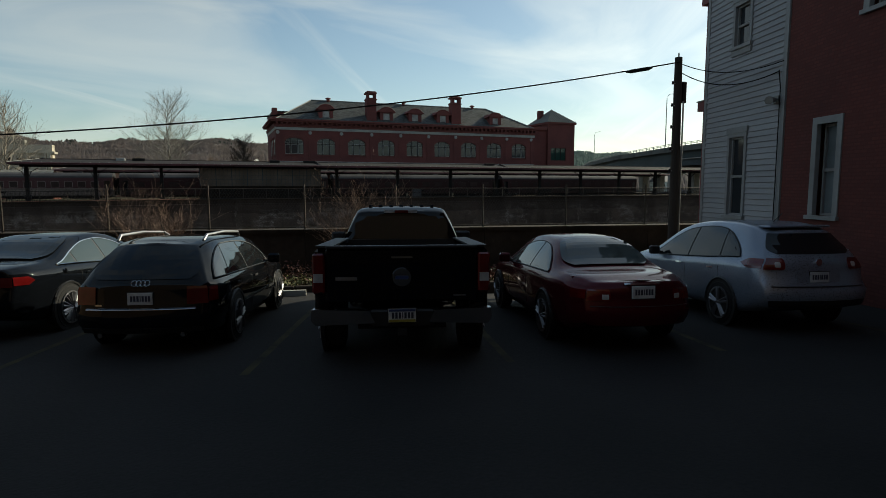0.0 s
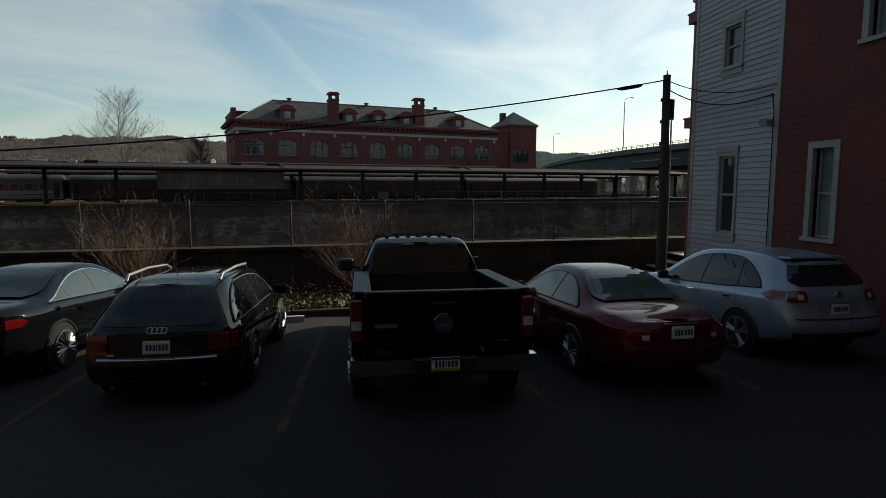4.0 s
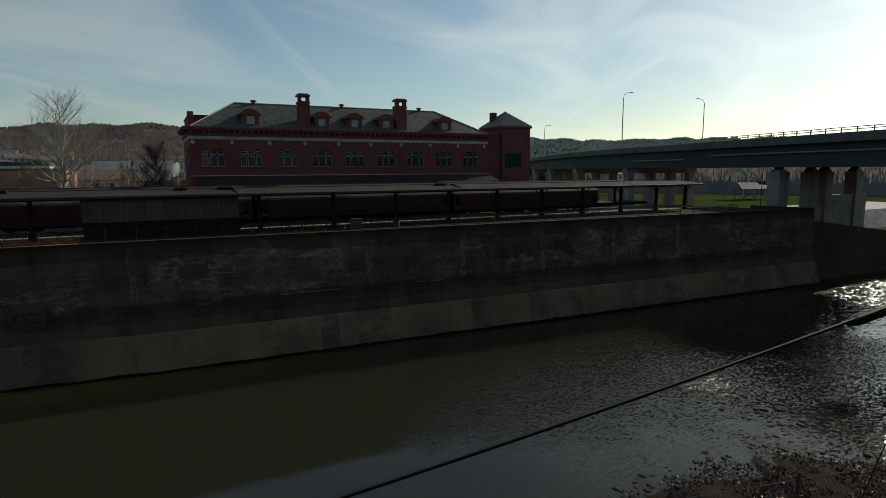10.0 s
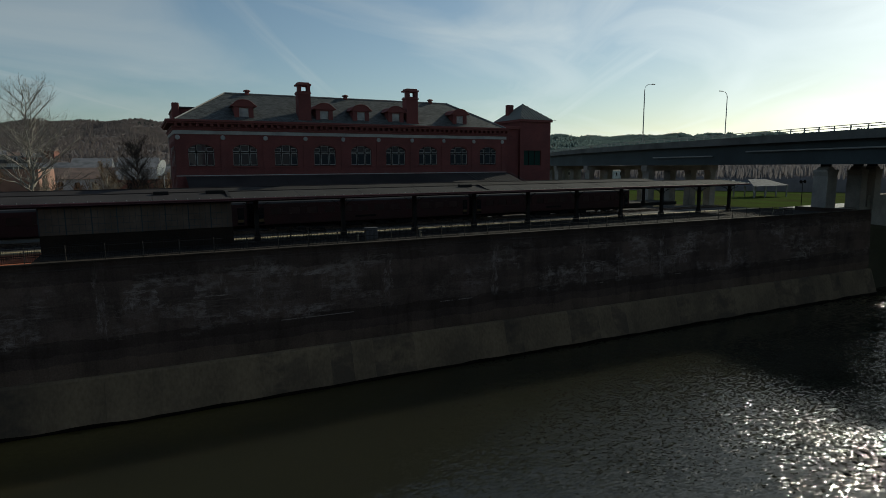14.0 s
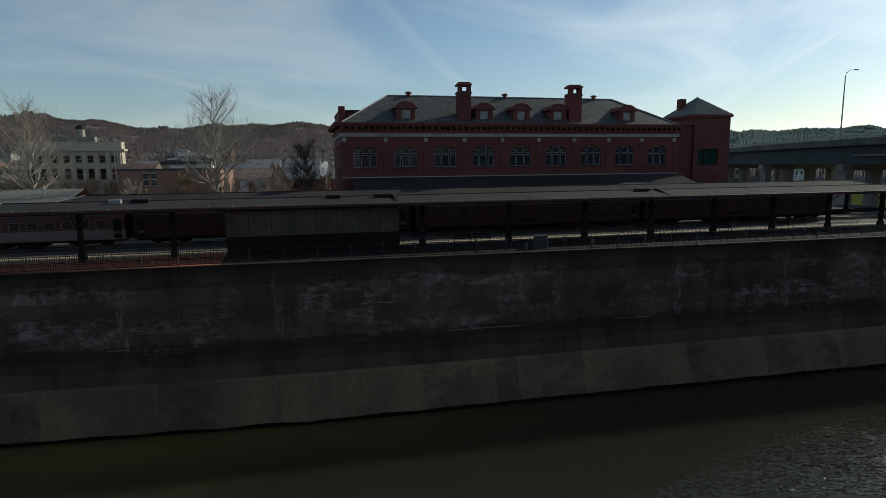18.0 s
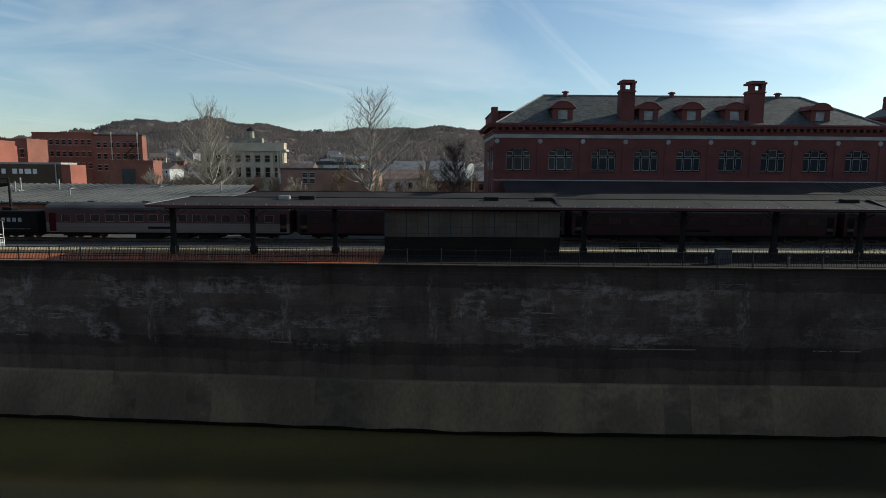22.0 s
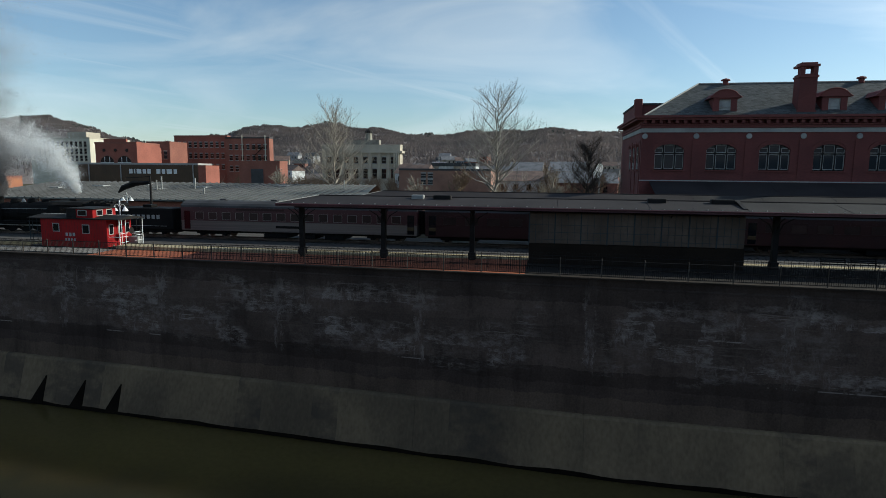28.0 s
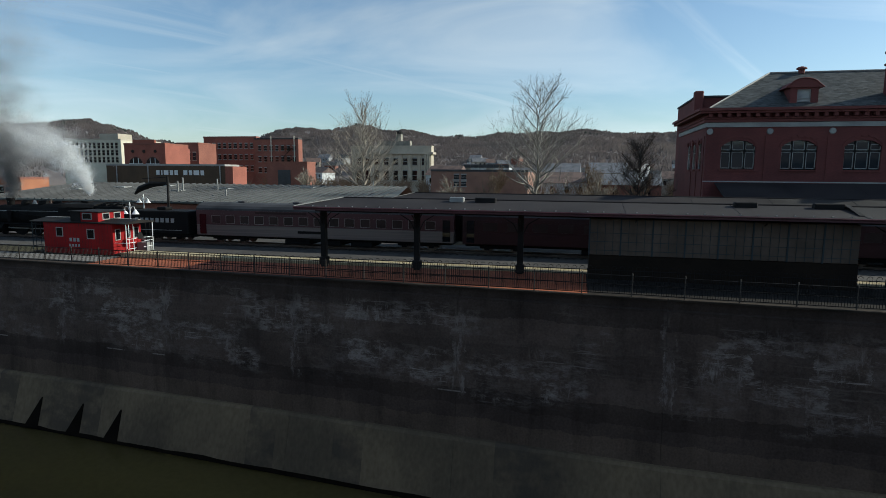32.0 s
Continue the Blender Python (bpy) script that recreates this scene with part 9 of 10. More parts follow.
M_PLATEW = mat("plate_white", (0.72, 0.74, 0.74), 0.4, 0, 0.05, 30, 4, 0.0)
M_PLATEB = mat("plate_dark_bars", (0.05, 0.055, 0.09), 0.5, 0, 0.05)
M_PLATEY = mat("plate_yellow_band", (0.62, 0.52, 0.08), 0.4, 0, 0.05)
M_PLATEBLUE = mat("plate_blue_band", (0.06, 0.10, 0.28), 0.4, 0, 0.05)
M_CARGLASS = glass_mat("car_glass", (0.010, 0.013, 0.015), 0.02)
M_CARGLASS2 = glass_mat("car_glass_pale", (0.055, 0.075, 0.075), 0.02)



class Shell:
    """Car body as a smooth surface: profile curves along the length, one cross-section, a tail profile."""

    def __init__(self, L, top, belt, half, bot, tail, roof_in=0.40, bulge=0.10):
        self.L, self.t, self.b, self.h, self.o, self.tail, self.ri, self.bulge = L, top, belt, half, bot, tail, roof_in, bulge

    @staticmethod
    def curve(pts, y):
        n = len(pts)
        if y <= pts[0][0]:
            return pts[0][1]
        for i in range(n - 1):
            a, b = pts[i], pts[i + 1]
            if y <= b[0]:
                h = b[0] - a[0]
                d = (b[1] - a[1]) / h
                d0 = (a[1] - pts[i - 1][1]) / (a[0] - pts[i - 1][0]) if i else d
                d1 = (pts[i + 2][1] - b[1]) / (pts[i + 2][0] - b[0]) if i + 2 < n else d
                m0 = 2 * d * d0 / (d + d0) if d * d0 > 0 else 0.0
                m1 = 2 * d * d1 / (d + d1) if d * d1 > 0 else 0.0
                s = (y - a[0]) / h
                return a[1] * (1 + 2 * s) * (1 - s) ** 2 + h * m0 * s * (1 - s) ** 2 + b[1] * s * s * (3 - 2 * s) + h * m1 * s * s * (s - 1)
        return pts[-1][1]

    def section(self, y):
        """Half section (x, z) from the bottom centre up to the roof centre."""
        c = self.curve
        zt, zb, w, zo = c(self.t, y), c(self.b, y), c(self.h, y), c(self.o, y)
        g = max(0.0, zt - zb)
        wr = w * 0.90 - self.ri * g
        ze = zb + (g - 0.05) if g > 0.16 else zb + g * 0.7
        side = [(0, zo), (0.6 * w, zo), (0.92 * w, zo + 0.02), (0.975 * w, zo + 0.12), (0.997 * w, zo + 0.28 * (zb - zo) + 0.08), (w, (zo + zb) / 2 + 0.06), (0.99 * w, zb - 0.10), (0.972 * w, zb - 0.035), (0.935 * w, zb)]
        a, b = side[-1], (wr, ze)
        for s in (0.25, 0.5, 0.75):
            side.append((a[0] + (b[0] - a[0]) * s + 0.028 * g * 4 * s * (1 - s), a[1] + (b[1] - a[1]) * s))
        cr = zt - ze
        side += [b, (0.93 * wr, ze + 0.45 * cr), (0.76 * wr, ze + 0.78 * cr), (0.42 * wr, ze + 0.96 * cr), (0, zt)]
        return side

    def yr(self, y, z):
        f = max(0.0, 1 - y / 1.5)
        return y + self.curve(self.tail, z) * f * f * (3 - 2 * f)

    def side_x(self, y, z):
        s = self.section(y)
        for (x0, z0), (x1, z1) in zip(s[2:], s[3:]):
            if z0 <= z <= z1 and z1 > z0:
                return x0 + (x1 - x0) * (z - z0) / (z1 - z0)
        return s[8][0]

    def top_z(self, y, x):
        s = self.section(y)[8:]
        for (x0, z0), (x1, z1) in zip(s, s[1:]):
            if x1 <= abs(x) <= x0 and x0 > x1:
                return z1 + (z0 - z1) * (abs(x) - x1) / (x0 - x1)
        return s[-1][1] if abs(x) < 0.1 else s[0][1]

    def cap_pt(self, x, z, off=0.0):
        xs = max(0.05, self.side_x(0.0, z))
        q = min(1.0, abs(x) / xs)
        return (x, self.curve(self.tail, z) - self.bulge * (1 - q ** 2.6) - off, z)

    def body(self, parent, material):
        ys = [0.0, 0.05, 0.12, 0.2] + [0.3 + (self.L - 0.42) * i / 44 for i in range(45)] + [self.L - 0.06, self.L]
        rings = []
        for y in ys:
            h = self.section(y)
            full = h + [(-x, z) for x, z in reversed(h[1:-1])]
            rings.append([(x, self.yr(y, z) if y < 1.5 else y, z) for x, z in full])
        bm = bmesh.new()
        rs = [[bm.verts.new(p) for p in r] for r in rings]
        n = len(rs[0])
        for a, b in zip(rs, rs[1:]):
            for k in range(n):
                bm.faces.new((a[k], b[k], b[(k + 1) % n], a[(k + 1) % n]))
        bm.faces.new(rs[-1][::-1])
        # tail panel
        hs = self.section(0.0)
        zs = [p[1] for p in hs[2:]]
        rows = []
        for (xx, zz) in hs[2:]:
            m = 12
            rows.append([bm.verts.new(self.cap_pt(xx * (1 - 2 * i / m), zz)) for i in range(m + 1)])
        for a, b in zip(rows, rows[1:]):
            for i in range(len(a) - 1):
                bm.faces.new((a[i], a[i + 1], b[i + 1], b[i]))
        bmesh.ops.remove_doubles(bm, verts=bm.verts[:], dist=0.002)
        bmesh.ops.recalc_face_normals(bm, faces=bm.faces[:])
        return part("body", bm, material, parent, smooth=True)

    def sheet(self, name, grid, material, parent, label=""):
        bm = bmesh.new()
        vs = [[bm.verts.new(p) for p in r] for r in grid]
        for a, b in zip(vs, vs[1:]):
            for i in range(len(a) - 1):
                bm.faces.new((a[i], a[i + 1], b[i + 1], b[i]))
        bmesh.ops.remove_doubles(bm, verts=bm.verts[:], dist=0.0005)
        r = bmesh.ops.solidify(bm, geom=bm.faces[:], thickness=0.006)
        bmesh.ops.recalc_face_normals(bm, faces=bm.faces[:])
        return part(name, bm, material, parent, label, smooth=False)

    def side_out(self, y, z, s, off):
        return (s * (self.side_x(y, z) + off), self.yr(y, z) if y < 1.5 else y, z)

    def side_glass(self, parent, y0, y1, cuts, glass, trim=None, lift=0.035, drop=0.06, p=2.6, rise=0.0, lean=0.45):
        """One rounded run of side windows from y0 to y1, cut by pillars; lean shifts the highest point."""
        def zr(y):
            t = (y - y0) / (y1 - y0)
            zl = self.curve(self.b, y) + lift + rise * max(0, 0.35 - t)
            sec = self.section(y)
            zh = sec[12][1] - drop
            c = lean
            q = (t - c) / (1 - c) if t > c else (c - t) / c
            f = max(0.0, 1 - min(1.0, q) ** p) ** (1 / p)
            return zl, zl + max(0.004, zh - zl) * f
        for s in (-1, 1):
            edges = [y0] + [e for c in cuts for e in (c - 0.022, c + 0.022)] + [y1]
            n = 40
            yy = [y0 + (y1 - y0) * (0.5 - 0.5 * math.cos(math.pi * i / n)) for i in range(n + 1)]
            self.sheet("window_surround", [[self.side_out(y, zr(y)[0] - 0.012 + (zr(y)[1] - zr(y)[0] + 0.02) * j / 5, s, 0.003) for y in yy] for j in range(6)], M_TRIMBLK, parent)
            for a, b in zip(edges[::2], edges[1::2]):
                ya = [a + (b - a) * (0.5 - 0.5 * math.cos(math.pi * i / 14)) for i in range(15)]
                self.sheet("side_window", [[self.side_out(y, zr(y)[0] + (zr(y)[1] - zr(y)[0]) * j / 5, s, 0.009) for y in ya] for j in range(6)], glass, parent)
            if trim:
                loop_ = [self.side_out(y, zr(y)[1] + 0.006, s, 0.010) for y in yy] + [self.side_out(y, zr(y)[0] - 0.008, s, 0.010) for y in reversed(yy)]
                part("window_trim", tb(loop_ + loop_[:1], 0.011, 5), trim, parent, "bright window trim")

    def screen(self, name, parent, y0, y1, glass, k=0.86, p=5.0):
        """Curved screen on the sloping top between y0 (low) and y1 (high)."""
        grid = []
        for j in range(11):
            t = j / 10
            y = y0 + (y1 - y0) * t
            s = self.section(y)
            wr = s[8][0] + (s[12][0] - s[8][0]) * 0.9
            q = abs(2 * t - 1)
            f = k * (1 - 0.25 * q ** p)
            row = []
            for i in range(13):
                x = wr * f * (2 * i / 12 - 1)
                z = self.top_z(y, x)
                row.append((x, (self.yr(y, z) if y < 1.5 else y) - (0.006 if y1 > y0 else -0.006), z + 0.020))
            grid.append(row)
        self.sheet(name, grid, glass, parent)

    def tail_sheet(self, name, parent, x0, x1, z0, z1, material, label="", off=0.008, rnd=0.0, tilt=0.0):
        """A panel on the tail surface; rnd draws in its top corners, tilt raises its outer end."""
        grid = []
        for j in range(8):
            t = j / 7
            row = []
            f = 1 - rnd * (abs(2 * t - 1) ** 4)
            xc = (x0 + x1) / 2
            for i in range(13):
                x = xc + (x0 + (x1 - x0) * i / 12 - xc) * f
                z = z0 + (z1 - z0) * t + tilt * abs(x)
                xs = self.side_x(0.0, z) - 0.004
                x = max(-xs, min(xs, x))
                row.append(self.cap_pt(x, z, off))
            grid.append(row)
        return self.sheet(name, grid, material, parent, label)

    def side_sheet(self, name, parent, s, y0, y1, z0, z1, material, label="", off=0.006, taper=0.0):
        grid = []
        for j in range(5):
            t = j / 4
            grid.append([self.side_out(y0 + (y1 - y0 - taper * abs(2 * t - 1)) * i / 8, z0 + (z1 - z0) * t, s, off) for i in range(9)])
        return self.sheet(name, grid, material, parent, label)

    def seams(self, parent, ys, z0=0.36):
        for s in (-1, 1):
            for y in ys:
                zb = self.curve(self.b, y)
                part("door_gap", tb([self.side_out(y, z0 + (zb - z0) * i / 6, s, 0.0) for i in range(7)], 0.004, 4), M_TRIMBLK, parent)


def wheel(name, x, y, r, parent, style=5, w=0.22):
    wh = new(name)
    wh.parent = parent
    s = 1 if x > 0 else -1
    bm = bmesh.new()
    tube(bm, [(x - s * w, y, r), (x - s * (w - 0.03), y, r), (x - s * 0.03, y, r), (x, y, r)], [r * 0.93, r, r, r * 0.93], 28)
    part("tyre", bm, M_TYRE, wh)
    bm = bmesh.new()
    tube(bm, [(x + s * 0.002, y, r), (x + s * 0.014, y, r)], [r * 0.74, r * 0.72], 28)
    part("rim_well", bm, M_TRIMBLK, wh)
    bm = bmesh.new()
    n = 28
    ring = []
    for rad, off in ((0.74, 0.015), (0.74, 0.024), (0.66, 0.024), (0.66, 0.015)):
        ring.append([bm.verts.new((x + s * off, y + r * rad * math.cos(6.2832 * k / n), r + r * rad * math.sin(6.2832 * k / n))) for k in range(n)])
    for a, b in zip(ring, ring[1:] + ring[:1]):
        for k in range(n):
            bm.faces.new((a[k], a[(k + 1) % n], b[(k + 1) % n], b[k]))
    for k in range(style):
        for t in (-0.13, 0.13):
            a = 6.2832 * k / style + 0.3
            p0 = (x + s * 0.026, y + 0.06 * r * math.cos(a), r + 0.06 * r * math.sin(a))
            p1 = (x + s * 0.026, y + 0.68 * r * math.cos(a + t), r + 0.68 * r * math.sin(a + t))
            tube(bm, [p0, p1], [0.03 * r / 0.33, 0.02 * r / 0.33], 4)
    tube(bm, [(x + s * 0.015, y, r), (x + s * 0.04, y, r)], [0.15 * r, 0.12 * r], 12)
    bmesh.ops.recalc_face_normals(bm, faces=bm.faces[:])
    part("rim", bm, M_ALLOY, wh, "silver alloy rim")
    bm = bmesh.new()
    pts = [(x - s * 0.01, y + r * 1.13 * math.cos(math.pi * k / 12), r + r * 1.13 * math.sin(math.pi * k / 12)) for k in range(13)]
    tube(bm, pts, 0.022, 5)
    part("wheel_arch", bm, M_TRIMBLK, wh)
    bm = bmesh.new()
    tube(bm, [(x - s * 0.05, y, r * 1.02), (x - s * 0.006, y, r * 1.02)], r * 1.12, 28)
    part("wheel_well", bm, M_TRIMBLK, wh)


def plate(parent, y, z, style):
    p = new("number_plate")
    p.parent = parent
    part("plate_face", bx(-0.152, 0.152, y - 0.012, y, z - 0.076, z + 0.076, 0.004), M_PLATEW, p, "white number plate")
    x = -0.115
    for w in (0.026, 0.026, 0.026, 0.012, 0.026, 0.026, 0.026):
        part("plate_bar", bx(x, x + w, y - 0.015, y - 0.0122, z - 0.034, z + 0.036), M_PLATEB, p, "dark bar")
        x += w + 0.012
    if style == "blue":
        part("plate_band", bx(-0.148, 0.148, y - 0.0145, y - 0.0122, z + 0.045, z + 0.073), M_PLATEBLUE, p)
        part("plate_band", bx(-0.148, 0.148, y - 0.0145, y - 0.0122, z - 0.073, z - 0.045), M_PLATEY, p)
    part("plate_frame", bx(-0.162, 0.162, y + 0.0005, y + 0.008, z - 0.086, z + 0.086), M_TRIMBLK if style != "chrome" else M_CHROME, p)


def mirror(parent, x, y, z, material, big=1.0):
    s = 1 if x > 0 else -1
    part("door_mirror", bx(min(x, x + s * 0.2 * big), max(x, x + s * 0.2 * big), y - 0.05 * big, y + 0.06 * big, z - 0.075 * big, z + 0.085 * big, 0.03), material, parent)
    part("mirror_stalk", tb([(x - s * 0.1, y, z - 0.05), (x + s * 0.04, y, z - 0.03)], 0.025, 5), M_TRIMBLK, parent)


def place(u, d, turn=0.0):
    p = lotp(u, d)
    return Matrix.Translation((p.x, p.y, lot_z(p.x, p.y) + 0.005)) @ pose(0, 0, 0, 0, 0, -12.3 + turn) @ pose(0, 0, 0, -2.58, 0, 0)



# black estate car
def estate(m):
    P = paint("black_car_paint", (0.005, 0.006, 0.008))
    c = thing("estate_car", "black estate car with silver roof rails parked in a bay", "car", m, "parked cars")
    S = Shell(4.83, [(0, 1.40), (0.35, 1.445), (1.0, 1.47), (1.8, 1.475), (2.5, 1.45), (2.85, 1.39), (3.3, 1.19), (3.62, 1.02), (3.9, 0.97), (4.5, 0.86), (4.83, 0.66)], [(0, 0.93), (2.0, 0.92), (3.4, 0.90), (4.3, 0.82), (4.83, 0.60)], [(0, 0.80), (0.25, 0.885), (0.8, 0.905), (3.6, 0.905), (4.4, 0.84), (4.83, 0.60)], [(0, 0.30), (0.5, 0.20), (4.3, 0.20), (4.83, 0.38)],
              [(0.28, 0.10), (0.38, 0.04), (0.60, 0.03), (0.635, 0.08), (0.86, 0.10), (0.95, 0.14), (1.2, 0.36), (1.42, 0.62)], 0.42, 0.11)
    S.body(c, P)
    S.side_glass(c, 0.16, 3.12, (0.78, 1.82), M_CARGLASS, M_TRIMBLK, p=3.2, lean=0.36)
    S.tail_sheet("rear_window", c, -0.66, 0.66, 0.97, 1.37, M_CARGLASS, rnd=0.14)
    S.screen("windscreen", c, 3.55, 2.92, M_CARGLASS)
    S.tail_sheet("bumper_trim", c, -0.66, 0.66, 0.600, 0.622, M_CHROME, "chrome bumper strip", 0.014)
    S.tail_sheet("tailgate_gap", c, -0.74, 0.74, 0.632, 0.640, M_TRIMBLK, "", 0.006)
    S.tail_sheet("lower_valance", c, -0.74, 0.74, 0.30, 0.37, M_TRIMBLK, "", 0.008)
    for s in (-1, 1):
        part("roof_rail", tb([(s * 0.56, 0.66, 1.43), (s * 0.57, 0.76, 1.50), (s * 0.585, 1.5, 1.525), (s * 0.58, 2.25, 1.50), (s * 0.56, 2.40, 1.44)], 0.02, 6), M_ALLOY, c, "satin silver roof rail")
        S.tail_sheet("tail_light", c, s * 0.55, s * 0.86, 0.66, 0.88, M_TAIL, "red tail light", 0.012)
        S.side_sheet("tail_light_side", c, s, 0.0, 0.16, 0.68, 0.87, M_TAIL)
        mirror(c, s * 0.88, 3.05, 1.0, P)
        for y in (0.96, 3.74):
            wheel("wheel", s * 0.918, y, 0.335, c, 6)
        for y in (0.98, 1.98):
            S.side_sheet("door_handle", c, s, y, y + 0.18, 0.80, 0.83, M_TRIMBLK, "", 0.02)
        S.side_sheet("rub_strip", c, s, 1.35, 3.3, 0.50, 0.54, M_TRIMBLK, "", 0.012)
    S.seams(c, (0.80, 1.84, 2.92))
    for x in (-0.078, -0.026, 0.026, 0.078):
        bm = bmesh.new()
        q = [S.cap_pt(x + 0.034 * math.cos(6.283 * k / 16), 0.925 + 0.034 * math.sin(6.283 * k / 16), 0.016) for k in range(17)]
        tube(bm, q, 0.0045, 4, cap=False)
        part("badge_ring", bm, M_CHROME, c, "small chrome ring")
    S.tail_sheet("model_badge", c, -0.56, -0.47, 0.645, 0.665, M_CHROME, "", 0.012)
    plate(c, -0.028, 0.735, "white")
    part("antenna", tb([(0.0, 0.85, 1.47), (-0.02, 0.72, 1.66)], 0.006, 5), M_TRIMBLK, c)
    for x in (-0.5, 0.5):
        part("tailpipe", tb([(x, -0.03, 0.28), (x, 0.2, 0.28)], 0.03, 8), M_CHROME, c)


# black pickup truck
def pickup(m):
    P = paint("black_truck_paint", (0.005, 0.005, 0.006))
    c = thing("pickup_truck", "big black pickup truck with chrome bumper and empty bed", "truck", m, "parked cars")
    W = 0.985
    for s in (-1, 1):
        part("bed_side", bx(min(s * 0.78, s * W), max(s * 0.78, s * W), 0.12, 2.30, 0.62, 1.36, 0.045), P, c)
        part("bed_rail_cap", bx(min(s * 0.77, s * 0.97), max(s * 0.77, s * 0.97), 0.10, 2.31, 1.362, 1.385), M_TRIMBLK, c, "bed rail cap")
        part("tail_light", bx(min(s * 0.86, s * 1.0), max(s * 0.86, s * 1.0), 0.045, 0.16, 0.84, 1.30, 0.02), M_TAIL, c, "tall red tail light")
        part("reverse_lens", bx(min(s * 0.88, s * 0.985), max(s * 0.88, s * 0.985), 0.035, 0.046, 0.97, 1.07), M_LENSW, c)
        part("bumper_end", pr([(s * 0.30, 0.52), (s * 0.36, 0.66), (s * 0.99, 0.68), (s * 1.0, 0.56), (s * 0.95, 0.50)] if s > 0 else [(s * 0.30, 0.52), (s * 0.95, 0.50), (s * 1.0, 0.56), (s * 0.99, 0.68), (s * 0.36, 0.66)], "y", -0.10, 0.06), M_BUMPER, c, "chrome bumper half")
        mirror(c, s * 1.0, 4.40, 1.30, M_TRIMBLK, 1.35)
        for y in (1.05, 4.95):
            wheel("wheel", s * 0.995, y, 0.40, c, 6, 0.27)
    part("bed_floor", bx(-0.779, 0.779, 0.16, 2.30, 0.80, 0.85), M_TRIMBLK, c)
    part("bed_front", bx(-0.779, 0.779, 2.23, 2.30, 0.852, 1.36), M_TRIMBLK, c)
    part("tailgate", bx(-0.855, 0.855, 0.05, 0.13, 0.74, 1.35, 0.02), P, c)
    part("tailgate_recess", bx(-0.78, 0.78, 0.043, 0.049, 0.86, 1.18), P, c)
    part("tailgate_cap", bx(-0.85, 0.85, 0.03, 0.16, 1.352, 1.385, 0.01), M_TRIMBLK, c)
    part("tailgate_handle", bx(-0.12, 0.12, 0.032, 0.048, 1.24, 1.262), M_CHROME, c, "chrome tailgate handle")
    part("badge", tb([(0, 0.042, 1.02), (0, 0.025, 1.02)], [0.115, 0.105], 24), M_CHROME, c, "oval chrome badge")
    part("badge_field", bx(-0.075, 0.075, 0.018, 0.0245, 1.0, 1.04, 0.01), M_PLATEBLUE, c)
    part("model_badge", bx(-0.74, -0.50, 0.036, 0.0425, 0.99, 1.03), M_ALLOY, c, "pale model badge as a bar")
    part("model_badge", bx(0.58, 0.72, 0.036, 0.0425, 0.80, 0.815), M_ALLOY, c)
    part("bumper_centre", bx(-0.36, 0.36, -0.06, 0.05, 0.46, 0.66, 0.02), M_TRIMBLK, c)
    plate(c, -0.075, 0.60, "blue")
    part("frame_rail", bx(-0.5, 0.5, 0.1, 5.85, 0.42, 0.60), M_TRIMBLK, c)
    part("hitch", bx(-0.05, 0.05, -0.12, 0.1, 0.38, 0.45), M_TRIMBLK, c)
    cab = new("cab")
    cab.parent = c
    cab.location = (0, 2.35, -0.07)
    S = Shell(3.75, [(0, 1.86), (0.2, 1.925), (0.7, 1.95), (1.5, 1.95), (1.85, 1.88), (2.35, 1.55), (2.62, 1.33), (2.9, 1.27), (3.4, 1.18), (3.75, 0.98)], [(0, 1.30), (1.6, 1.29), (2.5, 1.25), (3.4, 1.10), (3.75, 0.9)], [(0, 0.93), (0.12, 0.975), (2.8, 0.985), (3.4, 0.94), (3.75, 0.84)], [(0, 0.45), (3.3, 0.45), (3.75, 0.55)],
              [(0.5, 0.0), (1.3, 0.0), (1.6, 0.06), (1.9, 0.14)], 0.34, 0.03)
    S.body(cab, P)
    S.side_glass(cab, 0.30, 2.32, (1.05,), M_CARGLASS, None, p=4.0, lean=0.40)
    S.tail_sheet("rear_window", cab, -0.70, 0.70, 1.42, 1.78, M_CARGLASS, rnd=0.10)
    S.screen("windscreen", cab, 2.58, 1.86, M_CARGLASS)
    S.seams(cab, (0.95, 1.98), 0.55)
    for i in range(7):
        x = -0.48 + 0.16 * i
        part("roof_rib", bx(x - 0.03, x + 0.03, 2.75, 3.75, 1.855, 1.887, 0.012), P, c)
    part("third_brake_light", bx(-0.10, 0.10, 2.42, 2.51, 1.76, 1.80), M_TAIL, c)
    for s in (-1, 1):
        part("cargo_lamp", bx(min(s * 0.102, s * 0.26), max(s * 0.102, s * 0.24), 2.42, 2.51, 1.76, 1.80), M_LENSW, c)


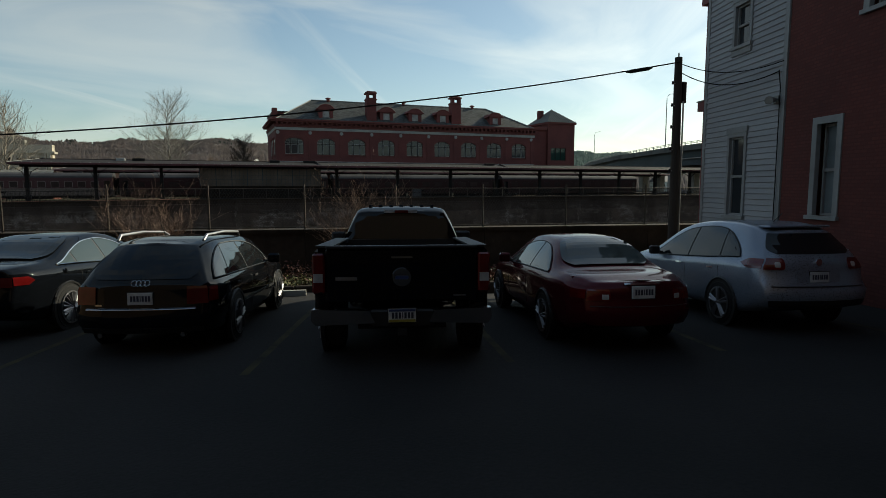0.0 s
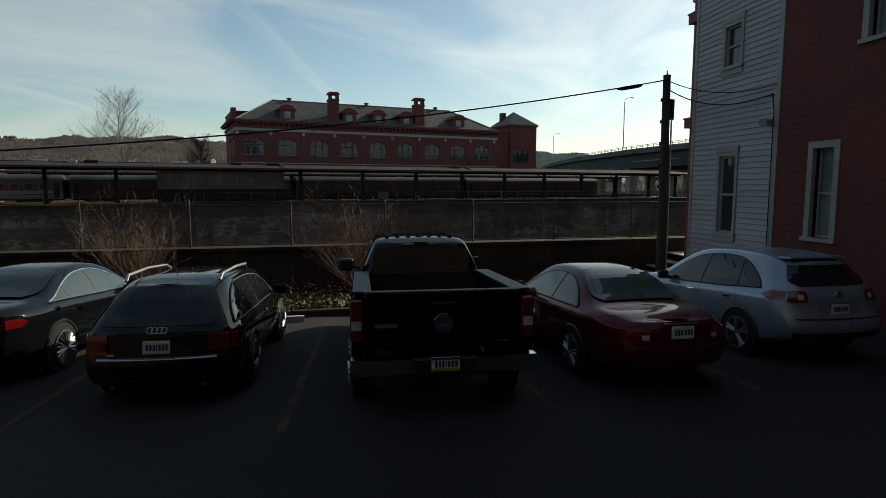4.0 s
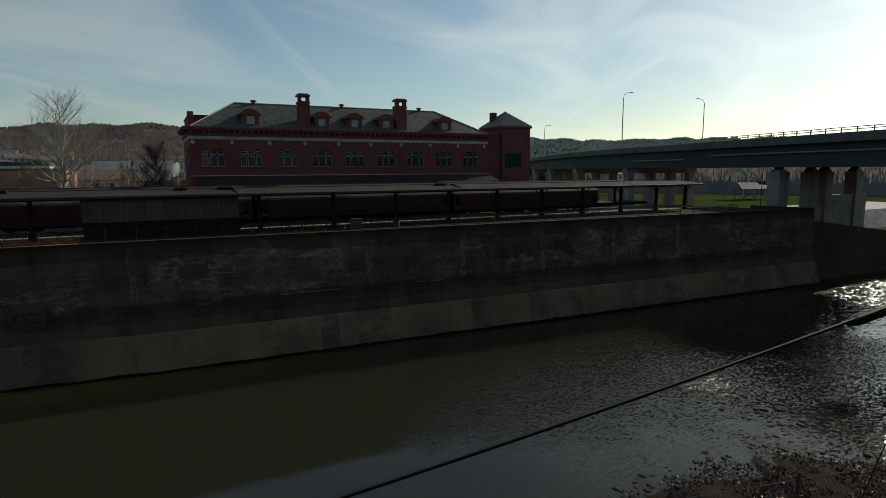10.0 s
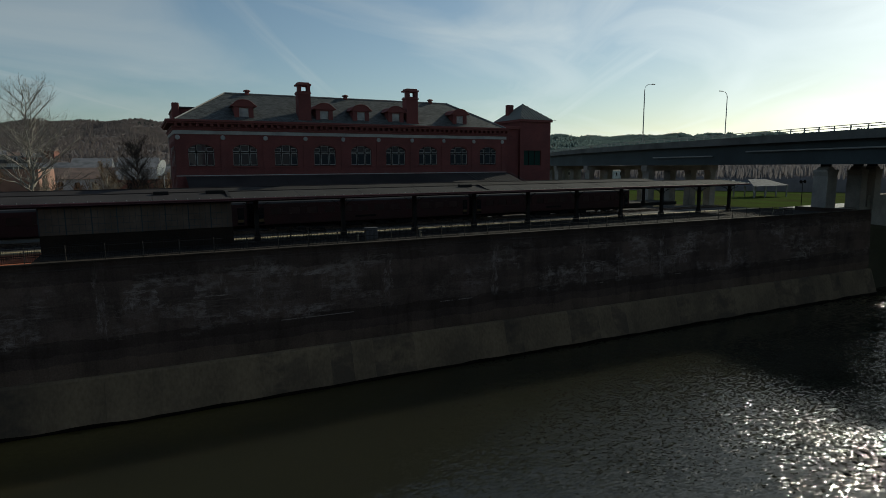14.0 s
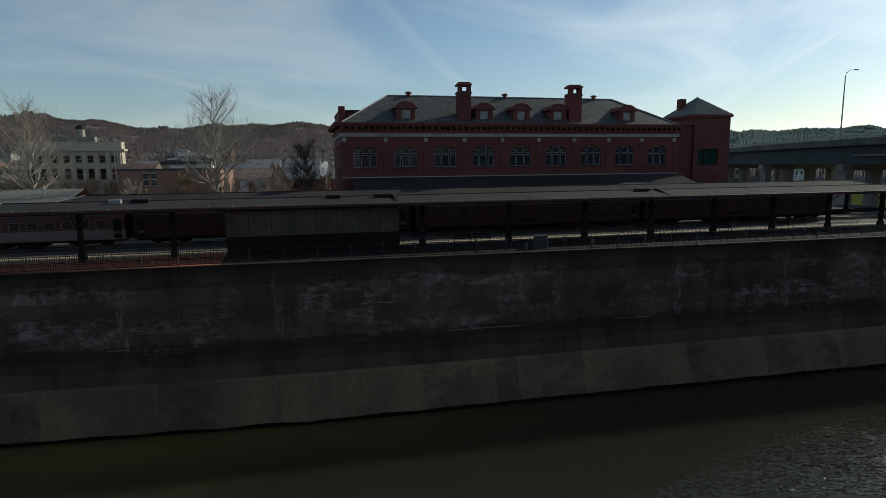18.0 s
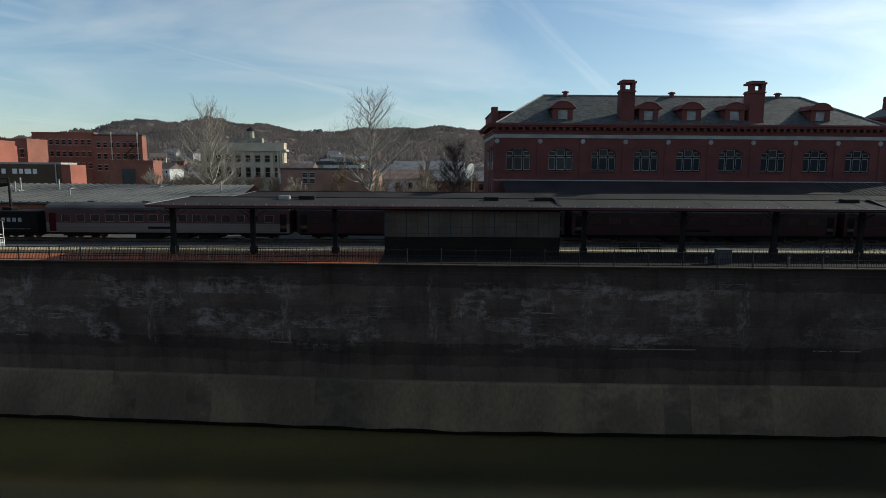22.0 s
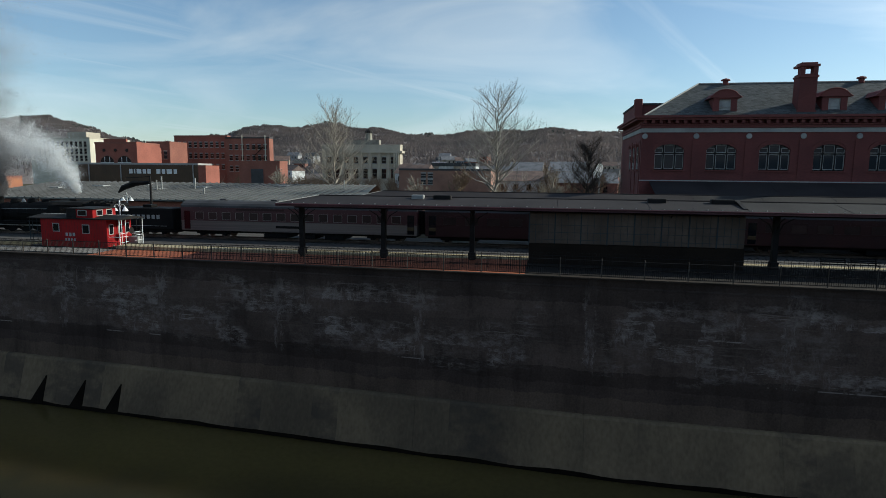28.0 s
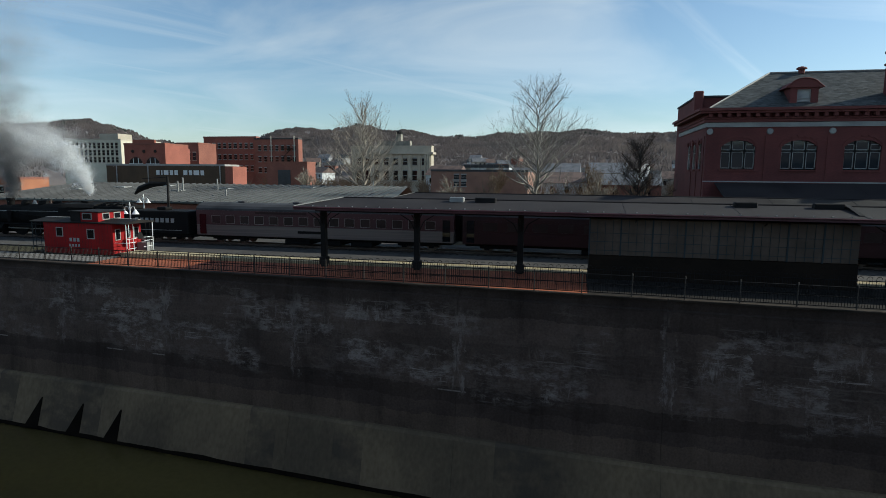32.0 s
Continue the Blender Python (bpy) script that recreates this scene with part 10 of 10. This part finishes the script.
# dark red rounded sedan
def red_sedan(m):
    P = paint("dark_red_paint", (0.085, 0.008, 0.014), 0.25, 0.35)
    c = thing("red_sedan", "dark red rounded sedan with an oval rear window", "car", m, "parked cars")
    S = Shell(5.0, [(0, 0.90), (0.25, 0.955), (0.7, 0.985), (1.0, 1.08), (1.45, 1.30), (1.85, 1.395), (2.3, 1.42), (2.7, 1.40), (3.0, 1.32), (3.6, 1.02), (3.85, 0.96), (4.6, 0.82), (5.0, 0.62)], [(0, 0.84), (0.6, 0.90), (2.0, 0.90), (3.4, 0.88), (4.4, 0.78), (5.0, 0.56)], [(0, 0.70), (0.3, 0.85), (0.9, 0.915), (3.6, 0.92), (4.5, 0.84), (5.0, 0.55)], [(0, 0.34), (0.5, 0.22), (4.4, 0.22), (5.0, 0.40)],
              [(0.3, 0.10), (0.42, 0.03), (0.58, 0.02), (0.62, 0.06), (0.78, 0.07), (0.9, 0.12)], 0.62, 0.16)
    S.body(c, P)
    S.side_glass(c, 1.12, 3.28, (2.02,), M_CARGLASS2, M_TRIMBLK, p=2.3, lean=0.42)
    S.screen("rear_window", c, 0.86, 1.72, M_CARGLASS2, 0.93, 3.0)
    S.screen("windscreen", c, 3.62, 2.84, M_CARGLASS)
    for s in (-1, 1):
        S.tail_sheet("tail_light", c, s * 0.42, s * 0.74, 0.67, 0.81, M_TAIL, "wide red tail light", 0.010, 0.12)
        S.side_sheet("tail_light_side", c, s, 0.0, 0.22, 0.69, 0.80, M_TAIL)
        S.tail_sheet("reverse_lens", c, s * 0.44, s * 0.52, 0.69, 0.75, M_LENSW, "", 0.016)
        mirror(c, s * 0.88, 3.15, 0.98, P)
        for y in (1.10, 3.86):
            wheel("wheel", s * 0.935, y, 0.32, c, 7)
        for y in (1.28, 2.2):
            S.side_sheet("door_handle", c, s, y, y + 0.16, 0.78, 0.81, P, "", 0.018)
    S.seams(c, (1.2, 2.04, 3.12))
    S.tail_sheet("boot_gap", c, -0.66, 0.66, 0.60, 0.608, M_TRIMBLK, "", 0.006)
    S.tail_sheet("trunk_strip", c, -0.24, 0.24, 0.868, 0.892, M_CHROME, "chrome strip above the plate", 0.026)
    plate(c, -0.10, 0.775, "chrome")
    part("sticker", bx(-0.75, -0.68, 0.42, 0.46, 0.938, 0.94), M_LENSW, c)


# silver crossover
def suv(m):
    P = paint("silver_blue_paint", (0.30, 0.34, 0.41), 0.28, 0.5)
    c = thing("silver_crossover", "silver-blue crossover car with a dark rear window", "car", m, "parked cars")
    S = Shell(4.65, [(0, 1.50), (0.3, 1.565), (0.9, 1.62), (1.6, 1.635), (2.2, 1.60), (2.6, 1.50), (3.2, 1.18), (3.45, 1.07), (3.9, 1.0), (4.4, 0.86), (4.65, 0.68)], [(0, 1.04), (0.9, 1.03), (2.4, 0.97), (3.3, 0.94), (4.2, 0.84), (4.65, 0.62)], [(0, 0.80), (0.25, 0.89), (0.8, 0.905), (3.4, 0.905), (4.2, 0.84), (4.65, 0.60)], [(0, 0.38), (0.5, 0.25), (4.1, 0.25), (4.65, 0.44)],
              [(0.34, 0.10), (0.46, 0.02), (0.68, 0.0), (0.74, 0.09), (1.0, 0.12), (1.12, 0.16), (1.35, 0.34), (1.50, 0.42), (1.56, 0.36)], 0.42, 0.13)
    S.body(c, P)
    S.side_glass(c, 0.46, 3.16, (1.02, 1.98), M_CARGLASS, M_TRIMBLK, p=2.5, lean=0.44, rise=0.10)
    S.tail_sheet("rear_window", c, -0.66, 0.66, 1.16, 1.45, M_CARGLASS, rnd=0.16)
    S.screen("windscreen", c, 3.36, 2.62, M_CARGLASS)
    part("roof_spoiler", bx(-0.5, 0.5, 0.36, 0.62, 1.53, 1.565, 0.016), P, c)
    for s in (-1, 1):
        S.tail_sheet("tail_light", c, s * 0.50, s * 0.88, 0.94, 1.10, M_TAIL, "swept red tail light", 0.014, 0.12)
        S.side_sheet("tail_light_side", c, s, 0.0, 0.40, 0.95, 1.09, M_TAIL, "", 0.012, 0.18)
        S.tail_sheet("lamp_dot", c, s * 0.56, s * 0.64, 0.97, 1.045, M_LENSW, "", 0.020, 0.3)
        mirror(c, s * 0.88, 2.95, 1.05, M_TRIMBLK)
        for y in (0.93, 3.60):
            wheel("wheel", s * 0.918, y, 0.345, c, 5)
        for y in (1.12, 2.1):
            S.side_sheet("door_handle", c, s, y, y + 0.18, 0.87, 0.90, M_CHROME, "", 0.022)
    S.seams(c, (1.0, 2.0, 3.0))
    S.tail_sheet("lower_bumper", c, -0.76, 0.76, 0.40, 0.50, M_TRIMBLK, "", 0.008)
    S.tail_sheet("hatch_gap", c, -0.72, 0.72, 0.70, 0.708, M_TRIMBLK, "", 0.006)
    S.tail_sheet("plate_recess", c, -0.34, 0.34, 0.76, 0.96, P, "", 0.012)
    part("badge", tb([(0, -0.028, 1.04), (0, 0.01, 1.04)], 0.05, 14), M_CHROME, c)
    plate(c, -0.035, 0.83, "white")
    part("antenna", tb([(0.0, 0.95, 1.61), (-0.03, 0.72, 1.74)], 0.008, 5), M_TRIMBLK, c)


# black full-size sedan with chrome window line
def black_sedan(m):
    P = paint("black_sedan_paint", (0.005, 0.006, 0.008))
    c = thing("black_sedan", "glossy black sedan with chrome window trim and spoked rims", "car", m, "parked cars")
    S = Shell(5.1, [(0, 1.04), (0.3, 1.075), (0.7, 1.10), (1.0, 1.18), (1.5, 1.37), (1.95, 1.465), (2.4, 1.49), (2.8, 1.46), (3.1, 1.38), (3.7, 1.10), (3.95, 1.02), (4.7, 0.90), (5.1, 0.66)], [(0, 0.98), (1.0, 1.0), (2.4, 0.96), (3.4, 0.94), (4.5, 0.82), (5.1, 0.60)], [(0, 0.78), (0.3, 0.89), (0.9, 0.925), (3.8, 0.925), (4.7, 0.84), (5.1, 0.58)], [(0, 0.36), (0.5, 0.22), (4.5, 0.22), (5.1, 0.42)],
              [(0.3, 0.12), (0.45, 0.03), (0.64, 0.02), (0.70, 0.07), (0.95, 0.08), (1.04, 0.04)], 0.55, 0.13)
    S.body(c, P)
    S.side_glass(c, 0.92, 3.42, (1.42, 2.26), M_CARGLASS2, M_CHROME, p=2.2, lean=0.52)
    S.screen("rear_window", c, 0.80, 1.82, M_CARGLASS, 0.92, 3.5)
    S.screen("windscreen", c, 3.72, 2.92, M_CARGLASS)
    for s in (-1, 1):
        S.tail_sheet("tail_light", c, s * 0.36, s * 0.84, 0.78, 0.92, M_TAIL, "red tail light", 0.012, 0.06)
        S.side_sheet("tail_light_side", c, s, 0.0, 0.30, 0.80, 0.92, M_TAIL, "", 0.008, 0.1)
        mirror(c, s * 0.89, 3.25, 1.02, P)
        S.side_sheet("side_strip", c, s, 1.5, 3.4, 0.38, 0.405, M_CHROME, "chrome side strip", 0.012)
        part("quarter_badge", tb([S.side_out(1.0, 0.93, s, 0.0), S.side_out(1.0, 0.93, s, 0.012)], 0.04, 12), M_CHROME, c)
        for y in (1.08, 3.92):
            wheel("wheel", s * 0.94, y, 0.35, c, 10)
        for y in (1.55, 2.5):
            S.side_sheet("door_handle", c, s, y, y + 0.2, 0.84, 0.87, M_CHROME, "", 0.022)
    S.seams(c, (1.44, 2.3, 3.3))
    plate(c, -0.07, 0.74, "white")


estate(place(-1.92, 6.22, -5.0) @ Matrix.Diagonal((1.0, 1, 1, 1)))
pickup(place(1.25, 5.16, -5.0) @ Matrix.Diagonal((1.03, 1, 1.01, 1)))
red_sedan(place(4.22, 5.22, -1.5) @ Matrix.Diagonal((0.97, 1, 1, 1)))
suv(place(7.20, 5.76, -2.5) @ Matrix.Diagonal((0.97, 1, 0.985, 1)))
black_sedan(place(-4.80, 7.52, -8.5))
